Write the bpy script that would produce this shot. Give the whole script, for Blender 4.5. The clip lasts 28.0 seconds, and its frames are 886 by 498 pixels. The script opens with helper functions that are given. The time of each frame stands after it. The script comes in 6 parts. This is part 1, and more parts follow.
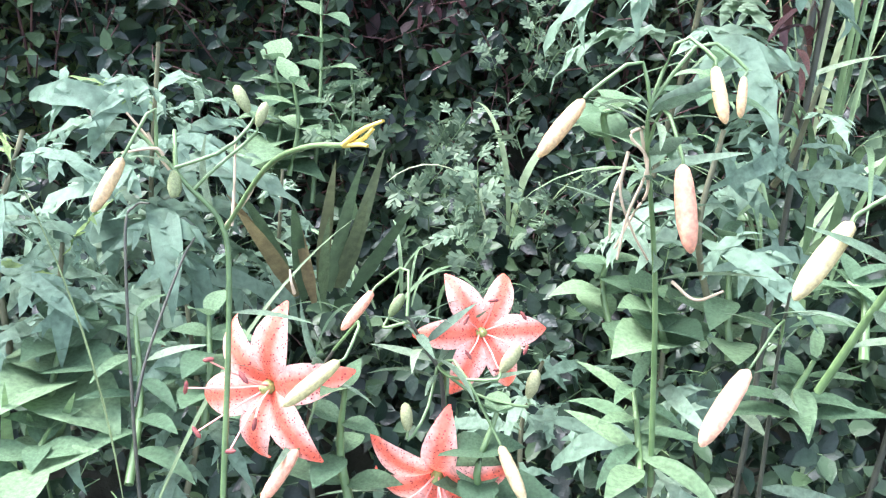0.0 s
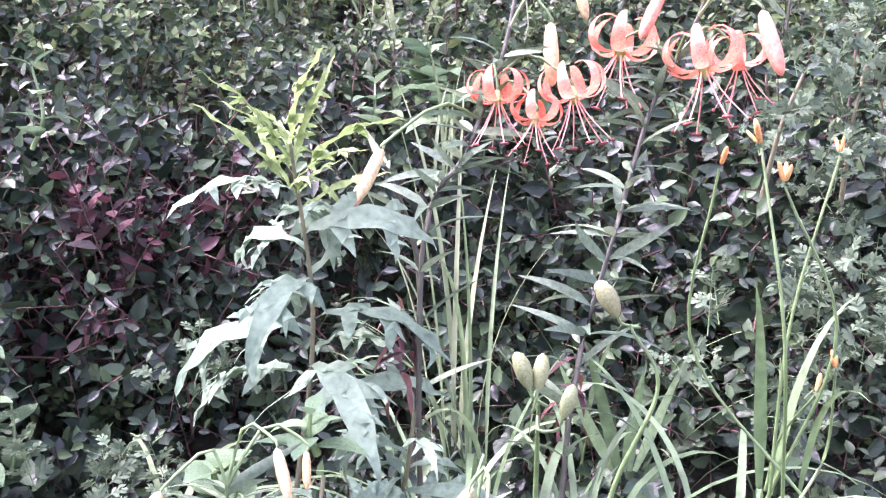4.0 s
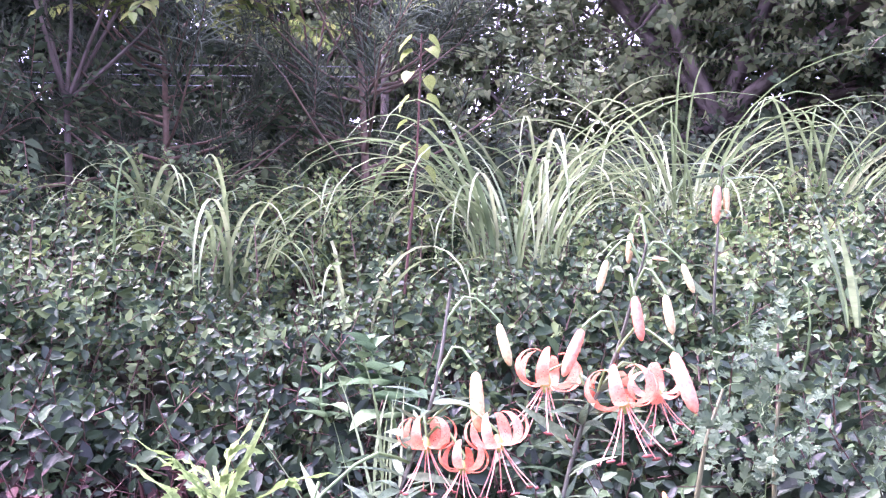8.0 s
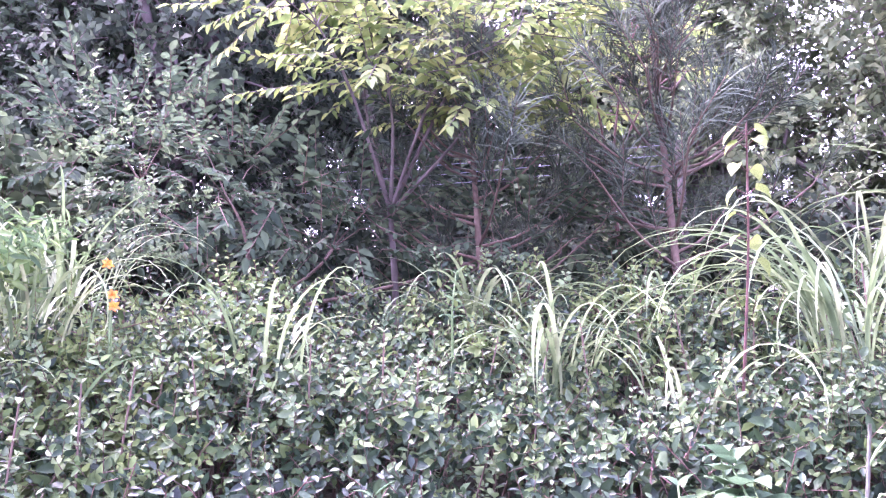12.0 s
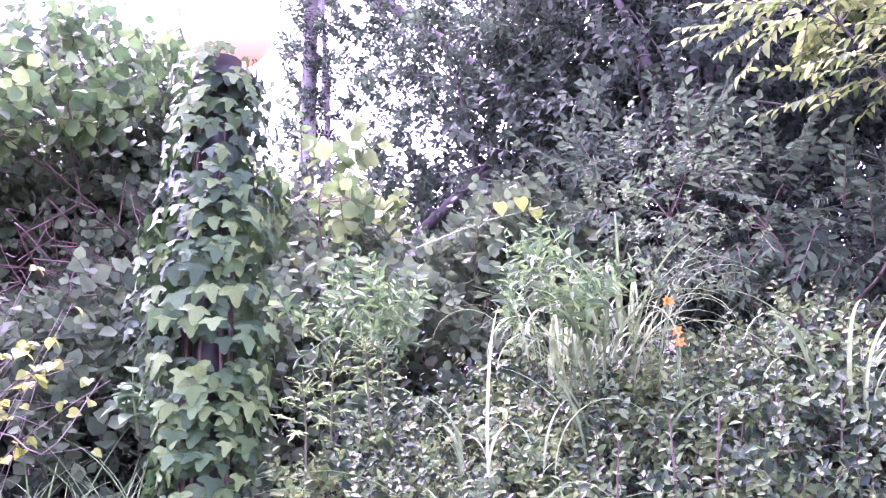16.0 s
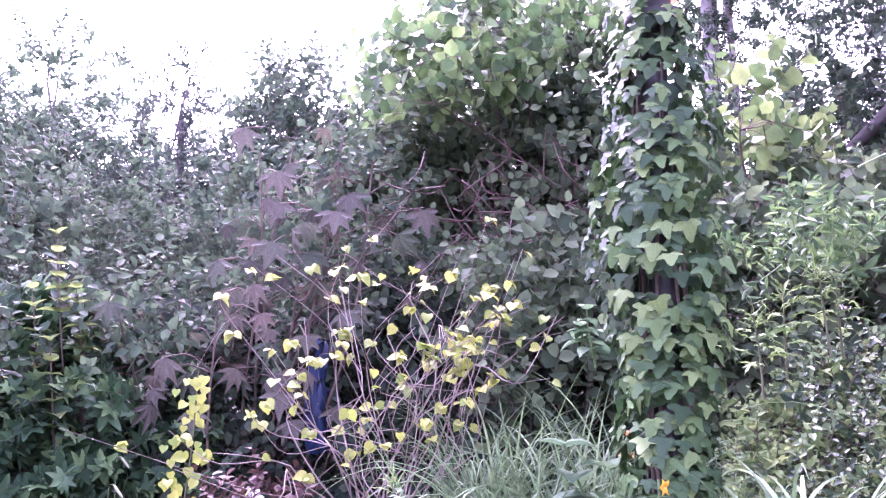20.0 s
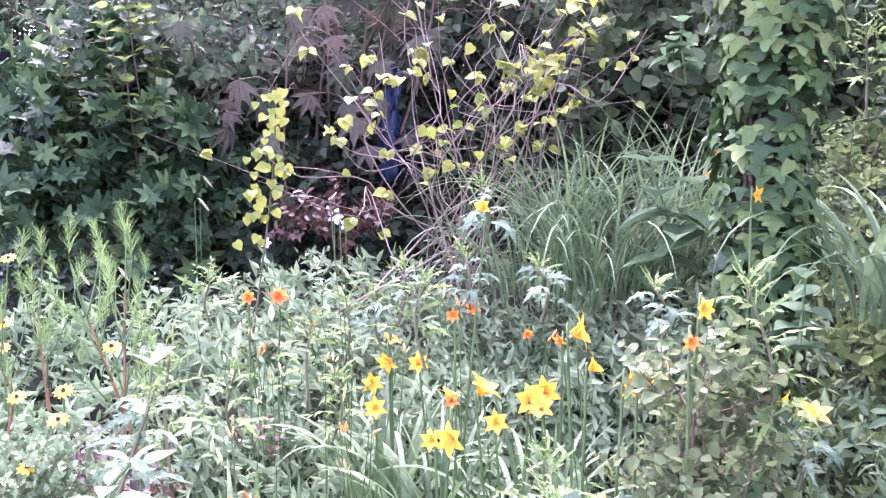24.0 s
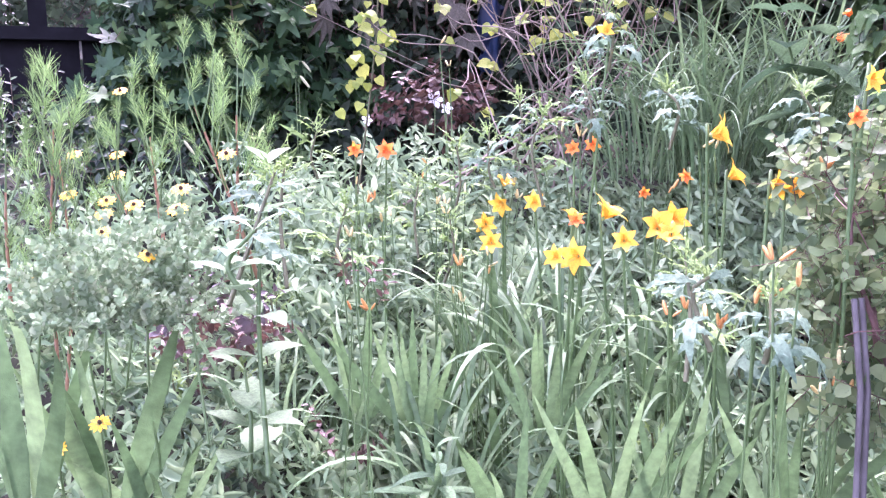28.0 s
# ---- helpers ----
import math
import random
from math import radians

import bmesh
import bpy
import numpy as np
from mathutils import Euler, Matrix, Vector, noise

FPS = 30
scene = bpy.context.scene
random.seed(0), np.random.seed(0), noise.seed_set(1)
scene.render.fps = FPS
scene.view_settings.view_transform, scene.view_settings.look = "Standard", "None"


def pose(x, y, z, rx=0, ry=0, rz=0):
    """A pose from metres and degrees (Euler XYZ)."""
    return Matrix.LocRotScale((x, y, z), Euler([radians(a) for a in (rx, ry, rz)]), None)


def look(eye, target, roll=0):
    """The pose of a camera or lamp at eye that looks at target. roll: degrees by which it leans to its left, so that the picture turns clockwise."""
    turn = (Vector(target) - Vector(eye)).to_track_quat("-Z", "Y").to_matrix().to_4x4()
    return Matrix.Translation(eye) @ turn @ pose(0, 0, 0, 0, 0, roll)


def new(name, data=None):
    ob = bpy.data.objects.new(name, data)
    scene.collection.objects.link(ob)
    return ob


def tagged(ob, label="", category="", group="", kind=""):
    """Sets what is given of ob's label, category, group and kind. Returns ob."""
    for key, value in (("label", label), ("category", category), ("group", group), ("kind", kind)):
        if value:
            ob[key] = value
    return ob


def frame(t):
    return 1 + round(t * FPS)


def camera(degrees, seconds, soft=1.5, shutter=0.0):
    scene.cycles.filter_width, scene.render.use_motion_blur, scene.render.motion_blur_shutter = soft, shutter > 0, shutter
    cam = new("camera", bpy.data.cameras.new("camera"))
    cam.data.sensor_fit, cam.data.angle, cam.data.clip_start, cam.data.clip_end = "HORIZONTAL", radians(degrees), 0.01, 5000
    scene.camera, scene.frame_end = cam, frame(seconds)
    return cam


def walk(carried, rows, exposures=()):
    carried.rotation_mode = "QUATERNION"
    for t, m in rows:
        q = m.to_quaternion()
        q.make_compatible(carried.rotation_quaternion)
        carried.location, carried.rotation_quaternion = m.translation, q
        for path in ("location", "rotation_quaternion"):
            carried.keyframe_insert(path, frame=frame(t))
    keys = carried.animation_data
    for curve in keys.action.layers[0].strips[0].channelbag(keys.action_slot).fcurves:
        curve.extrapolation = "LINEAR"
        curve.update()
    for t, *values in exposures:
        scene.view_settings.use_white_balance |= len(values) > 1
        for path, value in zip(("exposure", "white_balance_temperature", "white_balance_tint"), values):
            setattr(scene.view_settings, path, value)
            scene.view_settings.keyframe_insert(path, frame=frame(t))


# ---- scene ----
# camera and walk
cam = camera(53.7, 28.0, soft=1.25)
PATH = [
    (0, (0.009, 0.101, 1.205), (-0.0111, 1.9354, 0.4078), 2.99),
    (0.5, (0.008, 0.091, 1.226), (0.0438, 1.9668, 0.5344), 3.00),
    (1, (0.021, 0.082, 1.245), (0.1401, 1.9824, 0.6345), 2.50),
    (1.5, (0.043, 0.075, 1.257), (0.2296, 1.9862, 0.6976), 2.08),
    (2, (0.067, 0.067, 1.271), (0.3269, 1.9835, 0.7628), 1.44),
    (2.5, (0.084, 0.062, 1.284), (0.4198, 1.9800, 0.8251), 1.12),
    (3, (0.098, 0.063, 1.297), (0.5205, 1.9770, 0.8989), 1.05),
    (3.5, (0.112, 0.063, 1.311), (0.5936, 1.9740, 0.9699), 0.87),
    (4, (0.124, 0.058, 1.325), (0.6518, 1.9675, 1.0519), 0.72),
    (4.5, (0.134, 0.050, 1.343), (0.6931, 1.9575, 1.1235), 0.54),
    (6.5, (0.164, 0.026, 1.418), (0.7783, 1.9285, 1.4574), 0.45),
    (7, (0.161, 0.018, 1.434), (0.7781, 1.9170, 1.5439), 0.37),
    (7.5, (0.156, 0.011, 1.451), (0.7689, 1.9076, 1.6158), 0.33),
    (8, (0.145, 0.009, 1.466), (0.7511, 1.9025, 1.6833), 0.22),
    (8.5, (0.134, 0.005, 1.480), (0.7229, 1.8992, 1.7367), 0.18),
    (9, (0.121, -0.001, 1.496), (0.6763, 1.8992, 1.7847), 0.11),
    (9.5, (0.109, -0.006, 1.508), (0.6181, 1.9027, 1.8198), 0.17),
    (10, (0.096, -0.004, 1.516), (0.5421, 1.9171, 1.8477), 0.28),
    (10.5, (0.082, -0.005, 1.525), (0.4556, 1.9283, 1.8745), 0.06),
    (11, (0.065, -0.005, 1.538), (0.3305, 1.9440, 1.8985), -0.31),
    (11.5, (0.037, -0.003, 1.549), (0.1805, 1.9583, 1.9114), -0.38),
    (12, (0.001, 0.000, 1.552), (0.0003, 1.9665, 1.9170), -0.39),
    (12.5, (-0.025, -0.004, 1.548), (-0.1660, 1.9573, 1.9147), -0.47),
    (13, (-0.047, -0.004, 1.546), (-0.3448, 1.9395, 1.9118), -0.62),
    (13.5, (-0.070, -0.003, 1.548), (-0.5103, 1.9145, 1.9095), -0.78),
    (15.5, (-0.168, -0.028, 1.548), (-1.0889, 1.6963, 1.9706), -0.79),
    (16, (-0.178, -0.033, 1.562), (-1.1995, 1.6286, 2.0050), -0.74),
    (16.5, (-0.186, -0.045, 1.572), (-1.2968, 1.5504, 2.0427), -0.69),
    (17, (-0.196, -0.058, 1.575), (-1.4005, 1.4617, 2.0647), -0.60),
    (17.5, (-0.202, -0.072, 1.575), (-1.4916, 1.3748, 2.0671), -0.46),
    (18, (-0.203, -0.089, 1.573), (-1.5847, 1.2752, 2.0517), -0.36),
    (18.5, (-0.205, -0.103, 1.568), (-1.6686, 1.1814, 2.0250), -0.32),
    (19, (-0.213, -0.122, 1.565), (-1.7574, 1.0780, 1.9818), -0.31),
    (19.5, (-0.218, -0.135, 1.559), (-1.8304, 0.9888, 1.9301), -0.36),
    (20, (-0.219, -0.145, 1.552), (-1.8882, 0.9118, 1.8631), -0.35),
    (20.5, (-0.222, -0.153, 1.544), (-1.9293, 0.8597, 1.7890), -0.21),
    (21, (-0.230, -0.157, 1.533), (-1.9630, 0.8268, 1.7016), 0.03),
    (21.5, (-0.237, -0.158, 1.519), (-1.9806, 0.8170, 1.6229), 0.19),
    (23.5, (-0.286, -0.163, 1.463), (-2.0291, 0.8007, 1.2845), 0.39),
    (24, (-0.297, -0.161, 1.447), (-2.0425, 0.7842, 1.2070), 0.39),
    (24.5, (-0.306, -0.163, 1.430), (-2.0577, 0.7629, 1.1546), 0.50),
    (25, (-0.314, -0.167, 1.409), (-2.0741, 0.7317, 1.1055), 0.48),
    (25.5, (-0.323, -0.175, 1.386), (-2.0904, 0.7009, 1.0567), 0.60),
    (26, (-0.332, -0.181, 1.359), (-2.1103, 0.6697, 1.0218), 0.77),
    (26.5, (-0.338, -0.179, 1.336), (-2.1316, 0.6410, 1.0038), 0.75),
    (27, (-0.343, -0.177, 1.308), (-2.1520, 0.6083, 0.9734), 0.70),
    (27.5, (-0.352, -0.180, 1.272), (-2.1680, 0.5842, 0.9286), 0.36),
    (28, (-0.359, -0.195, 1.222), (-2.1729, 0.5725, 0.8753), -0.15),
]
EXPOSURES = [(0, 3.42, 5750, 26), (2, 3.57, 5950, 40), (3, 3.6, 5950, 54), (8, 3.85, 5720, 67), (12, 4.5, 5680, 74), (13.5, 4.6, 5720, 83), (16, 4.2, 5620, 85), (18, 3.9, 5630, 78), (21.5, 3.87, 5560, 74), (24, 3.8, 5770, 58), (26, 3.75, 5770, 57), (28, 3.71, 5720, 56)]
walk(cam, [(t, look(eye, target, roll)) for t, eye, target, roll in PATH], EXPOSURES)

# world: a bright overcast sky, and a wide weak sun behind thin cloud
world = bpy.data.worlds.new("sky")
scene.world = world
world.use_nodes = True
wn, wl = world.node_tree.nodes, world.node_tree.links
sky = wn.new("ShaderNodeTexSky")
sky.sky_type = "NISHITA"
sky.sun_disc = False
sky.sun_elevation, sky.sun_rotation = radians(48), radians(-62)
sky.air_density, sky.dust_density = 1.0, 3.0
grey = wn.new("ShaderNodeHueSaturation")
grey.inputs["Saturation"].default_value = 0.45
wl.new(sky.outputs[0], grey.inputs["Color"])
wl.new(grey.outputs[0], wn["Background"].inputs["Color"])
wn["Background"].inputs["Strength"].default_value = 0.15
sun = new("sun", bpy.data.lights.new("sun", "SUN"))
sun.data.energy, sun.data.angle, sun.data.color = 1.4, radians(25), (1.0, 0.95, 0.88)
sun.matrix_world = look((-4, 2.1, 8), (0.5, 1.0, 0))

# ---- building helpers ----
rng = np.random.default_rng(11)
UP = np.array([0.0, 0.0, 1.0])


def unit(a):
    a = np.asarray(a, float)
    return a / np.maximum(np.linalg.norm(a, axis=-1, keepdims=True), 1e-9)


def mesh_of(name, pieces, mats, smooth=True):
    """One mesh from pieces of (vertices, faces of equal length, material number)."""
    me = bpy.data.meshes.new(name)
    vs, loops, starts, idx, base, at = [], [], [], [], 0, 0
    for v, f, m in pieces:
        v, f = np.asarray(v, float).reshape(-1, 3), np.asarray(f, int)
        vs.append(v)
        loops.append((f + base).ravel())
        starts.append(at + np.arange(len(f)) * f.shape[1])
        idx.append(np.full(len(f), m))
        base += len(v)
        at += f.size
    vs, loops, starts, idx = (np.concatenate(q) for q in (vs, loops, starts, idx))
    me.vertices.add(len(vs))
    me.vertices.foreach_set("co", vs.astype(np.float32).ravel())
    me.loops.add(len(loops))
    me.loops.foreach_set("vertex_index", loops.astype(np.int32))
    me.polygons.add(len(starts))
    me.polygons.foreach_set("loop_start", starts.astype(np.int32))
    me.polygons.foreach_set("material_index", idx.astype(np.int32))
    me.polygons.foreach_set("use_smooth", np.full(len(starts), smooth))
    for m in mats:
        me.materials.append(m)
    me.update(calc_edges=True)
    me.validate()
    return me


def part(name, me, parent, label="", m=None, kind=""):
    ob = new(name, me)
    ob.parent = parent
    if m is not None:
        ob.matrix_basis = m
    return tagged(ob, label, kind=kind)


def thing(name, at, label, category, group="", kind=""):
    ob = new(name)
    ob.empty_display_size = 0.05
    ob.location = at
    return tagged(ob, label, category, group, kind)


def bend(v, arch):
    """Bends a shape that lies along +y downwards, by arch radians over its length of 1."""
    v = np.array(v, float)
    if abs(arch) < 1e-4:
        return v
    a = arch * v[:, 1]
    y = np.sin(a) / arch + np.sin(a) * v[:, 2]
    z = (np.cos(a) - 1) / arch + np.cos(a) * v[:, 2]
    return np.stack([v[:, 0], y, z], 1)


def strip(s, half, shift=None, fold=0.2, arch=0.4):
    """A leaf along +y, of length 1: half widths at the places s, folded at the midrib."""
    s, half = np.asarray(s, float), np.asarray(half, float)
    shift = np.zeros(len(s)) if shift is None else np.asarray(shift, float)
    v = np.zeros((len(s), 3, 3))
    v[:, :, 1] = s[:, None]
    v[:, 0, 0], v[:, 2, 0] = -half, half
    v[:, 0, 1] += shift
    v[:, 2, 1] += shift
    v[:, 0, 2] = v[:, 2, 2] = fold * half
    k = np.arange(len(s) - 1)[:, None] * 3
    f = np.concatenate([k + [0, 1, 4, 3], k + [1, 2, 5, 4]])
    return bend(v.reshape(-1, 3), arch), f


def leaf(w=0.45, n=4, fold=0.25, arch=0.5, belly=0.42):
    s = np.linspace(0, 1, n + 1)
    half = w / 2 * np.sin(np.pi * s ** (math.log(0.5) / math.log(belly))) + 0.006
    return strip(s, half, None, fold, arch)


def plain_leaf(w=0.5, droop=0.15, fold=0.25):
    """A small pointed leaf of two faces, for foliage by the thousand."""
    v = np.array([(0, 0, 0), (-0.46 * w, 0.32, fold * w * 0.5), (-0.38 * w, 0.68, fold * w * 0.45 - droop * 0.4), (0, 1, -droop), (0.38 * w, 0.68, fold * w * 0.45 - droop * 0.4), (0.46 * w, 0.32, fold * w * 0.5)])
    return v, np.array([(0, 3, 2, 1), (0, 5, 4, 3)])


def tiny_leaf(w=0.55, droop=0.12):
    """One small folded leaf, for crowns that stay far off."""
    v = np.array([(0, 0, 0), (-0.5 * w, 0.45, 0.1), (0, 1, -droop), (0.5 * w, 0.45, 0.1)])
    return v, np.array([(0, 3, 2, 1)])


def flat_sprig(shape, leaves=10, size=0.3, spread=0.9):
    """A twig along +y with its leaves laid out flat to both sides, like a layered branch."""
    p, y, z, s = [], [], [], []
    for k in range(leaves):
        t = 0.1 + 0.9 * k / (leaves - 1)
        side = spread * (1 if k % 2 else -1) * (1 - 0.75 * (k == leaves - 1))
        p.append((0, t, 0))
        y.append((side + rng.normal(0, 0.15), 0.7 + rng.normal(0, 0.15), rng.normal(-0.12, 0.12)))
        z.append((rng.normal(0, 0.2), rng.normal(0, 0.2), 1.0))
        s.append(size * rng.uniform(0.75, 1.2) * (1 - 0.25 * t))
    return scatter(shape, p, y, z, s), tube(np.array([[0, 0, 0], [0, 1.0, 0]]), 0.012, 0.006, 3)


def turned_flat(shape, angle, size, y, lift=0.0):
    """A leaf shape turned in its own plane, scaled and moved up the midrib."""
    c, s = math.cos(angle), math.sin(angle)
    return shape[0] @ np.array([[c, -s, 0], [s, c, 0], [0, 0, 1.0]]) * size + np.array([0, y, lift]), shape[1]


def lobed_leaf(arch=1.0, wide=1.0, pairs=3):
    """A long jagged leaf with pointed side lobes and open bays between them, like a wild lettuce's."""
    s = np.linspace(0, 1, 12)
    shapes = [strip(s, wide * np.interp(s, [0, 0.15, 0.3, 0.6, 0.8, 1.0], [0.018, 0.025, 0.07, 0.078, 0.045, 0.003]), None, 0.2, 0)]
    lobe = strip([0, 0.25, 0.5, 0.75, 1.0], [0.2, 0.17, 0.15, 0.09, 0.004], [0, 0.02, 0.03, 0.02, 0], 0.12, 0.7)
    tooth = strip([0, 0.5, 1.0], [0.2, 0.13, 0.004], None, 0.12, 0.5)
    for k in range(pairs):
        y = 0.22 + 0.6 * (k + 0.2) / pairs
        size = wide * (0.2, 0.34, 0.32, 0.2)[min(k + (pairs < 4), 3)]
        for side in (1, -1):
            turn = side * (1.25 - 0.35 * k / pairs) + rng.normal(0, 0.15)
            big = size * rng.uniform(0.75, 1.15)
            shapes.append(turned_flat(lobe, turn, big, y + rng.normal(0, 0.02), 0.002 + 0.002 * k))
            for where, angle, part_size in ((0.5, -0.8, 0.36), (0.4, 0.9, 0.3)):
                foot = np.array([math.sin(turn), math.cos(turn), 0]) * big * where
                v, f = turned_flat(tooth, turn + side * angle, big * part_size, y, 0.004 + 0.002 * k)
                shapes.append((v + foot, f))
    v, f = join(shapes)
    v[:, 2] += 0.02 * np.sin(v[:, 0] * 30 + v[:, 1] * 22)
    return bend(v, arch), f


def palmate(lobes=5, depth=0.45, spread=230, long=1.0, droop=0.35, tooth=0.0):
    """A lobed leaf, flat round its stalk's end at the origin, the middle lobe along +y."""
    pts, step = [], radians(spread) / (lobes - 1)
    for k in range(lobes):
        a = (k - (lobes - 1) / 2) * step
        r = long * (1 - 0.22 * abs(k - (lobes - 1) / 2) / ((lobes - 1) / 2))
        for da, q in ((-0.5, 1 - depth), (-0.27, 0.82 - 0.3 * depth), (-0.1, 0.9 + tooth), (0, 1.0), (0.1, 0.9 + tooth), (0.27, 0.82 - 0.3 * depth)):
            if da == -0.5 and k == 0:
                q = 0.35
            pts.append((a + da * step, r * q))
    pts.append(((lobes / 2) * step, 0.35 * long))
    a, r = np.array(pts).T
    v = np.stack([np.sin(a) * r, np.cos(a) * r, -droop * r**2 + 0.05 * np.cos(a * 6)], 1)
    v = np.concatenate([[[0, 0, 0]], v])
    k = np.arange(1, len(v) - 1)
    return v * [1, 1, 1], np.stack([0 * k, k + 1, k], 1)


def heart(w=0.95, arch=0.5, fold=0.3):
    s = [0, 0.06, 0.2, 0.4, 0.62, 0.82, 1.0]
    half = np.array([0.1, 0.33, 0.48, 0.5, 0.36, 0.16, 0.004]) * w
    return strip(s, half, [0, -0.1, -0.06, 0, 0, 0, 0], fold, arch)


def join(shapes):
    """Several (vertices, faces) with faces of one length as one."""
    vs, fs, base = [], [], 0
    for v, f in shapes:
        vs.append(v)
        fs.append(np.asarray(f) + base)
        base += len(v)
    return np.concatenate(vs), np.concatenate(fs)


def scatter(shape, p, y, z, size):
    """Copies of a shape at the places p, its +y along y and its +z about along z."""
    v, f = shape
    p, y, z = np.asarray(p, float), unit(y), np.asarray(z, float)
    x = unit(np.cross(y, z))
    z = np.cross(x, y)
    size = np.broadcast_to(np.asarray(size, float), (len(p),))[:, None, None]
    out = p[:, None] + size * (v[None, :, :1] * x[:, None] + v[None, :, 1:2] * y[:, None] + v[None, :, 2:] * z[:, None])
    return out.reshape(-1, 3), (np.asarray(f)[None] + (np.arange(len(p)) * len(v))[:, None, None]).reshape(-1, np.shape(f)[1])


def smooth_line(points, n=10):
    """A soft curve through a few points (Catmull-Rom)."""
    p = np.asarray(points, float)
    if len(p) < 3:
        return p[0] + (p[-1] - p[0]) * np.linspace(0, 1, n)[:, None]
    q = np.concatenate([[2 * p[0] - p[1]], p, [2 * p[-1] - p[-2]]])
    out = []
    for u in np.linspace(0, len(p) - 1 - 1e-6, n):
        i, t = int(u), u - int(u)
        a, b, c, d = q[i : i + 4]
        out.append(0.5 * (2 * b + (c - a) * t + (2 * a - 5 * b + 4 * c - d) * t**2 + (3 * b - a - 3 * c + d) * t**3))
    return np.array(out)


def tube(line, r0, r1, sides=6, bump=0.0):
    """A tapered tube along a line of points."""
    line = np.asarray(line, float)
    n = len(line)
    d = unit(np.gradient(line, axis=0))
    ref = np.where(np.abs(d[:, 2:]) > 0.9, [[1.0, 0, 0]], [[0, 0, 1.0]])
    x = unit(np.cross(d, ref))
    y = np.cross(d, x)
    a = np.arange(sides) * 2 * np.pi / sides
    r = np.linspace(r0, r1, n)[:, None, None] * (1 + bump * rng.standard_normal((n, sides, 1)))
    v = line[:, None] + r * (np.cos(a)[None, :, None] * x[:, None] + np.sin(a)[None, :, None] * y[:, None])
    k, j = np.meshgrid(np.arange(n - 1), np.arange(sides), indexing="ij")
    k, j = k.ravel(), j.ravel()
    f = np.stack([k * sides + j, k * sides + (j + 1) % sides, (k + 1) * sides + (j + 1) % sides, (k + 1) * sides + j], 1)
    return v.reshape(-1, 3), f


def turned(profile, sides=10, ridge=0.0, ridges=3):
    """A body of revolution along +y: rows of (y, radius)."""
    p = np.asarray(profile, float)
    a = np.arange(sides) * 2 * np.pi / sides
    r = p[:, 1:] * (1 + ridge * np.cos(ridges * a)[None])
    v = np.stack([r * np.cos(a), np.repeat(p[:, :1], sides, 1), r * np.sin(a)], -1).reshape(-1, 3)
    n = len(p)
    k, j = np.meshgrid(np.arange(n - 1), np.arange(sides), indexing="ij")
    k, j = k.ravel(), j.ravel()
    return v, np.stack([k * sides + j, (k + 1) * sides + j, (k + 1) * sides + (j + 1) % sides, k * sides + (j + 1) % sides], 1)


def frame_of(at, y, z=(0, 0, 1), size=1.0):
    """A pose with +y along y and +z about along z."""
    y = unit(y)
    x = unit(np.cross(y, z)) if abs(np.dot(y, unit(z))) < 0.999 else np.array([1.0, 0, 0])
    z = np.cross(x, y)
    m = Matrix.Identity(4)
    for i in range(3):
        m[i][0], m[i][1], m[i][2], m[i][3] = x[i] * size, y[i] * size, z[i] * size, at[i]
    return m


def blades(p, azim, lean, length, width, arch, segs=7, vee=0.25, power=2.0):
    """Many arching grass blades as one (vertices, faces)."""
    n = len(p)
    azim, lean, length, width, arch = (np.broadcast_to(np.asarray(q, float), (n,)) for q in (azim, lean, length, width, arch))
    out = np.stack([np.cos(azim), np.sin(azim), 0 * azim], 1)
    side = np.stack([-np.sin(azim), np.cos(azim), 0 * azim], 1)
    at, rows = np.array(p, float), []
    for k in range(segs + 1):
        s = k / segs
        th = lean + arch * s**power
        way = np.sin(th)[:, None] * out + np.cos(th)[:, None] * UP
        nor = np.cos(th)[:, None] * out - np.sin(th)[:, None] * UP
        w = (width * min(1, 0.45 + 2.2 * s) * (1 - s**2.6) + 0.0008)[:, None] / 2
        rows.append(np.stack([at - side * w, at + nor * w * vee, at + side * w], 1))
        at = at + way * (length / segs)[:, None]
    v = np.stack(rows, 1).reshape(-1, 3)
    per = (segs + 1) * 3
    k = np.arange(segs)[:, None] * 3
    f = np.concatenate([k + [0, 1, 4, 3], k + [1, 2, 5, 4]])
    return v, (f[None] + (np.arange(n) * per)[:, None, None]).reshape(-1, 4)


def sprig(shape, leaves=9, spread=0.75, size=0.3, up=0.4, taper=0.45, opposite=False):
    """A twig along +y of length 1 with its leaves; returns leaf shape and twig shape."""
    p, y, z, s = [], [], [], []
    for k in range(leaves):
        t = 0.15 + 0.85 * k / max(1, leaves - 1)
        for side in (0, 1) if opposite else (0,):
            a = k * 2.4 + side * math.pi + rng.uniform(-0.4, 0.4)
            d = np.array([math.cos(a) * spread, up + rng.uniform(-0.15, 0.25), math.sin(a) * spread])
            p.append((0, t, 0))
            y.append(d)
            z.append(np.array([0, 1.0, 0]) + 0.4 * rng.standard_normal(3))
            s.append(size * (1 - taper * t) * rng.uniform(0.75, 1.2))
    return scatter(shape, p, y, z, s), tube(np.array([[0, 0, 0], [0, 1.0, 0]]), 0.012, 0.006, 3)


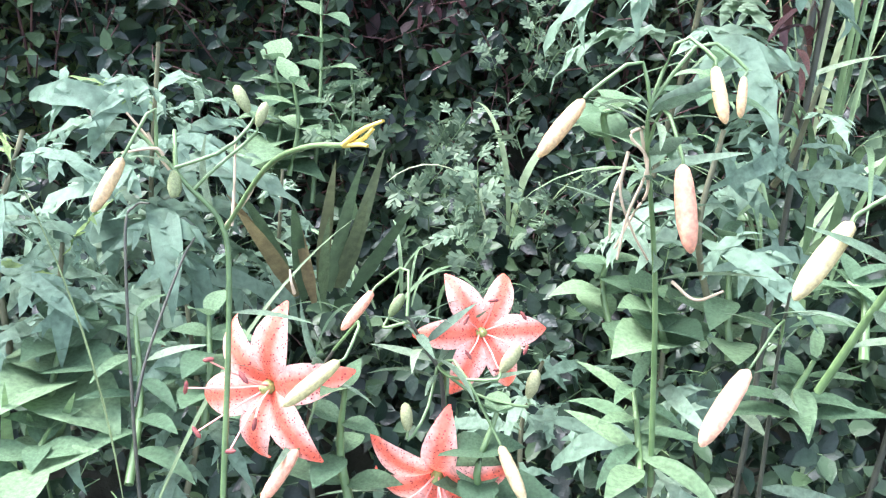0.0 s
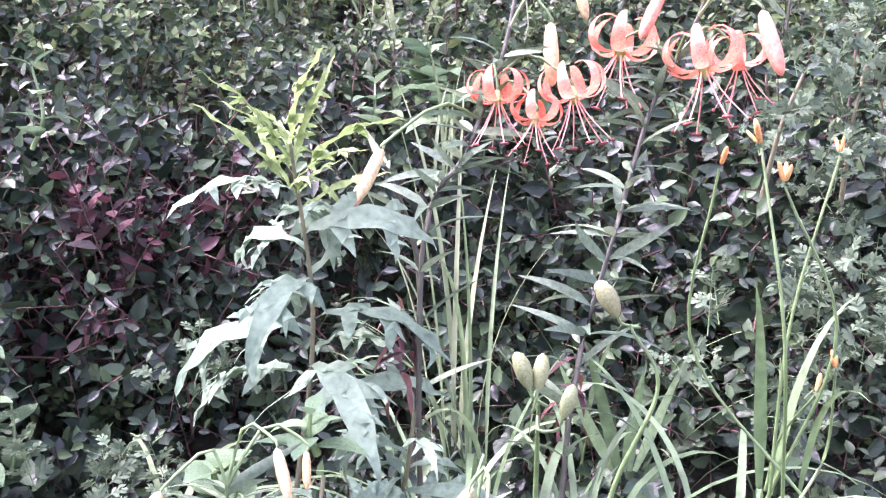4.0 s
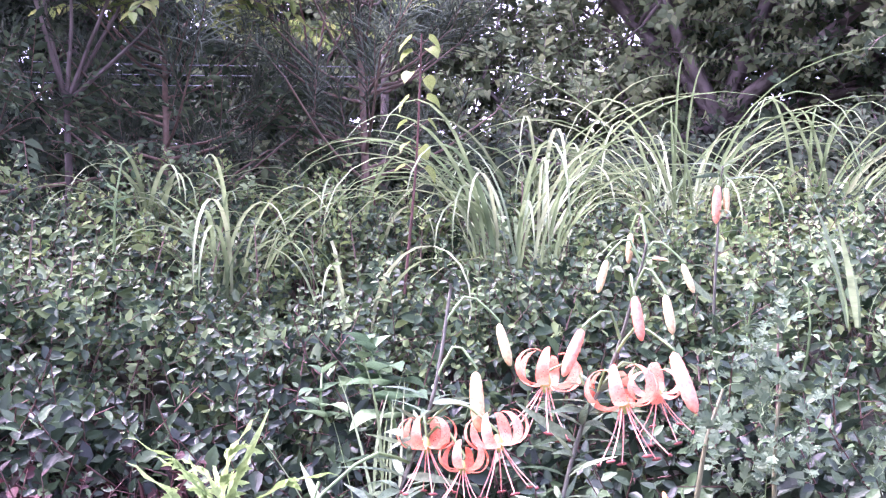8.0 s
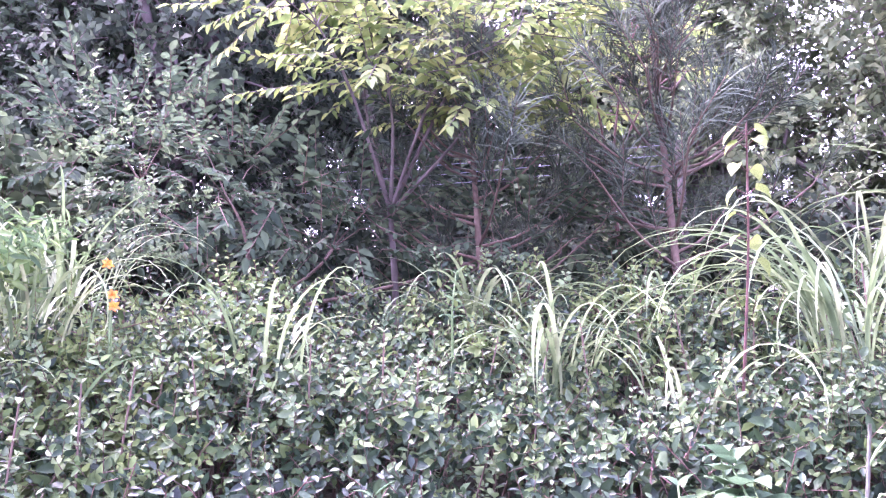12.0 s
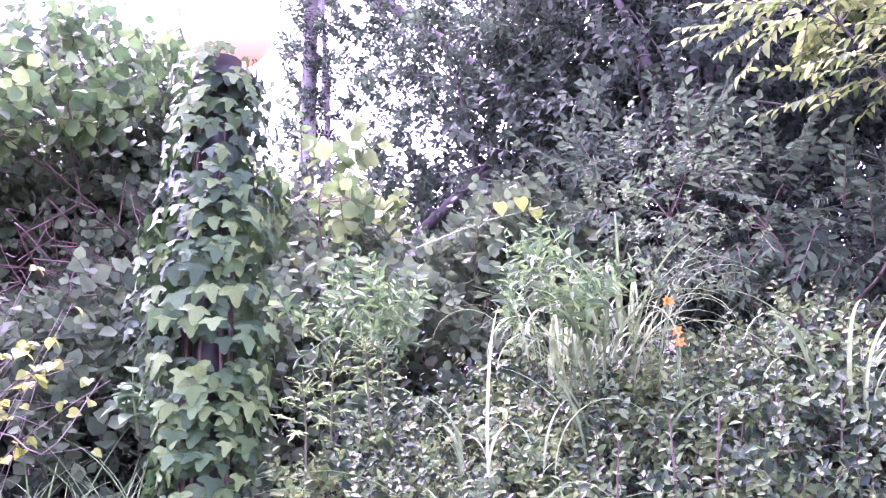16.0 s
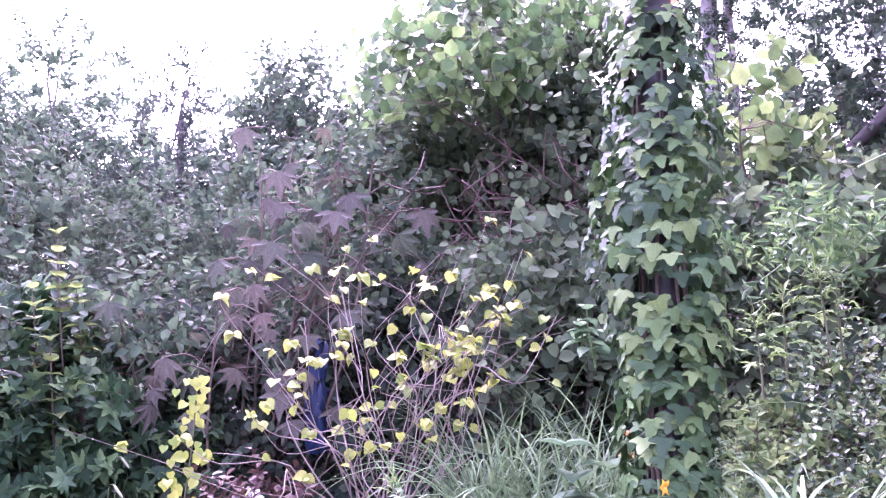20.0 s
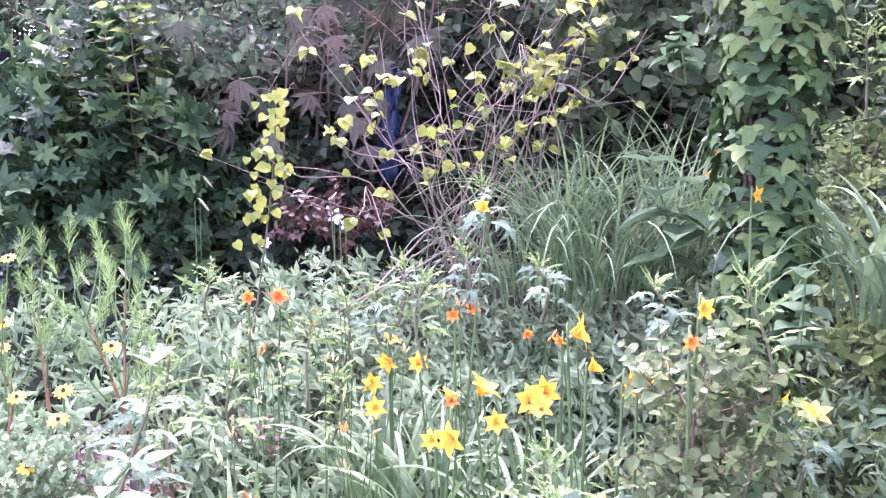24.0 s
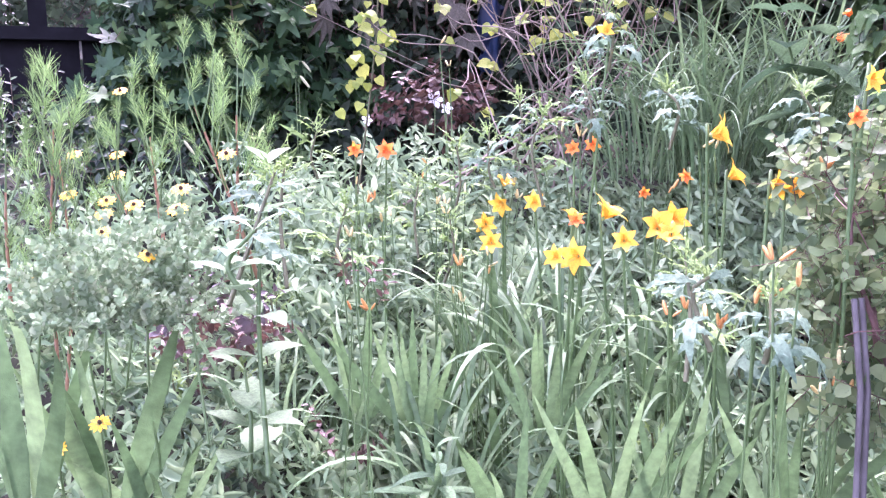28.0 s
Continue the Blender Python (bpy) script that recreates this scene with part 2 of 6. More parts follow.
def in_blobs(blobs, n, inner=0.5):
    """Points in the outer shells of ellipsoids (x, y, z, rx, ry, rz), and their outward ways."""
    b = np.asarray(blobs, float)
    weight = (b[:, 3] * b[:, 4] + b[:, 4] * b[:, 5] + b[:, 3] * b[:, 5])
    k = rng.choice(len(b), n, p=weight / weight.sum())
    d = unit(rng.standard_normal((n, 3)))
    r = rng.uniform(inner, 1.0, (n, 1)) ** 0.7
    return b[k, :3] + d * r * b[k, 3:], d


def foliage(kind_of_sprig, p, out, size, lift=0.6, wild=0.5, tilt=0.5):
    """Leaf and twig shapes of many sprigs at p, that grow outwards and up."""
    n = len(p)
    y = out + UP * lift + wild * rng.standard_normal((n, 3))
    z = UP + tilt * rng.standard_normal((n, 3))
    s = np.asarray(size) * rng.uniform(0.7, 1.25, n)
    return [(*scatter(kind_of_sprig[0], p, y, z, s), 0), (*scatter(kind_of_sprig[1], p, y, z, s), 1)]


# ---- materials ----
def ramp_node(nodes, stops):
    r = nodes.new("ShaderNodeValToRGB")
    e = r.color_ramp.elements
    e[0].position, e[0].color = stops[0][0], (*stops[0][1], 1)
    e[1].position, e[1].color = stops[-1][0], (*stops[-1][1], 1)
    for pos, col in stops[1:-1]:
        e.new(pos).color = (*col, 1)
    return r


def leaf_mat(name, cols, rough=0.48, through_light=0.3, single=False, spots=None, vein=18.0, coat=0.0, dull=0.22, gloss=0.4):
    """A leaf or petal: colours that vary from leaf to leaf, soft blotches, light that shines through."""
    cols = [tuple(v * (1 - dull) + dull * (0.3 * c[0] + 0.6 * c[1] + 0.1 * c[2]) for v in c) for c in cols]
    m = bpy.data.materials.new(name)
    m.use_nodes = True
    n, l = m.node_tree.nodes, m.node_tree.links
    bsdf = n["Principled BSDF"]
    if single:
        pick = n.new("ShaderNodeObjectInfo").outputs["Random"]
    else:
        pick = n.new("ShaderNodeNewGeometry").outputs["Random Per Island"]
    r = ramp_node(n, [(k / (len(cols) - 1), c) for k, c in enumerate(cols)])
    l.new(pick, r.inputs[0])
    co = n.new("ShaderNodeTexCoord")
    tex = n.new("ShaderNodeTexNoise")
    tex.inputs["Scale"].default_value, tex.inputs["Detail"].default_value = vein, 4
    l.new(co.outputs["Object"], tex.inputs["Vector"])
    hsv = n.new("ShaderNodeHueSaturation")
    mr = n.new("ShaderNodeMapRange")
    mr.inputs["From Min"].default_value, mr.inputs["From Max"].default_value = 0.3, 0.7
    mr.inputs["To Min"].default_value, mr.inputs["To Max"].default_value = 0.72, 1.28
    l.new(tex.outputs["Fac"], mr.inputs["Value"])
    l.new(mr.outputs[0], hsv.inputs["Value"])
    l.new(r.outputs[0], hsv.inputs["Color"])
    col = hsv.outputs[0]
    if spots:
        vor = n.new("ShaderNodeTexVoronoi")
        vor.inputs["Scale"].default_value = spots[0]
        l.new(co.outputs["Object"], vor.inputs["Vector"])
        near = n.new("ShaderNodeMath")
        near.operation = "LESS_THAN"
        near.inputs[1].default_value = spots[1]
        l.new(vor.outputs["Distance"], near.inputs[0])
        mix = n.new("ShaderNodeMix")
        mix.data_type = "RGBA"
        l.new(near.outputs[0], mix.inputs["Factor"])
        l.new(col, mix.inputs["A"])
        mix.inputs["B"].default_value = (*spots[2], 1)
        col = mix.outputs["Result"]
    l.new(col, bsdf.inputs["Base Color"])
    bsdf.inputs["Roughness"].default_value = rough
    bsdf.inputs["Coat Weight"].default_value = coat
    bsdf.inputs["Specular IOR Level"].default_value = gloss
    fine = n.new("ShaderNodeTexNoise")
    fine.inputs["Scale"].default_value = vein * 9
    l.new(co.outputs["Object"], fine.inputs["Vector"])
    bump = n.new("ShaderNodeBump")
    bump.inputs["Strength"].default_value, bump.inputs["Distance"].default_value = 0.35, 0.004
    l.new(fine.outputs["Fac"], bump.inputs["Height"])
    l.new(bump.outputs[0], bsdf.inputs["Normal"])
    tr = n.new("ShaderNodeBsdfTranslucent")
    l.new(col, tr.inputs["Color"])
    mix2 = n.new("ShaderNodeMixShader")
    mix2.inputs[0].default_value = through_light
    l.new(bsdf.outputs[0], mix2.inputs[1])
    l.new(tr.outputs[0], mix2.inputs[2])
    l.new(mix2.outputs[0], n["Material Output"].inputs["Surface"])
    return m


def edge_petal_mat(name, core, edge, spots):
    """A spotted petal that pales from its midrib to its edges, a highlight painted in."""
    m = leaf_mat(name, [core, core], 0.4, 0.35, single=True, spots=spots, dull=0.0)
    n, l = m.node_tree.nodes, m.node_tree.links
    ramp = [q for q in n if q.type == "VALTORGB"][0]
    co = [q for q in n if q.type == "TEX_COORD"][0]
    xyz, size = n.new("ShaderNodeSeparateXYZ"), n.new("ShaderNodeMath")
    size.operation = "ABSOLUTE"
    wide = n.new("ShaderNodeMath")
    wide.operation, wide.inputs[1].default_value = "MULTIPLY", 6.5
    l.new(co.outputs["Object"], xyz.inputs[0])
    l.new(xyz.outputs["X"], size.inputs[0])
    l.new(size.outputs[0], wide.inputs[0])
    l.new(wide.outputs[0], ramp.inputs[0])
    ramp.color_ramp.elements[0].position, ramp.color_ramp.elements[1].position = 0.25, 0.95
    ramp.color_ramp.elements[1].color = (*edge, 1)
    return m


def plain_mat(name, a, b, rough=0.6, scale=30.0, metal=0.0, bumpy=0.4, depth=0.004):
    m = bpy.data.materials.new(name)
    m.use_nodes = True
    n, l = m.node_tree.nodes, m.node_tree.links
    bsdf = n["Principled BSDF"]
    co = n.new("ShaderNodeTexCoord")
    t1, t2 = n.new("ShaderNodeTexNoise"), n.new("ShaderNodeTexNoise")
    t1.inputs["Scale"].default_value, t1.inputs["Detail"].default_value = scale, 6
    t2.inputs["Scale"].default_value, t2.inputs["Detail"].default_value = scale / 7, 3
    add = n.new("ShaderNodeMath")
    add.operation = "ADD"
    for t, k in ((t1, 0), (t2, 1)):
        l.new(co.outputs["Object"], t.inputs["Vector"])
        l.new(t.outputs["Fac"], add.inputs[k])
    r = ramp_node(n, [(0.35, a), (0.65, b)])
    half = n.new("ShaderNodeMath")
    half.operation = "MULTIPLY"
    half.inputs[1].default_value = 0.5
    l.new(add.outputs[0], half.inputs[0])
    l.new(half.outputs[0], r.inputs[0])
    l.new(r.outputs[0], bsdf.inputs["Base Color"])
    bsdf.inputs["Roughness"].default_value, bsdf.inputs["Metallic"].default_value = rough, metal
    bump = n.new("ShaderNodeBump")
    bump.inputs["Strength"].default_value, bump.inputs["Distance"].default_value = bumpy, depth
    l.new(t1.outputs["Fac"], bump.inputs["Height"])
    l.new(bump.outputs[0], bsdf.inputs["Normal"])
    return m


M_SOIL = plain_mat("mossy_soil", (0.008, 0.009, 0.005), (0.028, 0.032, 0.016), 0.98, 22, bumpy=0.9, depth=0.02)
M_TWIG = plain_mat("twig", (0.05, 0.035, 0.025), (0.13, 0.09, 0.065), 0.8, 60)
M_BARK = plain_mat("bark", (0.035, 0.028, 0.024), (0.14, 0.12, 0.11), 0.9, 14, bumpy=0.9, depth=0.02)
M_PALEBARK = plain_mat("pale_bark", (0.16, 0.14, 0.13), (0.42, 0.38, 0.36), 0.85, 16, bumpy=0.8, depth=0.01)
M_REDTWIG = plain_mat("red_twig", (0.05, 0.025, 0.02), (0.12, 0.055, 0.045), 0.7, 60)
M_STEM = plain_mat("green_stem", (0.05, 0.1, 0.03), (0.12, 0.2, 0.07), 0.5, 80)
M_DARKSTEM = plain_mat("dark_stem", (0.02, 0.026, 0.016), (0.055, 0.06, 0.035), 0.6, 80)
M_RUST = plain_mat("rust_stem", (0.14, 0.075, 0.035), (0.3, 0.16, 0.08), 0.7, 80)
M_DRYSTEM = plain_mat("dry_stem", (0.055, 0.065, 0.03), (0.12, 0.12, 0.055), 0.7, 80)
M_HEDGE = leaf_mat("hedge_leaf", [(0.012, 0.03, 0.016), (0.024, 0.052, 0.024), (0.045, 0.085, 0.034), (0.12, 0.18, 0.06)], 0.46, 0.22, gloss=0.22, dull=0.04)
# Near-black leaf green: shade of hollows and gaps put into the colour.
M_SHADE = leaf_mat("shade_toned_leaf", [(0.005, 0.013, 0.008), (0.012, 0.028, 0.015), (0.028, 0.055, 0.026), (0.055, 0.1, 0.04)], 0.42, 0.12, gloss=0.24, dull=0.05)
M_KUDZU = leaf_mat("thicket_leaf", [(0.035, 0.07, 0.03), (0.07, 0.12, 0.045), (0.13, 0.2, 0.075)], 0.6, 0.4, gloss=0.12)
M_MOUND = leaf_mat("mound_leaf", [(0.06, 0.12, 0.035), (0.12, 0.19, 0.055), (0.19, 0.26, 0.08)], 0.55, 0.4, gloss=0.14, dull=0.1)
M_MID = leaf_mat("green_leaf", [(0.038, 0.09, 0.03), (0.065, 0.14, 0.042), (0.11, 0.2, 0.055), (0.17, 0.27, 0.08)], 0.5, 0.33, gloss=0.18, dull=0.12)
M_PALE = leaf_mat("pale_green_leaf", [(0.11, 0.21, 0.09), (0.17, 0.29, 0.125), (0.25, 0.37, 0.16)], 0.5, 0.4, gloss=0.2)
M_LETTUCE = leaf_mat("wild_lettuce_leaf", [(0.09, 0.18, 0.1), (0.13, 0.235, 0.13), (0.18, 0.3, 0.165)], 0.52, 0.38, single=True, gloss=0.16)
M_LIME = leaf_mat("young_lime_leaf", [(0.13, 0.25, 0.04), (0.2, 0.32, 0.065)], 0.5, 0.35, single=True, gloss=0.15)
M_GRASS1 = leaf_mat("grass_blade_single", [(0.08, 0.15, 0.05), (0.12, 0.2, 0.065), (0.17, 0.26, 0.09), (0.25, 0.32, 0.14)], 0.5, 0.35, single=True, gloss=0.28)
M_STRAP = leaf_mat("strap_leaf", [(0.06, 0.13, 0.045), (0.1, 0.2, 0.065), (0.16, 0.27, 0.1)], 0.52, 0.3, single=True, gloss=0.25)
M_IRIS = leaf_mat("iris_leaf", [(0.07, 0.14, 0.048), (0.11, 0.2, 0.072), (0.165, 0.27, 0.105)], 0.5, 0.28, single=True, dull=0.08, gloss=0.3)
M_YELLOWLEAF = leaf_mat("yellow_leaf", [(0.2, 0.25, 0.045), (0.29, 0.32, 0.07), (0.15, 0.23, 0.05)], 0.55, 0.4, dull=0.0, gloss=0.2, single=True)
M_MAPLE = leaf_mat("yellow_green_leaf", [(0.09, 0.16, 0.04), (0.16, 0.23, 0.055), (0.27, 0.32, 0.085)], 0.5, 0.45, dull=0.1, gloss=0.25)
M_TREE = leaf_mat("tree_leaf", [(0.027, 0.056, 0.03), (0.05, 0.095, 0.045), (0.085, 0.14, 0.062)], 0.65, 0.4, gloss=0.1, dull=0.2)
M_BEDLIGHT = leaf_mat("light_bed_leaf", [(0.15, 0.25, 0.11), (0.22, 0.34, 0.16), (0.3, 0.42, 0.2)], 0.55, 0.4, gloss=0.15)
M_DRIED = plain_mat("dried_stalk", (0.27, 0.22, 0.13), (0.42, 0.35, 0.22), 0.8, 60)
# Lighter copy of the tree leaf: haze over the wood put into the colour.
M_HAZE = leaf_mat("tree_leaf_haze_tone", [(0.06, 0.105, 0.045), (0.1, 0.155, 0.06), (0.155, 0.205, 0.08)], 0.65, 0.4, gloss=0.1)
# Darker copy of the tree leaf: shade put into the colour.
M_TREESHADE = leaf_mat("tree_leaf_shade_tone", [(0.018, 0.038, 0.022), (0.036, 0.068, 0.034), (0.07, 0.115, 0.05)], 0.65, 0.4, gloss=0.1, dull=0.32)
M_IVY = leaf_mat("ivy_leaf", [(0.022, 0.065, 0.02), (0.045, 0.11, 0.028), (0.085, 0.17, 0.04), (0.15, 0.235, 0.055)], 0.45, 0.25, single=True, dull=0.1, gloss=0.3)
M_FATSIA = leaf_mat("glossy_lobed_leaf", [(0.018, 0.05, 0.022), (0.03, 0.075, 0.03), (0.045, 0.1, 0.038), (0.11, 0.2, 0.06)], 0.5, 0.18, gloss=0.14, dull=0.1)
M_VINE = leaf_mat("vine_leaf", [(0.07, 0.14, 0.05), (0.12, 0.22, 0.07), (0.2, 0.32, 0.1)], 0.42, 0.45)
M_PINE = leaf_mat("pine_needle", [(0.03, 0.05, 0.032), (0.05, 0.078, 0.048), (0.075, 0.105, 0.065)], 0.75, 0.15, gloss=0.06)
M_LILY = leaf_mat("orange_lily_petal", [(0.8, 0.22, 0.12), (0.84, 0.32, 0.2)], 0.4, 0.35, single=True, spots=(30, 0.2, (0.12, 0.012, 0.02)), dull=0.0)
# The paler edge colour stands in for a highlight on the petal.
M_LILYWIDE = edge_petal_mat("edge_highlight_lily_petal", (0.8, 0.16, 0.09), (0.86, 0.46, 0.36), (26, 0.22, (0.2, 0.01, 0.02)))
M_BUD = leaf_mat("pale_bud", [(0.52, 0.36, 0.16), (0.52, 0.41, 0.2), (0.4, 0.39, 0.16)], 0.45, 0.2, single=True, dull=0.05)
M_BUDRED = leaf_mat("coral_bud", [(0.72, 0.22, 0.13), (0.7, 0.3, 0.18)], 0.45, 0.2, single=True, dull=0.0)
M_BUDSALMON = leaf_mat("salmon_bud", [(0.66, 0.32, 0.18), (0.62, 0.38, 0.22)], 0.45, 0.2, single=True, dull=0.05)
M_STAMEN = plain_mat("coral_stamen", (0.72, 0.26, 0.2), (0.8, 0.36, 0.28), 0.5, 60)
M_ANTHER = plain_mat("dark_anther", (0.1, 0.02, 0.02), (0.22, 0.06, 0.04), 0.8, 90)
M_YLILY = leaf_mat("yellow_daylily_petal", [(0.85, 0.44, 0.03), (0.86, 0.56, 0.07)], 0.4, 0.35, single=True, dull=0.0)
M_OLILY = leaf_mat("orange_daylily_petal", [(0.8, 0.3, 0.03), (0.82, 0.2, 0.05)], 0.4, 0.35, single=True, dull=0.0)

# ---- ground: one sheet that rises as a bank round the camera and runs out to the horizon ----
def ground_z(x, y):
    r = np.hypot(x, y)
    az = np.arctan2(-x, y)
    front = 1 / (1 + np.exp((az - 0.75) / 0.13))
    a, b = np.clip((r - 0.9) / 2.0, 0, 1), np.clip((r - 1.3) / 2.6, 0, 1)
    bank = (3 * a**2 - 2 * a**3) * 1.0 * front + (3 * b**2 - 2 * b**3) * 0.75 * (1 - front)
    far = np.clip(r - 2.7, 0, 9) * (0.12 * front + 0.12) + np.clip(r - 11.7, 0, 60) * 0.12
    behind = 1 / (1 + np.exp((np.abs(az) - 2.1) / 0.15))
    return (bank + far) * behind + (0.15 + 0.2 * front) * np.clip(r / 1.5, 0, 1) * behind


rad = np.concatenate([np.linspace(0.0, 6, 70), np.geomspace(6.3, 900, 40)])
ang = np.linspace(-math.pi, math.pi, 160, endpoint=False)
RR, AA = np.meshgrid(rad, ang, indexing="ij")
gx, gy = -np.sin(AA) * RR, np.cos(AA) * RR
gz = ground_z(gx, gy) + 0.02 * np.sin(gx * 7 + 1) * np.cos(gy * 6) * np.clip(RR, 0, 1)
k, j = (q.ravel() for q in np.meshgrid(np.arange(len(rad) - 1), np.arange(160), indexing="ij"))
gf = np.stack([k * 160 + j, (k + 1) * 160 + j, (k + 1) * 160 + (j + 1) % 160, k * 160 + (j + 1) % 160], 1)
tagged(new("ground", mesh_of("ground", [(np.stack([gx, gy, gz], -1), gf, 0)], [M_SOIL])), "dark damp garden soil rising as a bank", "ground", kind="structure")


def on_ground(x, y):
    return float(ground_z(np.array(x, float), np.array(y, float)))


SP_SMALL = sprig(plain_leaf(0.55, 0.15), 9, 0.8, 0.34)
SP_WIDE = sprig(plain_leaf(0.66, 0.12), 8, 0.9, 0.45)
SP_LONG = sprig(plain_leaf(0.32, 0.2), 9, 0.8, 0.45)
SP_FAR = sprig(tiny_leaf(0.6), 14, 0.9, 0.33)
SP_HEART = sprig(plain_leaf(0.95, 0.15, 0.15), 7, 0.9, 0.42)


def polar(r, az):
    """x, y at a distance from the origin and an angle to the left of +y, in degrees."""
    return -np.sin(np.radians(az)) * r, np.cos(np.radians(az)) * r


# ---- hedge shrub along the bank ----
def bank_shrub(name, label, az0, az1, r0, r1, height, n, size, sp, mats, lift=0.5, cat="shrub"):
    """A continuous low shrub over the bank between two angles and distances."""
    az, r = rng.uniform(az0, az1, n), rng.uniform(r0, r1, n)
    x, y = polar(r, az)
    lump = np.array([noise.noise((a * 2.3, b * 2.3, 3.1)) + 0.6 * noise.noise((a * 6, b * 6, 7.7)) for a, b in zip(x, y)])
    edge = np.clip((r - r0) / 0.35, 0.15, 1)
    top = ground_z(x, y) + height * edge * (1 + 0.35 * lump)
    z = top - np.abs(rng.standard_normal(n)) * max(0.12, 0.55 * (height - 0.35))
    p = np.stack([x, y, np.maximum(z, ground_z(x, y) + 0.02)], 1)
    out = np.stack([-x / r, -y / r, 0 * r], 1) * 0.7
    base = thing(name, (*polar((r0 + r1) / 2, (az0 + az1) / 2), 0), label, cat)
    off = np.array(base.location)
    pieces = foliage(sp, p - off, out, size, lift, 0.55)
    part("foliage", mesh_of("foliage", pieces, mats), base, kind="stuff")
    pick = rng.choice(n, min(n, 160), replace=False)
    stems = []
    for i in pick:
        foot = np.array([x[i] * 1.04, y[i] * 1.04, float(ground_z(x[i] * 1.04, y[i] * 1.04)) - 0.02])
        mid = (foot + p[i]) / 2 + rng.normal(0, 0.04, 3)
        stems.append((*tube(smooth_line([foot - off, mid - off, p[i] - off], 6), 0.0036, 0.002, 4), 0))
    part("stem_tangle", mesh_of("stem_tangle", stems, [mats[1]]), base, kind="stuff")
    return base


bank_shrub("hedge_shrub", "dense dark glossy small-leaved shrub covering the bank", -52, 42, 1.75, 3.1, 0.45, 5600, 0.13, SP_SMALL, [M_HEDGE, M_TWIG])
bank_shrub("low_shrub", "low shrub with reddish stems, shade painted into its dark leaves", -48, 30, 1.4, 2.0, 0.45, 1700, 0.165, SP_SMALL, [M_SHADE, M_REDTWIG])


# ---- grass tussocks ----
def blade_set(mat):
    return [mesh_of("blade", [(*blades([(0, 0, 0)], 0, 0.0, 1.0, 0.026, a, 12, 0.3, 1.3), 0)], [mat]) for a in (0.3, 0.8, 1.4, 2.1, 2.5, 2.9, 3.3, 3.7)]


ME_BLADE, ME_DARKBLADE = blade_set(M_GRASS1), blade_set(M_STRAP)


def tussock(at, n, height, label, spread=0.12, width=1.0, lean=14, arch=(1, 6), group="grass tussocks", up=0.0, of=None):
    """A tuft of separate arching blades; arch picks from nearly straight (0) to drooping (5)."""
    base = thing("grass_tussock", (at[0], at[1], at[2] + up), label, "grass", group)
    for k in range(n):
        a, r = rng.uniform(0, 2 * math.pi), spread * math.sqrt(rng.uniform(0, 1))
        h = height * rng.uniform(0.65, 1.3)
        w = h * width * rng.uniform(0.6, 1.2) * 0.75 / max(0.3, h)
        m = pose(math.cos(a) * r, math.sin(a) * r, 0, 0, rng.uniform(0, lean), math.degrees(a) + rng.normal(0, 30)) @ Matrix.Diagonal((h, w, h, 1))
        part("blade", (of or ME_BLADE)[int(rng.integers(*arch))], base, m=m)
    return base


for x, y, z, n, h in ((0.32, 2.5, 1.5, 42, 0.62), (1.08, 2.25, 1.55, 56, 0.8), (1.75, 2.5, 1.65, 70, 0.95), (1.4, 2.8, 1.7, 44, 0.85), (2.2, 2.4, 1.6, 50, 0.95), (-0.47, 2.35, 1.55, 16, 0.55), (0.7, 2.65, 1.6, 26, 0.6), (0.1, 2.9, 1.65, 26, 0.6), (1.6, 2.1, 1.45, 18, 0.6), (0.62, 2.2, 1.4, 8, 0.6)):
    tussock((x, y, z), int(n * 1.15), h * 0.94, "tall arching pale green grass tussock on the bank", width=0.66, lean=12, arch=(3, 8), up=0.06)
for x, y, z, n, h in ((-1.18, 1.86, 1.15, 16, 0.6), (-1.0, 2.2, 1.4, 12, 0.45), (-1.393, 1.431, 1.109, 46, 0.42), (-1.265, 1.347, 1.098, 30, 0.4)):
    tussock((x, y, z), n, h, "arching green grass clump beside the lamp post", width=0.7, lean=14, arch=(2, 8), of=ME_DARKBLADE)
for x, y, z, n, h in ((-2.342, 1.234, 0.99, 60, 0.5), (-2.179, 1.328, 1.002, 90, 0.58), (-2.177, 1.548, 1.024, 90, 0.6), (-2.196, 1.738, 1.075, 60, 0.55), (-2.541, 1.519, 1.062, 60, 0.5), (-2.502, 1.431, 1.149, 50, 0.45)):
    tussock((x, y, z), n, h, "tall dense clump of narrow dark green grass", 0.11, 0.42, 20, (1, 6), of=ME_DARKBLADE)

# ---- lamp post covered with ivy ----
LAMP = np.array([-1.56, 1.27, 0.55])


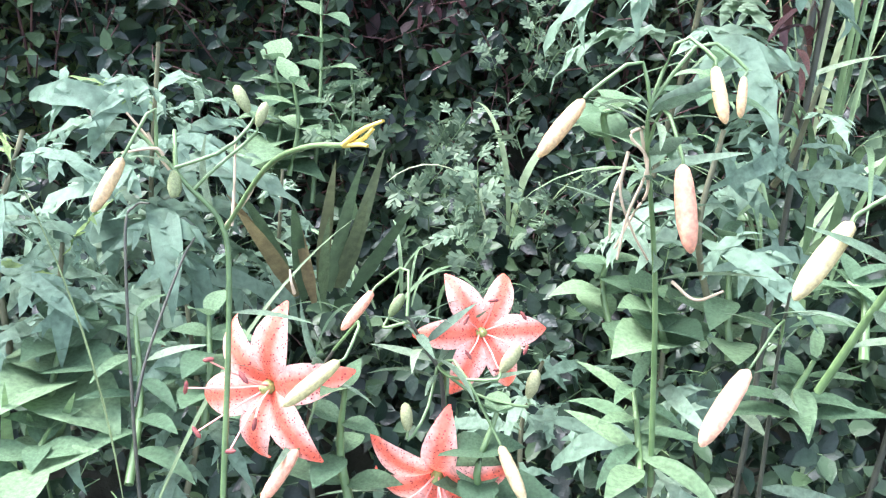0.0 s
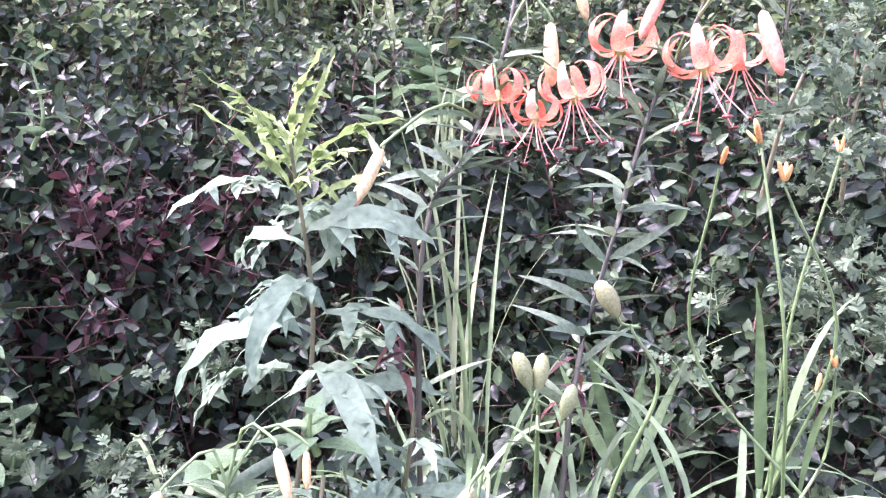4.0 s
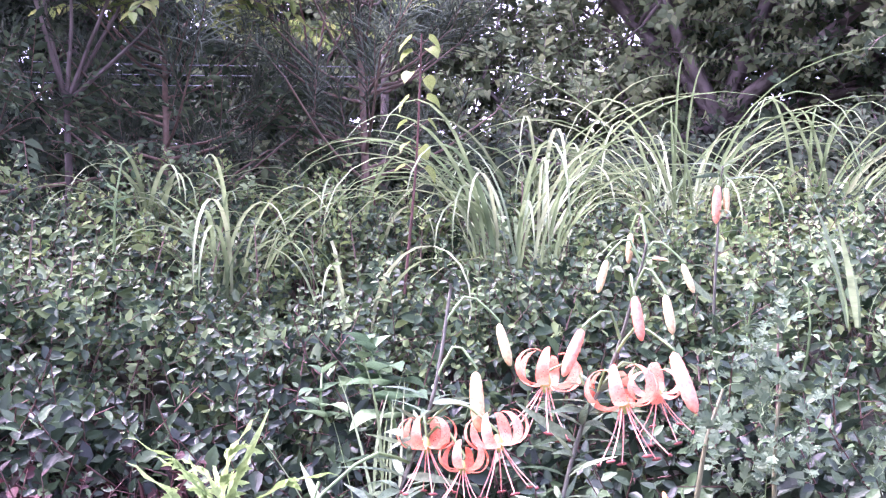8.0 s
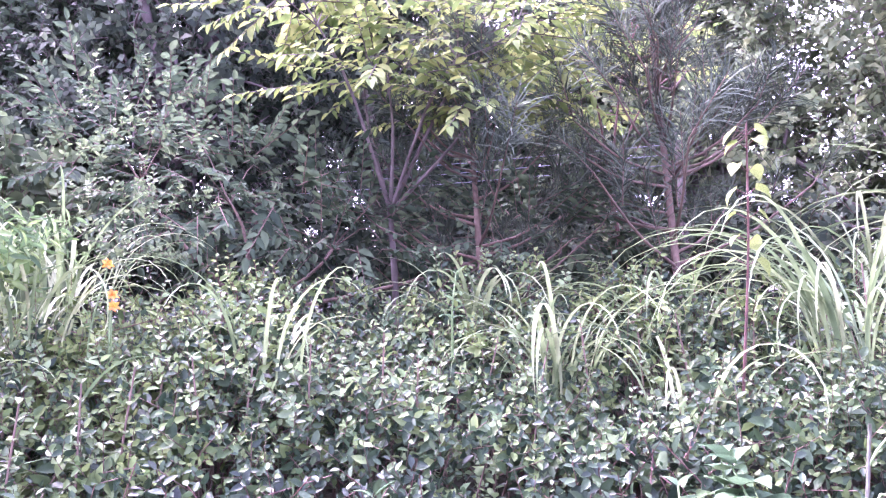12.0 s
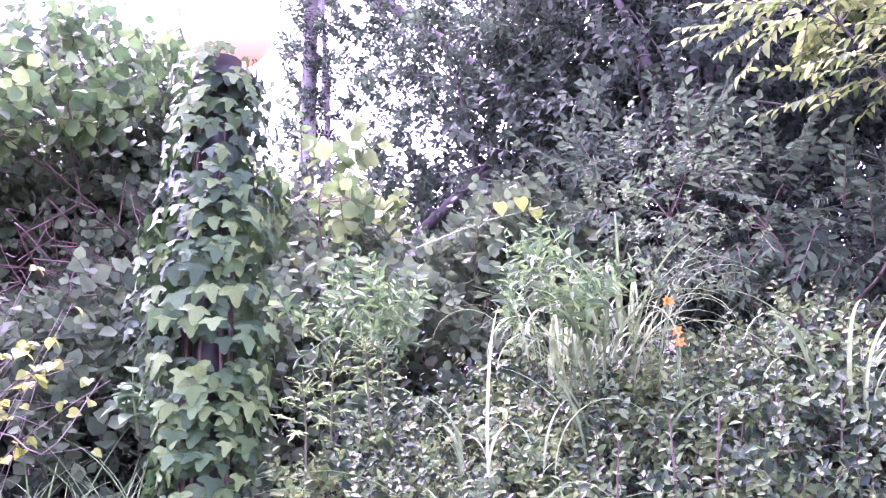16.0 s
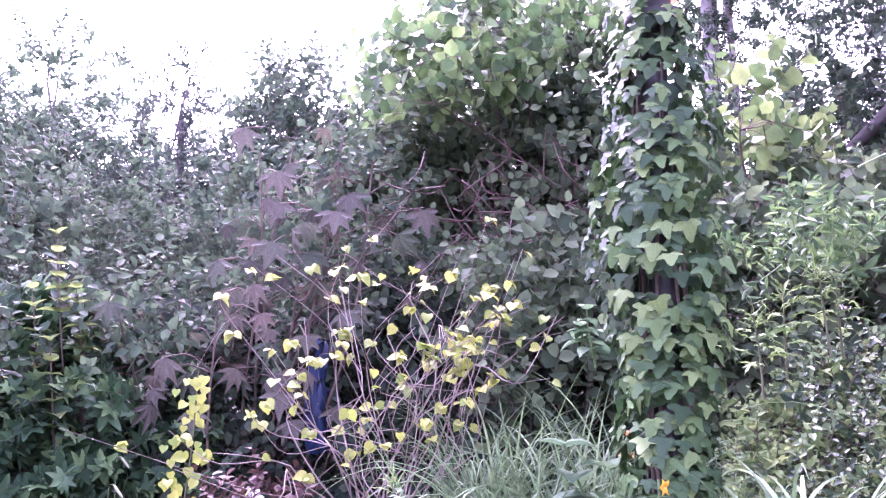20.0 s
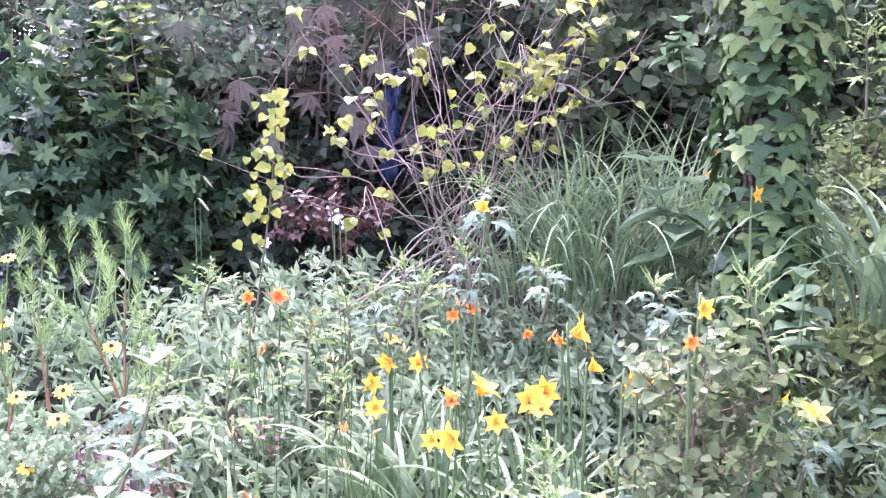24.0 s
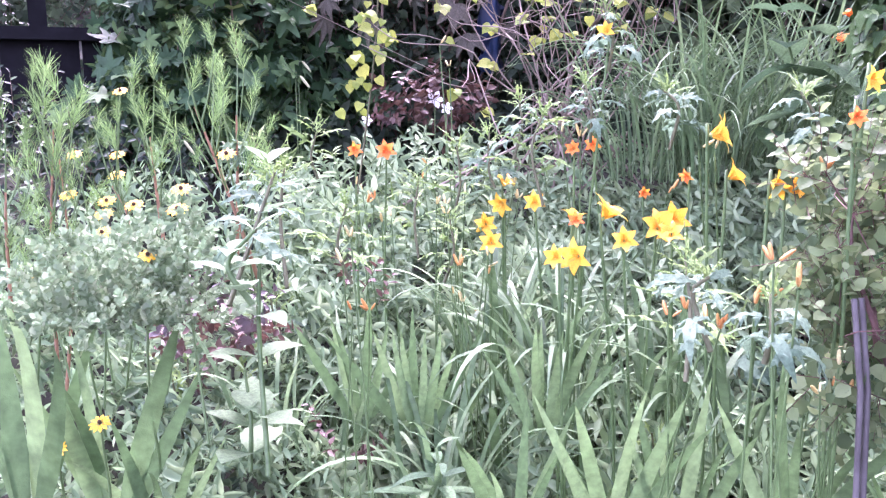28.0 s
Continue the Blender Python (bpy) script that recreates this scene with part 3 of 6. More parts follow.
def lamp_post():
    t = thing("lamp_post", LAMP, "round peach globe garden lamp on an ivy-covered post", "lamp")
    steel = plain_mat("dark_post_paint", (0.015, 0.015, 0.013), (0.03, 0.03, 0.027), 0.6, 40)
    part("pole", mesh_of("pole", [(*tube([(0, 0, -0.1), (0, 0, 0.9), (0.0, 0, 1.82)], 0.035, 0.03, 14), 0)], [steel]), t)
    v, f = turned([(1.8, 0.03), (1.8, 0.06), (1.84, 0.062), (1.845, 0.045), (1.87, 0.045)], 20)
    part("collar", mesh_of("collar", [(v[:, [0, 2, 1]], f[:, ::-1], 0)], [steel]), t)
    prof = [(-math.cos(a) * 0.1059, math.sin(a) * 0.1059) for a in np.linspace(0.42, math.pi - 0.001, 22)]
    v, f = turned(prof, 36)
    glass = leaf_mat("peach_globe", [(0.92, 0.6, 0.44), (0.92, 0.6, 0.44)], 0.2, 0.4, single=True, vein=2.0, coat=0.3, dull=0)
    part("globe", mesh_of("globe", [(v[:, [0, 2, 1]] + [-0.001, 0.018, 1.969], f[:, ::-1], 0)], [glass]), t, "peach acrylic globe, bright from the sky")
    return t


lamp = lamp_post()
ivy = thing("ivy", LAMP, "dense climbing ivy with lobed glossy leaves on the lamp post", "ivy")
# Darker copy of the ivy leaf, with the shade inside the ivy painted in.
M_IVYMASS = leaf_mat("ivy_leaf_shade_tone", [(0.014, 0.045, 0.014), (0.03, 0.075, 0.02), (0.06, 0.12, 0.032)], 0.45, 0.25, dull=0.1, gloss=0.3)
IVY_LEAF = [mesh_of("ivy_leaf", [(*palmate(3, 0.4, 150, 1.0, d, 0.04), 0)], [M_IVY]) for d in (0.3, 0.5, 0.15)]
vines = []
for k in range(9):
    a0 = k * 0.7
    zz = np.linspace(0.0, 1.82, 14)
    aa = a0 + 0.5 * np.sin(zz * 3 + k)
    vines.append((*tube(np.stack([np.cos(aa) * 0.05, np.sin(aa) * 0.05, zz], 1), 0.006, 0.003, 5), 0))
for piece in vines:
    part("vine_stem", mesh_of("vine_stem", [piece], [M_TWIG]), ivy)
IVY_H, IVY_R = (0, 0.35, 0.5, 0.6, 0.68, 0.8, 0.9, 1.0), (0.075, 0.09, 0.1, 0.12, 0.14, 0.135, 0.11, 0.085)
spots = []
for k in range(1500):
    h, a = rng.uniform(0.0, 1.0), rng.uniform(0, 2 * math.pi)
    rad_k = float(np.interp(h, IVY_H, IVY_R)) * rng.uniform(0.8, 1.15) * (1 + 0.1 * math.sin(h * 23 + a))
    out = np.array([math.cos(a), math.sin(a), 0])
    size = rng.uniform(0.026, 0.043) * (1 if h < 0.85 else 0.75)
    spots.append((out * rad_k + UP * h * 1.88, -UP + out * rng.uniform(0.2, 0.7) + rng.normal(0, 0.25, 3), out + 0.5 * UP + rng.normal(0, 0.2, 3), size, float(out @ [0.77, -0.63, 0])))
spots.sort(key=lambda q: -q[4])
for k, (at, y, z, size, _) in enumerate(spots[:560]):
    part("ivy_leaf", IVY_LEAF[k % 3], ivy, m=frame_of(at, y, z, size))
# Inner leaves, joined with the rear ones in the shade-darkened ivy colour.
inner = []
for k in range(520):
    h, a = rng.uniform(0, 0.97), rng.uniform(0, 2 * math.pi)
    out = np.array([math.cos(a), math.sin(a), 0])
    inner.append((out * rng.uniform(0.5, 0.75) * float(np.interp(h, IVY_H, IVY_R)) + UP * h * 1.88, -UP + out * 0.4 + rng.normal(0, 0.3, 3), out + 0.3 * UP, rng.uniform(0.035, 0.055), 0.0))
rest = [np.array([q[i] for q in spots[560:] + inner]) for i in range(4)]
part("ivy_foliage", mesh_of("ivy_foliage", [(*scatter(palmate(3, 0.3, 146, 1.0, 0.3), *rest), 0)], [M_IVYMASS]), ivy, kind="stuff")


# ---- trees and large background growth ----
def tree(name, label, foot, fork, blobs, n, size, sp, mats, r=0.06, cat="tree", inner=0.35, wild=0.7, lift=0.3, limbs=None, tilt=0.5):
    t = thing(name, foot, label, cat)
    off = np.array(foot)
    fork = np.array(fork, float)
    part("trunk", mesh_of("trunk", [(*tube(smooth_line([off * 0 - [0, 0, 0.1], (fork - off) * 0.5 + [0.03, 0.02, 0], fork - off], 8), r, r * 0.6, 8, 0.05), 0)], [mats[1]]), t)
    twigs = []
    for b in blobs[: limbs or len(blobs)]:
        c = np.array(b[:3]) - off
        mid = (fork - off) * 0.4 + c * 0.6 + rng.normal(0, 0.12, 3) * np.linalg.norm(c - fork + off) * 0.4
        part("limb", mesh_of("limb", [(*tube(smooth_line([fork - off, mid, c], 8), r * 0.5, r * 0.15, 6, 0.04), 0)], [mats[1]]), t)
        for _ in range(6):
            tip = c + unit(rng.standard_normal(3)) * np.array(b[3:]) * 0.85
            twigs.append((*tube(smooth_line([mid * 0.3 + c * 0.7, (c + tip) / 2 + rng.normal(0, 0.05, 3), tip], 6), r * 0.16, r * 0.05, 4), 0))
    part("twigwork", mesh_of("twigwork", twigs, [mats[1]]), t, kind="stuff")
    p, out = in_blobs(blobs, n, inner)
    out = out * [1, 1, 0.15] if tilt < 0.3 else out
    part("crown", mesh_of("crown", foliage(sp, p - off, out, size, lift, wild, tilt), mats), t, kind="stuff")
    return t


def blob_row(az0, az1, r, z0, z1, n, rad):
    out = []
    for _ in range(n):
        x, y = polar(r * rng.uniform(0.9, 1.15), rng.uniform(az0, az1))
        out.append((x, y, rng.uniform(z0, z1), *(rad * rng.uniform(0.7, 1.3, 3))))
    return out


# the yellow-green small tree above the hedge
SP_TIER = flat_sprig(plain_leaf(0.5, 0.3, 0.25), 11, 0.27)
tree("small_tree", "small tree with layered yellow-green leaves above the hedge", (-0.22, 3.3, 1.5), (-0.2, 3.25, 2.3),
     [(-0.25, 3.05, 3.1, 0.55, 0.25, 0.06), (0.35, 3.0, 2.98, 0.35, 0.25, 0.05), (-0.5, 2.95, 3.02, 0.3, 0.25, 0.05), (0.1, 3.0, 2.88, 0.5, 0.25, 0.05), (-0.2, 3.0, 2.76, 0.4, 0.22, 0.05), (0.15, 3.05, 2.66, 0.3, 0.2, 0.05)],
     215, 0.22, SP_TIER, [M_MAPLE, M_BARK], 0.017, lift=-0.08, wild=0.22, inner=0.1, tilt=0.22)
tree("small_tree", "thin young tree with yellow leaf tips behind the hedge", (0.75, 3.7, 1.8), (0.72, 3.65, 2.5), [(0.55, 3.5, 3.05, 0.25, 0.2, 0.05), (0.85, 3.55, 3.2, 0.2, 0.2, 0.05), (0.6, 3.6, 2.85, 0.25, 0.2, 0.04), (0.95, 3.5, 2.95, 0.2, 0.2, 0.04)], 60, 0.2, SP_TIER, [M_MAPLE, M_REDTWIG], 0.014, lift=0.1, wild=0.25, tilt=0.25)
# The darker tree leaf here stands in for half shade.
tree("understory_tree", "green shrub beneath the small tree, half shade painted by darker leaves", (-0.75, 3.3, 1.5), (-0.7, 3.2, 1.9),
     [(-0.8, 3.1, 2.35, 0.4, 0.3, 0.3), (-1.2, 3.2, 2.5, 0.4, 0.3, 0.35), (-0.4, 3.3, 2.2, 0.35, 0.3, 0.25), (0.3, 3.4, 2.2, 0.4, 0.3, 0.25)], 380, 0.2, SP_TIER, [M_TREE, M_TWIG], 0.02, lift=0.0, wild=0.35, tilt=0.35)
# wood behind the hedge, its shade and haze painted into the leaf tones
for k, (az0, az1, r, z0, z1, m) in enumerate(((-66, -40, 4.4, 1.8, 4.6, M_TREE), (-44, -26, 5.6, 2.4, 5.0, M_HAZE), (-52, -22, 4.6, 1.9, 4.2, M_HAZE), (-28, -6, 5.0, 2.0, 4.4, M_HAZE), (-16, 4, 5.6, 2.2, 4.6, M_TREE), (-8, 14, 5.2, 2.2, 4.8, M_TREESHADE), (8, 27, 4.6, 2.2, 4.9, M_TREESHADE), (4, 20, 7.6, 2.8, 5.6, M_TREESHADE), (-56, -34, 7.4, 3.0, 6.0, M_TREESHADE))):
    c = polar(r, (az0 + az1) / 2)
    tree("woodland_tree", "leafy woodland tree behind the garden, shade and haze painted in leaf tones", (*c, on_ground(*c)), (*c, 2.6), blob_row(az0, az1, r, z0, z1, 16, 0.6), 2300, 0.22, SP_FAR, [m, M_BARK], 0.08)
tree("woodland_tree", "dark spreading tree at the edge of the wood", (-1.12, 5.067, 1.838), (-1.061, 4.939, 3.011), [(-1.348, 4.786, 3.703, 0.5, 0.5, 0.425), (-1.068, 4.899, 3.982, 0.5, 0.5, 0.425), (-0.908, 4.894, 3.522, 0.5, 0.5, 0.425), (-0.707, 4.938, 3.851, 0.5, 0.5, 0.425), (-0.772, 4.981, 3.125, 0.4, 0.4, 0.34), (-0.852, 4.72, 4.246, 0.5, 0.5, 0.425)], 1000, 0.2, SP_FAR, [M_TREESHADE, M_BARK], 0.05)
# tall tree with sky between its leaves, beside the lamp
tree("tall_tree", "tall slender tree with thin grey trunk and open crown", (-4.4, 4.7, 1.2), (-3.95, 4.35, 5.0),
     [(-3.6, 4.9, 4.6, 0.7, 0.6, 0.5), (-3.0, 4.8, 4.2, 0.7, 0.7, 0.6), (-2.5, 4.9, 3.7, 0.7, 0.6, 0.6), (-3.1, 5.2, 5.0, 0.9, 0.7, 0.5), (-2.2, 5.0, 4.6, 0.8, 0.6, 0.6), (-4.2, 4.4, 5.2, 0.4, 0.4, 0.4), (-3.567, 4.324, 4.599, 0.35, 0.35, 0.28), (-3.439, 4.536, 4.253, 0.4, 0.4, 0.32), (-3.681, 4.455, 3.912, 0.3, 0.3, 0.24), (-3.379, 4.708, 3.87, 0.35, 0.35, 0.28), (-3.118, 4.706, 4.517, 0.4, 0.4, 0.32), (-3.71, 4.308, 4.295, 0.25, 0.25, 0.2), *[(-4.2, 4.5, 3.6, 0.14, 0.14, 0.6), (-4.1, 4.45, 4.4, 0.14, 0.14, 0.6), (-4.3, 4.6, 2.7, 0.15, 0.15, 0.6)] * 4],
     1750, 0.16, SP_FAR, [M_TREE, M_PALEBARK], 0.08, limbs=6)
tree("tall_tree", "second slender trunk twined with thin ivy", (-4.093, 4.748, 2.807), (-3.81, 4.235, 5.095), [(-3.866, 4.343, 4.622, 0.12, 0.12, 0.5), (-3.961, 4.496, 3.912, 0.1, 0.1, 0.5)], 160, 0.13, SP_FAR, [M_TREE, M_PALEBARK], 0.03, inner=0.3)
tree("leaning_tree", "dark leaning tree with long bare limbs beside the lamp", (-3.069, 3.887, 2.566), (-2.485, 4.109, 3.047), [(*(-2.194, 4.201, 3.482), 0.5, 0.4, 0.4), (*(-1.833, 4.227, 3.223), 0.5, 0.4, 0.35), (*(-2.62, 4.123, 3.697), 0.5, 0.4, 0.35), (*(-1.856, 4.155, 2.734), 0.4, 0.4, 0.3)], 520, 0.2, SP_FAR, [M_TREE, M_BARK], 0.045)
# vine-covered mass behind the lamp
tree("vine_thicket", "thicket overgrown with large-leaved climbing vine", (-4.2, 2.9, 1.0), (-4.2, 2.9, 2.2),
     [(-4.3, 2.7, 3.3, 0.7, 0.6, 0.55), (-3.9, 3.1, 2.6, 0.7, 0.6, 0.6), (-4.6, 2.4, 2.6, 0.6, 0.5, 0.6), (-4.0, 3.2, 3.3, 0.5, 0.5, 0.5), (-3.4, 3.2, 2.3, 0.5, 0.5, 0.5)],
     1900, 0.21, SP_HEART, [M_KUDZU, M_TWIG], 0.05, inner=0.2)
tree("vine", "climbing vine with big round bright leaves", (-2.75, 3.2, 1.3), (-2.6, 3.0, 2.2),
     [(-2.5, 2.75, 2.65, 0.22, 0.2, 0.2), (-2.75, 3.1, 2.5, 0.3, 0.3, 0.3)], 55, 0.24, SP_HEART, [M_MOUND, M_TWIG], 0.015, cat="vine")
# Lighter leaf layer added on top to imitate sunlight on the thicket.
tree("vine", "climbing vine spreading over the thicket top, sunlight painted by lighter leaves", (-4.1, 2.9, 2.0), (-4.1, 2.9, 2.8), [(*(-3.335, 2.294, 3.272), 0.4, 0.4, 0.12), (*(-3.529, 2.131, 3.121), 0.4, 0.4, 0.12), (*(-3.709, 1.957, 2.962), 0.3, 0.3, 0.1)], 110, 0.24, SP_HEART, [M_MID, M_TWIG], 0.015, cat="vine", lift=0.0, wild=0.35, tilt=0.29)
# far trees
for k, (az, r, z0, z1, rad) in enumerate(((84, 14, 3.5, 6.0, 1.5), (78, 13, 2.8, 4.0, 1.1), (72, 12, 2.8, 4.2, 1.1), (66, 10, 3.0, 4.4, 1.0), (60, 9, 2.6, 4.0, 0.9), (90, 11, 2.5, 5.0, 1.2), (98, 9, 2.0, 4.5, 1.2))):
    c = polar(r, az)
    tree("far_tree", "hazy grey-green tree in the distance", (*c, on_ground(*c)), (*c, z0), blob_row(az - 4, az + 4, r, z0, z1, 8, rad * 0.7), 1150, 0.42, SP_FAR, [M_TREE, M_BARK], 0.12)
SP_NEEDLE = sprig(tiny_leaf(0.3, 0.2), 22, 0.8, 0.34, up=0.6)
for top in ((-10.169, 2.551, 5.387), (-8.907, 3.455, 4.945)):
    tx, ty, tz = top
    tree("conifer", "hazy pointed conifer in the distance", (tx, ty, on_ground(tx, ty)), (tx, ty, tz - 0.6), [(tx + rng.normal(0, 0.08), ty + rng.normal(0, 0.08), tz - 0.15 - 0.33 * k, *(0.22 + 0.15 * k,) * 2, 0.12) for k in range(10)], 800, 0.36, SP_NEEDLE, [M_PINE, M_BARK], 0.028, inner=0.2, lift=-0.1, wild=0.3)
# purple-leaved drooping tree
M_PURPLE1 = leaf_mat("purple_brown_drooping_leaf", [(0.05, 0.052, 0.036), (0.08, 0.075, 0.052), (0.115, 0.1, 0.072), (0.05, 0.08, 0.042), (0.135, 0.1, 0.07), (0.08, 0.11, 0.06)], 0.6, 0.2, single=True, gloss=0.12)
ME_DROOP = [mesh_of("leaf", [(*palmate(5, 0.42, sp, 1.0, d), 0)], [M_PURPLE1]) for sp, d in ((150, 0.5), (130, 0.8), (170, 0.4))]


def purple_shrub():
    foot = np.array([-3.6, 1.1, 0.75])
    plant = thing("purple_leaved_shrub", foot, "tall shrub with drooping purple-brown lobed leaves", "shrub")
    tops = [(-3.411, 1.395, 2.609), (-3.516, 1.213, 2.538), (-3.619, 1.105, 2.524), (-3.471, 1.247, 2.226), (-3.335, 1.335, 2.143), (-3.48, 1.06, 1.983), (-3.315, 1.231, 1.865), (-3.451, 0.893, 1.817), (-3.638, 0.575, 1.839), (-3.476, 1.562, 2.503)]
    for c in tops:
        c = np.array(c)
        line = smooth_line([foot, (foot + c) / 2 + rng.normal(0, 0.08, 3), c], 12)
        part("stem", mesh_of("stem", [(*tube(line - foot, 0.008, 0.004, 6, 0.04), 0)], [M_TWIG]), plant)
        for k in range(9):
            node = line[int(rng.uniform(7, 11.9))]
            a = rng.uniform(0, 6.28)
            tip = node + np.array([math.cos(a) * 0.18 + 0.05, math.sin(a) * 0.22, rng.uniform(-0.02, 0.08)])
            thin_stalk = tube(smooth_line([node - foot, (node + tip) / 2 + UP * 0.04 - foot, tip - foot], 6), 0.003, 0.002, 4)
            part("leaf_stalk", mesh_of("leaf_stalk", [(*thin_stalk, 0)], [M_TWIG]), plant)
            part("leaf", ME_DROOP[k % 3], plant, m=frame_of(tip - foot, (tip - node) * [1, 1, 0] * 2.5 - UP * rng.uniform(0.5, 1.6), (0.6, -0.3, 0.7) + rng.normal(0, 0.35, 3), rng.uniform(0.07, 0.115)))
    return plant


purple_shrub()
SP_FATSIA = sprig(palmate(5, 0.5, 210, 1.0, 0.3), 8, 0.9, 0.55, up=0.3, taper=0.3)
tree("lobed_leaf_shrub", "big rounded shrub with glossy dark lobed leaves", (-3.75, 0.15, 0.6), (-3.75, 0.15, 1.0),
     [(-3.6, 0.3, 1.3, 0.3, 0.35, 0.35), (-3.75, 0.2, 1.1, 0.35, 0.3, 0.35), (-3.7, 0.6, 1.2, 0.3, 0.4, 0.3), (-4.0, 0.4, 1.55, 0.35, 0.4, 0.35)], 600, 0.15, SP_FATSIA, [M_FATSIA, M_TWIG], 0.02, cat="shrub", wild=0.9)
# The thicket takes the tree leaf copy that is darkened as shade.
bank_shrub("thicket", "dark tangled undergrowth at the back of the bed", 46, 88, 3.55, 4.6, 0.7, 2600, 0.16, SP_WIDE, [M_TREESHADE, M_REDTWIG])
bank_shrub("flower_bed_growth", "pale green mixed weeds filling the flower bed", 42, 104, 1.35, 3.0, 0.3, 3200, 0.13, SP_LONG, [M_PALE, M_STEM])
bank_shrub("bed_weed", "light green leafy weeds between the flowers", 50, 84, 1.8, 2.9, 0.36, 800, 0.14, SP_LONG, [M_BEDLIGHT, M_STEM], 0.8, "weed")
# Leaves darkened to imitate the shaded gap before the fence.
bank_shrub("shade_toned_weed", "low weeds in front of the fence, leaf colour darkened as shade", 82, 108, 2.9, 4.1, 0.18, 600, 0.14, SP_SMALL, [M_SHADE, M_TWIG], 0.6, "weed")
bank_shrub("mound_growth", "low bright green shrubs mounded beside the lamp", 14, 46, 1.8, 3.0, 0.42, 1500, 0.13, SP_SMALL, [M_MOUND, M_TWIG])

# Shade-dark leaves imitate the gaps between the lilies.
bank_shrub("bed_undergrowth", "green weeds filling the lily bed, darkened to paint shaded gaps", -52, 40, 0.72, 1.5, 0.27, 1700, 0.1, SP_WIDE, [M_SHADE, M_STEM])
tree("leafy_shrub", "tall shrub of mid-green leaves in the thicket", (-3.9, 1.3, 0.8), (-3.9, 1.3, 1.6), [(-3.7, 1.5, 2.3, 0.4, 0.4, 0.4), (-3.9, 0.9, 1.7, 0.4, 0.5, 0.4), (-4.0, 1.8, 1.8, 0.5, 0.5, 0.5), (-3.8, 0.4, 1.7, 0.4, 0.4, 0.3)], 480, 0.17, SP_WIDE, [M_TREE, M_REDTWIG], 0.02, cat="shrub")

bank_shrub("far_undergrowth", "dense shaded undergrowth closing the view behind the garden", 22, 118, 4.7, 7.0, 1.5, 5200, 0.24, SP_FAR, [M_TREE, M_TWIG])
bank_shrub("wood_edge", "undergrowth under the trees above the hedge, leaf colour darkened as shade", -60, 30, 3.3, 6.0, 0.6, 3200, 0.2, SP_FAR, [M_TREESHADE, M_TWIG])
bank_shrub("young_shoots", "pale fresh shoots rising through the dark hedge", -52, 42, 1.8, 3.0, 0.5, 900, 0.11, SP_SMALL, [M_VINE, M_TWIG], 0.9)
bank_shrub("bramble", "yellowish-green bramble mixed into the top of the hedge", -46, 36, 2.1, 3.1, 0.52, 700, 0.11, SP_SMALL, [M_MOUND, M_REDTWIG], 0.7)

bank_shrub("vine_cover", "shaded broad-leaved vine covering the slope behind the lamp", 24, 60, 3.0, 4.9, 0.95, 2300, 0.2, SP_HEART, [M_KUDZU, M_TWIG])

# ---- kinds of garden plants ----
BUD_SHAPE = turned([(0, 0.02), (0.05, 0.075), (0.2, 0.105), (0.45, 0.12), (0.7, 0.115), (0.88, 0.085), (0.97, 0.045), (1, 0.008)], 9, 0.1)
POD_SHAPE = turned([(0, 0.04), (0.1, 0.13), (0.35, 0.21), (0.65, 0.22), (0.9, 0.15), (1, 0.03)], 9, 0.08)
ME_BUD = {k: mesh_of("bud", [(*BUD_SHAPE, 0)], [m]) for k, m in (("pale", M_BUD), ("coral", M_BUDRED), ("salmon", M_BUDSALMON))}
M_POD = leaf_mat("green_pod", [(0.13, 0.2, 0.05), (0.2, 0.25, 0.07), (0.26, 0.26, 0.09)], 0.5, 0.2, single=True)
ME_POD = mesh_of("pod", [(*POD_SHAPE, 0)], [M_POD])
M_LILYLEAF = leaf_mat("lily_leaf", [(0.06, 0.12, 0.06), (0.09, 0.165, 0.08), (0.14, 0.22, 0.1)], 0.45, 0.28, single=True, gloss=0.25)
ME_LILYLEAF = [mesh_of("leaf", [(*leaf(0.13, 5, 0.3, a, 0.35), 0)], [M_LILYLEAF]) for a in (0.3, 0.8)]


def petal_mesh(mat, curl, width, n=10):
    s = np.linspace(0, 1, n + 1)
    half = width / 2 * np.sin(np.pi * (0.06 + 0.93 * s) ** 0.85) + 0.01
    return mesh_of("petal", [(*strip(s, half, None, 0.12, curl), 0)], [mat])


ME_TIGER = [petal_mesh(M_LILY, -c, 0.17) for c in (3.7, 4.3)]
ME_STAMEN = mesh_of("stamen", [(*tube(smooth_line([(0, 0, 0), (0, 0.5, 0.04), (0, 1, 0.16)], 6), 0.014, 0.01, 5), 0)], [M_STAMEN])
v_a, f_a = turned([(-0.09, 0.005), (-0.05, 0.028), (0.05, 0.028), (0.09, 0.005)], 6)
ME_ANTHER = mesh_of("anther", [(v_a[:, [1, 0, 2]] + [0, 1.0, 0.17], f_a[:, ::-1], 0)], [M_ANTHER])
M_THROAT = plain_mat("green_throat", (0.2, 0.28, 0.08), (0.3, 0.36, 0.1), 0.5, 60)
ME_THROAT = mesh_of("throat", [(*turned([(-0.12, 0.03), (0, 0.075), (0.1, 0.06), (0.14, 0.01)], 8), 0)], [M_THROAT])


ME_TIGER_WIDE = [petal_mesh(M_LILYWIDE, -c, w) for c, w in ((1.5, 0.46), (2.1, 0.36))]


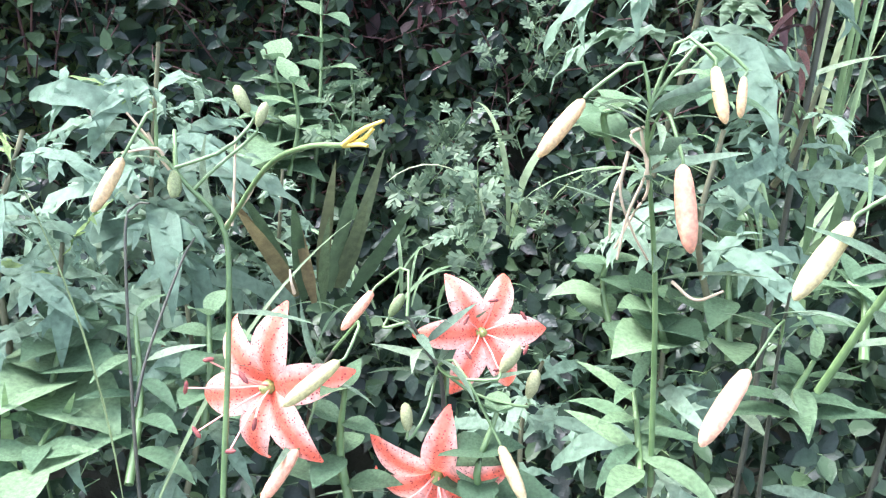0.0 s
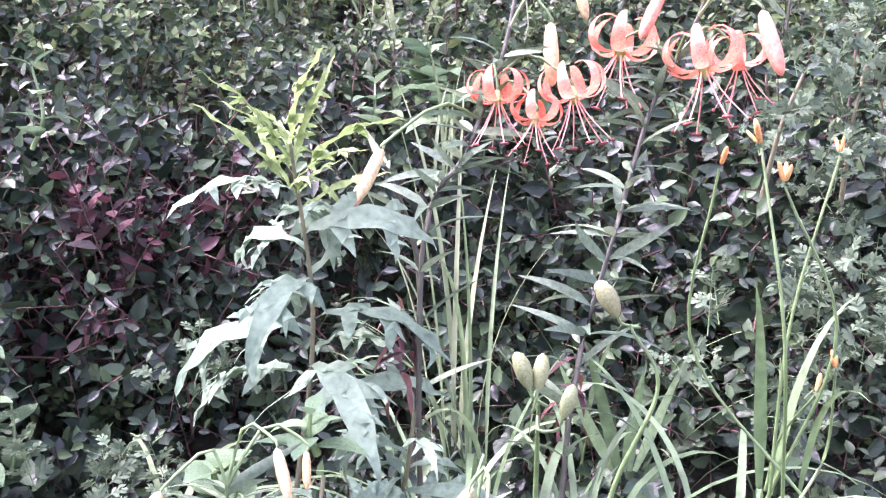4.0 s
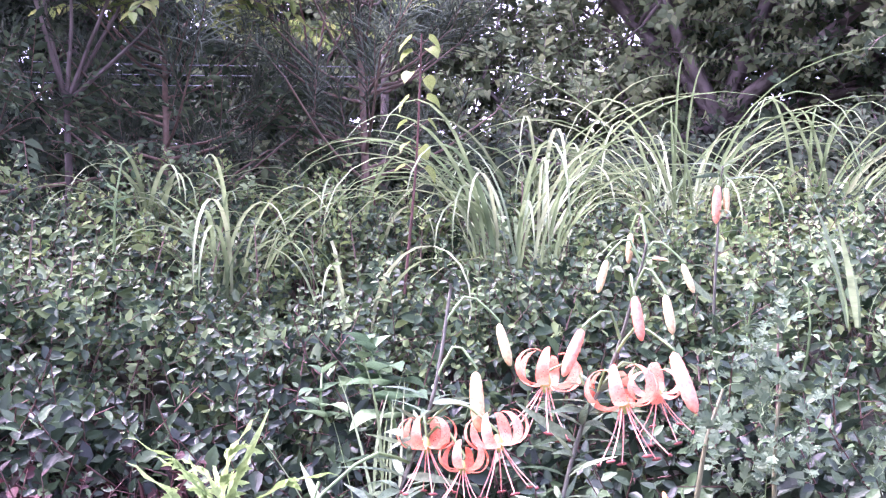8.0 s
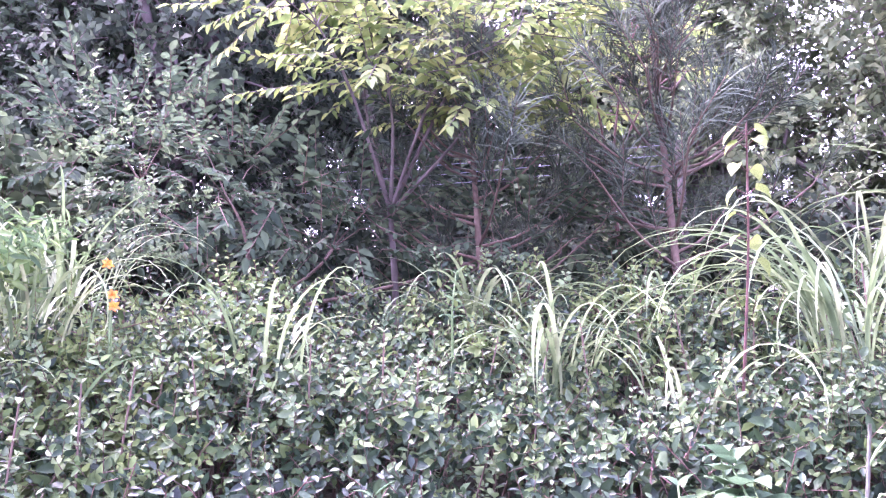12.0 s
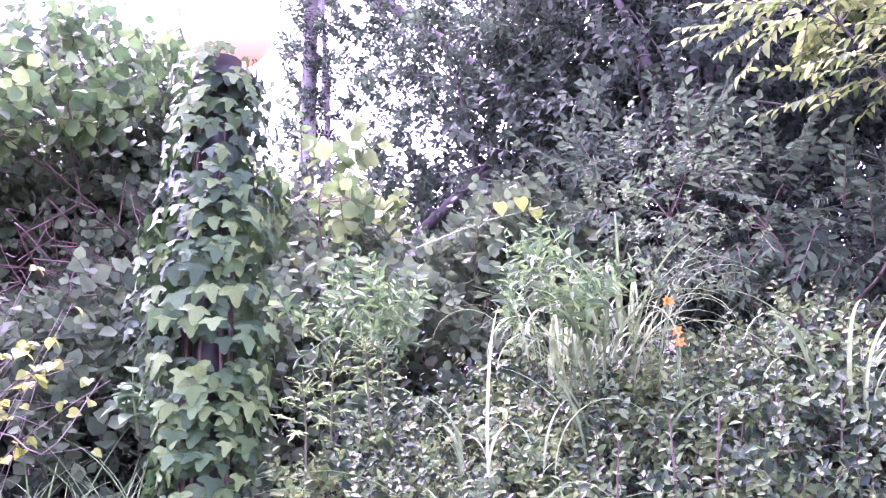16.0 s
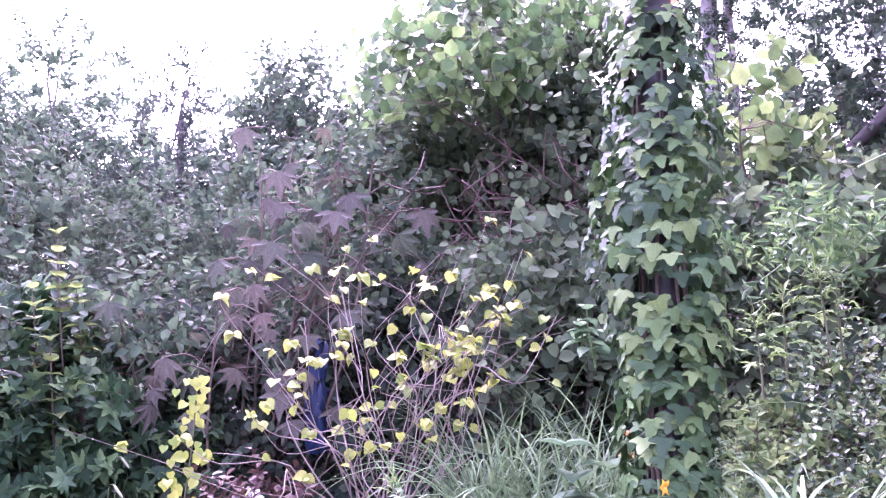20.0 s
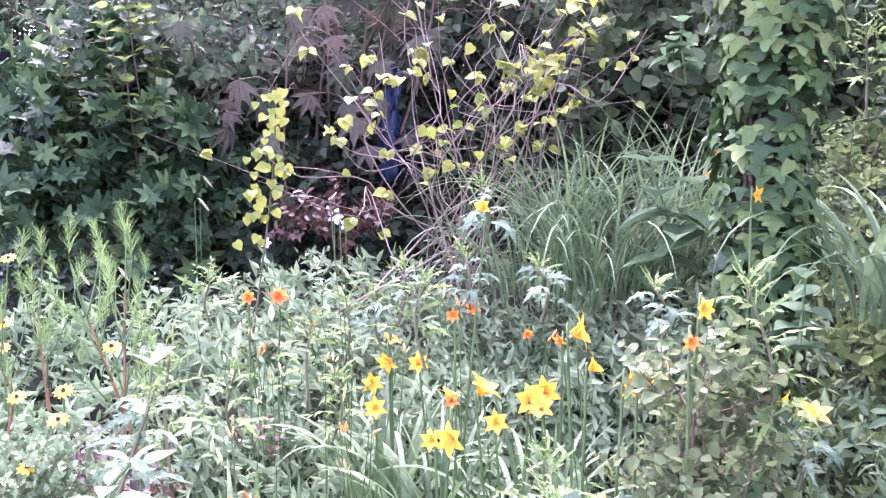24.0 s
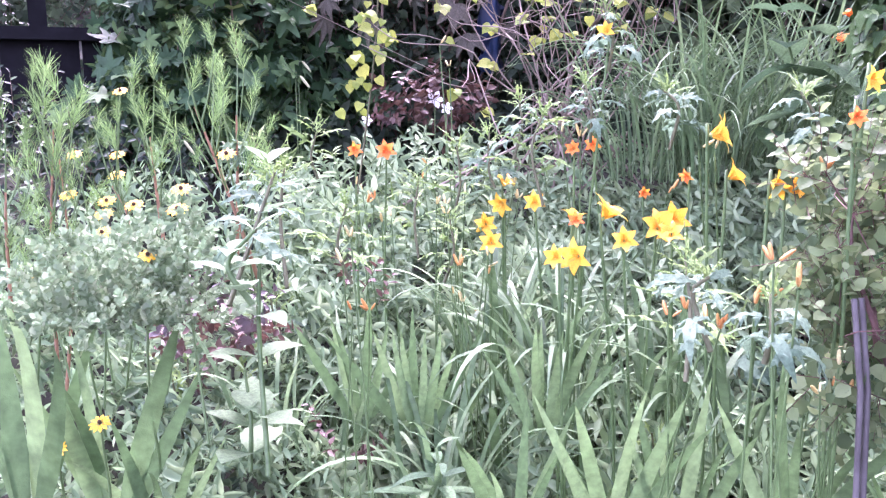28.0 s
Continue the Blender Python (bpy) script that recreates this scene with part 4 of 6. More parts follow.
def tiger_flower(plant, at, down, size, off):
    """A hanging flower with six back-curled spotted petals and long stamens."""
    shapes = ME_TIGER if down[2] < -0.5 else ME_TIGER_WIDE
    fl = part("flower", ME_THROAT, plant, "orange spotted tiger lily flower with back-curled petals", frame_of(np.array(at) - off, down, (0.3, 1, 0.1), size))
    for k in range(6):
        a = k * math.pi / 3 + 0.2
        out = np.array([math.cos(a), 0, math.sin(a)])
        part("petal", shapes[k % 2], fl, m=frame_of(out * 0.05, out * 0.8 + np.array([0, 0.75, 0]), out * 0.75 - np.array([0, 0.8, 0]), 0.95 + 0.1 * (k % 2)))
        a += 0.5
        out = np.array([math.cos(a), 0, math.sin(a)])
        m = frame_of(out * 0.02, out * 0.38 + np.array([0, 1.0, 0]), out, 0.8)
        st = part("stamen", ME_STAMEN, fl, m=m)
        part("anther", ME_ANTHER, fl, m=m)
    return fl


def thin_stem(name, plant, line, r0, r1, mat, off, n=8):
    return part(name, mesh_of(name, [(*tube(smooth_line(np.array(line) - off, n), r0, r1, 6), 0)], [mat]), plant)


def lily(label, stem, flowers=(), buds=(), pods=(), leaves=26, leaf_len=0.1, dark=True, leaf_from=0.1, leaf_to=0.85, thick=0.0042):
    """A lily: stem points from the ground up, flowers (at, way, size), buds (base, tip, colour), pods (base, tip)."""
    stem = np.array(stem, float)
    off = stem[0].copy()
    plant = thing("lily", off, label, "lily", "lilies")
    line = smooth_line(stem, 40)
    thin_stem("stem", plant, stem, thick, thick * 0.5, M_DARKSTEM if dark else M_STEM, off, 24)
    for k in range(leaves):
        u = leaf_from + (leaf_to - leaf_from) * (k + 0.5) / leaves
        p = line[int(u * 39)]
        a = k * 2.4 + rng.uniform(-0.4, 0.4)
        d = np.array([math.cos(a), math.sin(a), rng.uniform(0.1, 0.8)])
        part("leaf", ME_LILYLEAF[k % 2], plant, m=frame_of(p - off, d, UP + rng.normal(0, 0.6, 3), leaf_len * rng.uniform(0.8, 1.25) * (1.15 - 0.45 * u)))

    def stalk(base, way, name="flower_stalk"):
        d = np.linalg.norm(line - np.array(base), axis=1) + 0.5 * np.maximum(line[:, 2] - base[2], 0)
        d[:18] += 1
        a = line[int(np.argmin(d))]
        b = np.array(base, float)
        mid = (a + b) / 2 + UP * 0.012 - np.array(way) * 0.02
        thin_stem(name, plant, [a, mid, b - unit(way) * 0.006, b], min(0.0022, thick * 0.55), min(0.0018, thick * 0.45), M_STEM, off)

    for at, way, size in flowers:
        stalk(np.array(at) - unit(way) * 0.008, unit(way))
        tiger_flower(plant, at, way, size, off)
    for base, tip, colour in buds:
        way = np.array(tip) - np.array(base)
        stalk(base, unit(way))
        part("bud", ME_BUD[colour], plant, m=frame_of(np.array(base) - off, way, (1, 0.2, 0.1), np.linalg.norm(way)))
    for base, tip in pods:
        way = np.array(tip) - np.array(base)
        stalk(base, unit(way))
        part("seed_pod", ME_POD, plant, m=frame_of(np.array(base) - off, way, (1, 0.2, 0.1), np.linalg.norm(way)))
    return plant


ME_LOBED = [mesh_of("leaf", [(*lobed_leaf(a, w, n), 0)], [M_LETTUCE]) for a, w, n in ((1.7, 1.0, 3), (1.4, 0.85, 3), (2.2, 1.1, 2), (1.3, 0.8, 3))]
ME_LIME = [mesh_of("young_leaf", [(*lobed_leaf(a, w, 2), 0)], [M_LIME]) for a, w in ((0.9, 0.5), (0.5, 0.4), (1.3, 0.65))]


def wild_lettuce(foot, top, leaves=16, size=0.2, young=9, label="tall wild lettuce plant with jagged pale green leaves", lean=0.5, fresh=False):
    foot, top = np.array(foot, float), np.array(top, float)
    plant = thing("wild_lettuce", foot, label, "weed", "wild lettuces")
    line = smooth_line([foot, (foot + top) / 2 + rng.normal(0, 0.012, 3), top], 30)
    thin_stem("stem", plant, [foot, line[15], top], 0.0034, 0.002, M_DRYSTEM, foot, 14)
    a, face = rng.uniform(0, 6), UP - 0.3 * np.append(unit(foot[:2]), 0)
    for k in range(leaves):
        u = 0.3 + 0.62 * k / leaves
        a += 2.4
        d = np.array([math.cos(a), math.sin(a), lean * (0.5 + u)])
        s = size * rng.uniform(0.8, 1.15) * (1.15 - 0.45 * u)
        part("leaf", ME_LIME[k % 3] if fresh else ME_LOBED[int(rng.integers(4))], plant, m=frame_of(line[int(u * 29)] - foot, d, face + rng.normal(0, 0.38, 3), s))
    for k in range(young):
        a += 2.4
        u = 0.86 + 0.14 * k / young
        d = np.array([math.cos(a), math.sin(a), 0.8 + 2.2 * k / young])
        part("young_leaf", ME_LIME[k % 3], plant, "young yellow-green leaf", m=frame_of(line[int(u * 29)] - foot, d, face + rng.normal(0, 0.4, 3), size * rng.uniform(0.4, 0.7)))
    return plant


M_HERB = leaf_mat("broad_herb_leaf", [(0.045, 0.11, 0.045), (0.08, 0.17, 0.065), (0.13, 0.24, 0.09)], 0.55, 0.35, single=True, gloss=0.15)
M_HERB1 = leaf_mat("hedge_shoot_leaf", [(0.09, 0.15, 0.06), (0.15, 0.22, 0.09), (0.2, 0.27, 0.12)], 0.5, 0.35, single=True, gloss=0.25)
ME_HERB = {
    "heart": [mesh_of("leaf", [(*heart(0.9, a), 0)], [M_HERB]) for a in (0.4, 0.9)],
    "oval": [mesh_of("leaf", [(*leaf(0.55, 6, 0.2, a), 0)], [M_HERB]) for a in (0.4, 0.9)],
    "lance": [mesh_of("leaf", [(*leaf(0.26, 6, 0.25, a), 0)], [M_HERB]) for a in (0.4, 1.0)],
    "yellow": [mesh_of("leaf", [(*heart(0.95, a), 0)], [M_MAPLE]) for a in (0.4, 0.9)],
    "bright": [mesh_of("leaf", [(*heart(0.95, a, 0.25), 0)], [M_YELLOWLEAF]) for a in (0.3, 0.7)],
    "shoot": [mesh_of("leaf", [(*plain_leaf(0.5, 0.2), 0)], [M_HERB1])],
    "pale": [mesh_of("leaf", [(*leaf(0.55, 6, 0.2, a), 0)], [M_PALE]) for a in (0.3, 0.8)],
}


def herb(foot, top, shape="oval", pairs=6, size=0.08, label="green broad-leaved herb", start=0.3, stem=None, name="herb", rise=0.35):
    foot, top = np.array(foot, float), np.array(top, float)
    plant = thing(name, foot, label, "plant", "leafy herbs")
    line = smooth_line([foot, (foot + top) / 2 + rng.normal(0, 0.01, 3), top], 24)
    thin_stem("stem", plant, [foot, line[12], top], 0.004, 0.002, stem or M_STEM, foot, 12)
    a = rng.uniform(0, 6)
    for k in range(pairs):
        u = start + (1 - start) * k / max(1, pairs - 1)
        a += 1.57 + rng.uniform(-0.2, 0.2)
        for side in (0, math.pi):
            d = np.array([math.cos(a + side), math.sin(a + side), rise + 0.6 * (u > 0.9) + rng.uniform(-0.1, 0.2)])
            part("leaf", ME_HERB[shape][(k + (side > 0)) % len(ME_HERB[shape])], plant, m=frame_of(line[int(u * 23)] - foot, d, UP, size * rng.uniform(0.8, 1.15) * (1.1 - 0.55 * u)))
    return plant


M_DARKIRIS = leaf_mat("dark_iris_leaf", [(0.025, 0.06, 0.02), (0.045, 0.09, 0.03), (0.16, 0.11, 0.03)], 0.5, 0.2, single=True, gloss=0.2)
ME_DARKSWORD = [mesh_of("leaf", [(*blades([(0, 0, 0)], 0, l, 1.0, 0.11, a, 8, 0.1), 0)], [M_DARKIRIS]) for l, a in ((0.0, 0.15), (0.1, 0.35), (0.15, 0.7))]
ME_SWORD = [mesh_of("leaf", [(*blades([(0, 0, 0)], 0, l, 1.0, 0.085, a, 8, 0.1), 0)], [M_IRIS]) for l, a in ((0.0, 0.15), (0.1, 0.35), (0.15, 0.7))]


def iris(foot, n=8, size=0.45, turn=0.0, label="fan of sword-shaped iris leaves", fan=0.9, of=None):
    plant = thing("iris", foot, label, "iris", "irises")
    for k in range(n):
        u = (k - (n - 1) / 2) / max(1, (n - 1) / 2)
        m = pose(0, 0, 0, 0, 0, turn + rng.normal(0, 14)) @ pose(rng.normal(0, 0.012), 0.012 * u * n / 4, 0) @ pose(0, 0, 0, -math.degrees(u * fan * 0.5) + rng.normal(0, 4), rng.normal(0, 6), 0)
        part("leaf", (of or ME_SWORD)[int(rng.integers(3))], plant, m=m @ Matrix.Scale(size * rng.uniform(0.75, 1.15), 4))
    return plant


def petal_set(mat):
    return [petal_mesh(mat, c, w, 7) for c, w in ((1.3, 0.54), (1.7, 0.42))]


ME_DAY = {"yellow": petal_set(M_YLILY), "orange": petal_set(M_OLILY)}
M_DAYBUD = {"yellow": leaf_mat("yellow_bud", [(0.6, 0.45, 0.1), (0.5, 0.45, 0.15)], 0.5, 0.2, single=True), "orange": leaf_mat("orange_bud", [(0.6, 0.26, 0.08), (0.55, 0.36, 0.12)], 0.5, 0.2, single=True, dull=0.0)}
ME_DAYBUD = {k: mesh_of("bud", [(*BUD_SHAPE, 0)], [m]) for k, m in M_DAYBUD.items()}
M_FILAMENT = plain_mat("yellow_filament", (0.7, 0.5, 0.1), (0.8, 0.6, 0.15), 0.6, 60)
ME_FILAMENT = mesh_of("stamen", [(*tube(smooth_line([(0, 0, 0), (0, 0.35, 0.0), (0, 0.62, 0.06)], 5), 0.012, 0.014, 4), 0)], [M_FILAMENT])


def trumpet(plant, at, way, size, colour, off):
    fl = part("flower", ME_THROAT, plant, f"open {colour} daylily flower", frame_of(np.array(at) - off - unit(way) * size * 0.3, way, (0.3, 0.2, 1), size))
    flare = rng.uniform(0.1, 0.3)
    for k in range(6):
        a = k * math.pi / 3
        out = np.array([math.cos(a), 0, math.sin(a)])
        part("petal", ME_DAY[colour][k % 2], fl, m=frame_of(out * 0.02, out * flare + np.array([0, 1.0, 0]), np.array([0, 0.34, 0]) - out, 0.95))
        if k % 2 == 0:
            part("stamen", ME_FILAMENT, fl, m=frame_of(out * 0.01, out * 0.16 + np.array([0, 1.0, 0]), out, 0.9))
    return fl


def daylily(foot, flowers, buds=(), colour="yellow", blades_n=0, label="", leaf_h=0.45, bud_size=1.0):
    """A daylily: one scape a flower or bud head, and its strap leaves."""
    foot = np.array(foot, float)
    plant = thing("daylily", foot, label or f"daylily with {colour} trumpet flowers on tall scapes", "daylily", "daylilies")
    for at, way, size in flowers:
        at = np.array(at, float)
        back = at - unit(way) * size * 0.42
        thin_stem("scape", plant, [foot + rng.normal(0, 0.02, 3) * [1, 1, 0], (foot + back) / 2 + rng.normal(0, 0.015, 3), back - UP * 0.02, back], 0.003, 0.002, M_STEM, foot, 14)
        trumpet(plant, at, way, size, colour, foot)
    for at in buds:
        at = np.array(at, float)
        thin_stem("scape", plant, [foot + rng.normal(0, 0.02, 3) * [1, 1, 0], (foot + at) / 2 + rng.normal(0, 0.02, 3), at], 0.0028 * bud_size**0.7, 0.0018 * bud_size**0.7, M_STEM, foot, 12)
        for k in range(int(rng.integers(1, 4))):
            d = np.array([rng.normal(0, 0.5), rng.normal(0, 0.5), 1.0])
            part("bud", ME_DAYBUD[colour], plant, m=frame_of(at - foot + d * 0.004, d, (1, 0, 0), rng.uniform(0.022, 0.042) * bud_size))
    for k in range(blades_n):
        a = rng.uniform(0, 360)
        part("leaf", ME_STRAP[k % 3], plant, m=pose(rng.normal(0, 0.02), rng.normal(0, 0.02), 0, 0, rng.uniform(0, 12), a) @ Matrix.Scale(leaf_h * rng.uniform(0.75, 1.25), 4))
    return plant


ME_STRAP = [mesh_of("leaf", [(*blades([(0, 0, 0)], 0, 0.08, 1.0, w, a, 9, 0.3), 0)], [M_IRIS]) for w, a in ((0.045, 1.2), (0.04, 1.8), (0.05, 0.7))]

M_DAISY = leaf_mat("daisy_petal", [(0.75, 0.4, 0.01), (0.8, 0.5, 0.02)], 0.5, 0.3, single=True, dull=0.0)
ME_DAISY = mesh_of("petal", [(*leaf(0.42, 3, 0.1, 0.3, 0.6), 0)], [M_DAISY])
M_CONE = plain_mat("dark_cone", (0.03, 0.015, 0.01), (0.08, 0.04, 0.02), 0.9, 120)
ME_CONE = mesh_of("cone", [(*turned([(-0.05, 0.15), (0.1, 0.22), (0.3, 0.18), (0.4, 0.02)], 9), 0)], [M_CONE])


def daisy(at, way=(0.4, -0.2, 0.8), size=0.017, depth=0.3):
    at = np.array(at, float)
    foot = np.array([at[0] + rng.normal(0, 0.03), at[1] + rng.normal(0, 0.03), at[2] - depth])
    plant = thing("coneflower", foot, "yellow daisy with a dark brown cone", "flower", "yellow daisies")
    thin_stem("stem", plant, [foot, (foot + at) / 2 + rng.normal(0, 0.01, 3), at], 0.002, 0.0015, M_STEM, foot)
    part("cone", ME_CONE, plant, m=frame_of(at - foot, way, (1, 0, 0), size))
    m = frame_of(at - foot, way, (1, 0, 0), size)
    for k in range(11):
        a = k * 2 * math.pi / 11
        out = np.array([math.cos(a), 0, math.sin(a)])
        part("petal", ME_DAISY, plant, m=m @ frame_of(out * 0.2, out + np.array([0, 0.05, 0]), (0, 1, 0), 1.0))
    return plant


NEEDLE = strip([0, 0.5, 1.0], [0.012, 0.014, 0.003], None, 0.1, 0.5)
THREAD = strip([0, 0.5, 1.0], [0.013, 0.014, 0.004], None, 0.1, 0.3)
SP_FEATHER = sprig(THREAD, 52, 0.65, 0.6, up=1.0, taper=0.3)
SP_PINE = sprig(NEEDLE, 60, 0.8, 0.55, up=0.7, taper=0.1)
M_FEATHER = leaf_mat("feathery_leaf", [(0.1, 0.2, 0.05), (0.15, 0.27, 0.075), (0.2, 0.33, 0.1)], 0.65, 0.35, gloss=0.1, dull=0.1)


def feathery(foot, top, n=26, size=0.1, spread=0.09, label="tall feathery thread-leaved plant with reddish stem"):
    foot, top = np.array(foot, float), np.array(top, float)
    plant = thing("feathery_plant", foot, label, "plant", "feathery plants")
    line = smooth_line([foot, (foot + top) / 2 + rng.normal(0, 0.01, 3), top], 24)
    thin_stem("stem", plant, [foot, line[12], top], 0.0035, 0.0015, M_RUST, foot, 12)
    tips, pieces = [], []
    for k in range(n):
        u = 0.3 + 0.7 * k / n
        p = line[int(u * 23)] - foot
        a = k * 2.4
        tip = p + np.array([math.cos(a) * spread * (1.3 - u), math.sin(a) * spread * (1.3 - u), 0.06 + 0.05 * u])
        pieces.append((*tube(smooth_line([p, (p + tip) / 2 - UP * 0.01, tip], 5), 0.0018, 0.001, 4), 0))
        tips.append(tip)
    part("branchwork", mesh_of("branchwork", pieces, [M_STEM]), plant, kind="stuff")
    tips = np.array(tips)
    part("thread_foliage", mesh_of("thread_foliage", foliage(SP_FEATHER, tips, unit(tips - tips.mean(0) * [1, 1, 0]) * 0.4, size, 0.9, 0.3), [M_FEATHER, M_STEM]), plant, kind="stuff")
    return plant


# finely cut leaves like a chrysanthemum's, as a spray
CUT = join([strip([0, 0.3, 0.55, 1.0], [0.02, 0.06, 0.2, 0.01], None, 0.1, 0.4)] + [
    (lambda q: (q[0] @ np.array([[math.cos(a), -math.sin(a), 0], [math.sin(a), math.cos(a), 0], [0, 0, 1.0]]) * s + np.array([0, y, 0]), q[1]))(strip([0, 0.5, 0.75, 1.0], [0.04, 0.18, 0.2, 0.01], None, 0.1, 0.3))
    for y, a, s in ((0.25, 0.9, 0.45), (0.25, -0.9, 0.45), (0.5, 0.75, 0.5), (0.5, -0.75, 0.5), (0.72, 0.6, 0.35), (0.72, -0.6, 0.35))])
SP_CUT = sprig(CUT, 7, 0.9, 0.55, up=0.45, taper=0.35)
M_CUT = leaf_mat("cut_leaf", [(0.04, 0.085, 0.04), (0.07, 0.13, 0.06), (0.12, 0.19, 0.09)], 0.55, 0.3, gloss=0.1)


def clump(name, label, at, n, size, sp, mats, rx, rz, lift=0.7, cat="plant"):
    """A low clump of sprigs round a place."""
    base = thing(name, at, label, cat)
    p, out = in_blobs([(0, 0, rz * 0.4, rx, rx, rz)], n, 0.2)
    p[:, 2] = np.maximum(p[:, 2], 0.01)
    leaves, twigs = foliage(sp, p, out * 0.6, size, lift, 0.4)
    part("foliage", mesh_of("foliage", [leaves], mats[:1]), base, kind="stuff")
    part("stemwork", mesh_of("stemwork", [(twigs[0], twigs[1], 0)], mats[1:]), base, kind="stuff")
    return base

# ---- the lily bed beside the hedge ----
lily("tiger lily with orange spotted flowers and pale hanging buds", [(0.362, 0.945, 0.5), (0.346, 0.952, 1.162), (0.4, 0.965, 1.3), (0.437, 0.957, 1.407), (0.459, 0.967, 1.516), (0.461, 0.966, 1.536)],
     flowers=[((0.425, 0.94, 1.357), (0.0, -0.1, -1), 0.071), ((0.496, 0.907, 1.361), (0.15, -0.15, -1), 0.076), ((0.456, 0.91, 1.336), (-0.2, -0.3, -1), 0.059)],
     buds=[((0.514, 0.95, 1.49), (0.526, 0.945, 1.442), "pale"), ((0.481, 0.936, 1.436), (0.483, 0.931, 1.37), "pale"), ((0.294, 0.899, 1.305), (0.27, 0.894, 1.255), "pale")], leaves=54, leaf_len=0.07, leaf_from=0.2, leaf_to=0.62, thick=0.0034)
lily("tall tiger lily crowded with orange spotted flowers and buds", [(0.495, 0.913, 0.5), (0.509, 0.923, 0.993), (0.589, 0.988, 1.202), (0.641, 1.003, 1.358), (0.68, 0.989, 1.442), (0.706, 0.972, 1.54), (0.716, 0.961, 1.592)],
     flowers=[((0.607, 1.026, 1.419), (-0.25, -0.1, -1), 0.093), ((0.677, 0.957, 1.398), (0.05, -0.25, -1), 0.098), ((0.736, 0.977, 1.407), (0.3, 0.2, -1), 0.079)],
     buds=[((0.674, 0.987, 1.572), (0.665, 0.995, 1.531), "pale"), ((0.708, 0.985, 1.607), (0.706, 0.99, 1.569), "pale"), ((0.753, 0.941, 1.566), (0.765, 0.936, 1.53), "pale"), ((0.727, 0.939, 1.527), (0.734, 0.936, 1.479), "pale"),
           ((0.686, 0.942, 1.525), (0.693, 0.939, 1.471), "coral"), ((0.724, 0.921, 1.458), (0.743, 0.905, 1.387), "coral"), ((0.632, 0.973, 1.485), (0.61, 0.983, 1.428), "coral"), ((0.722, 0.96, 1.574), (0.738, 0.949, 1.571), "pale")], leaves=70, leaf_len=0.08, leaf_from=0.15, leaf_to=0.62, thick=0.0036)
lily("distant lily with a red and a cream bud", [(1.32, 1.7, 1.0), (1.31, 1.68, 1.5), (1.337, 1.672, 1.836), (1.338, 1.666, 1.861)],
     buds=[((1.32, 1.663, 1.823), (1.323, 1.677, 1.738), "coral"), ((1.336, 1.653, 1.817), (1.34, 1.661, 1.76), "pale")], leaves=24, leaf_len=0.1)

M_REDLILY = leaf_mat("withered_red_leaf", [(0.05, 0.018, 0.016), (0.1, 0.03, 0.025), (0.16, 0.07, 0.03)], 0.6, 0.2, single=True)
ME_REDLEAF = [mesh_of("leaf", [(*leaf(0.2, 5, 0.3, a, 0.35), 0)], [M_REDLILY]) for a in (0.8, 1.6)]
M_WINE = leaf_mat("wine_red_leaf", [(0.014, 0.016, 0.012), (0.03, 0.014, 0.013), (0.07, 0.02, 0.022)], 0.6, 0.2, gloss=0.15)
lily("slim lily with drooping cream and coral buds", [(0.183, 0.689, 0.748), (0.164, 0.698, 0.919), (0.139, 0.684, 1.037), (0.136, 0.68, 1.067)],
     buds=[((0.091, 0.675, 1.069), (0.063, 0.664, 1.031), "pale"), ((0.156, 0.65, 1.036), (0.166, 0.632, 0.981), "salmon"), ((0.171, 0.667, 1.097), (0.178, 0.647, 1.065), "pale"), ((0.193, 0.675, 1.09), (0.192, 0.664, 1.065), "pale")], leaves=22, leaf_len=0.075, dark=False, leaf_from=0.35, leaf_to=1.0, thick=0.0026)
lily("lily stem with large cream buds hanging from thin stalks", [(0.246, 0.582, 0.912), (0.266, 0.564, 1.001), (0.286, 0.545, 1.05), (0.287, 0.541, 1.072)],
     buds=[((0.237, 0.573, 1.031), (0.208, 0.559, 0.986), "pale"), ((0.341, 0.531, 1.021), (0.346, 0.51, 0.985), "pale"), ((0.281, 0.56, 1.098), (0.264, 0.544, 1.074), "pale")], leaves=12, leaf_len=0.055, dark=False, thick=0.0028)
lily("dark lily stem with a single pale coral bud", [(0.28, 0.697, 0.689), (0.259, 0.681, 0.876), (0.25, 0.665, 0.941)],
     buds=[((0.224, 0.642, 0.89), (0.193, 0.62, 0.838), "salmon")], leaves=6, leaf_len=0.07, thick=0.002)
lily("lily with a hanging pale pink bud behind the jagged weed", [(0.36, 1.036, 0.918), (0.367, 1.04, 1.151), (0.331, 1.032, 1.268), (0.314, 1.028, 1.282)],
     buds=[((0.309, 1.009, 1.283), (0.278, 1.002, 1.234), "salmon")], leaves=8, leaf_len=0.08)
lily("leaning spent lily with one pale bud and withered stalks", [(-0.138, 0.579, 0.803), (-0.136, 0.611, 0.926), (-0.14, 0.624, 0.983), (-0.163, 0.626, 1.012), (-0.18, 0.629, 1.031), (-0.196, 0.63, 1.047)],
     buds=[((-0.197, 0.612, 1.032), (-0.212, 0.594, 1.002), "pale")],
     pods=[((-0.122, 0.651, 1.045), (-0.117, 0.658, 1.06)), ((-0.128, 0.655, 1.053), (-0.138, 0.662, 1.069)), ((-0.171, 0.629, 1.02), (-0.167, 0.613, 1.007))], leaves=3, leaf_len=0.07, dark=False, thick=0.0022)
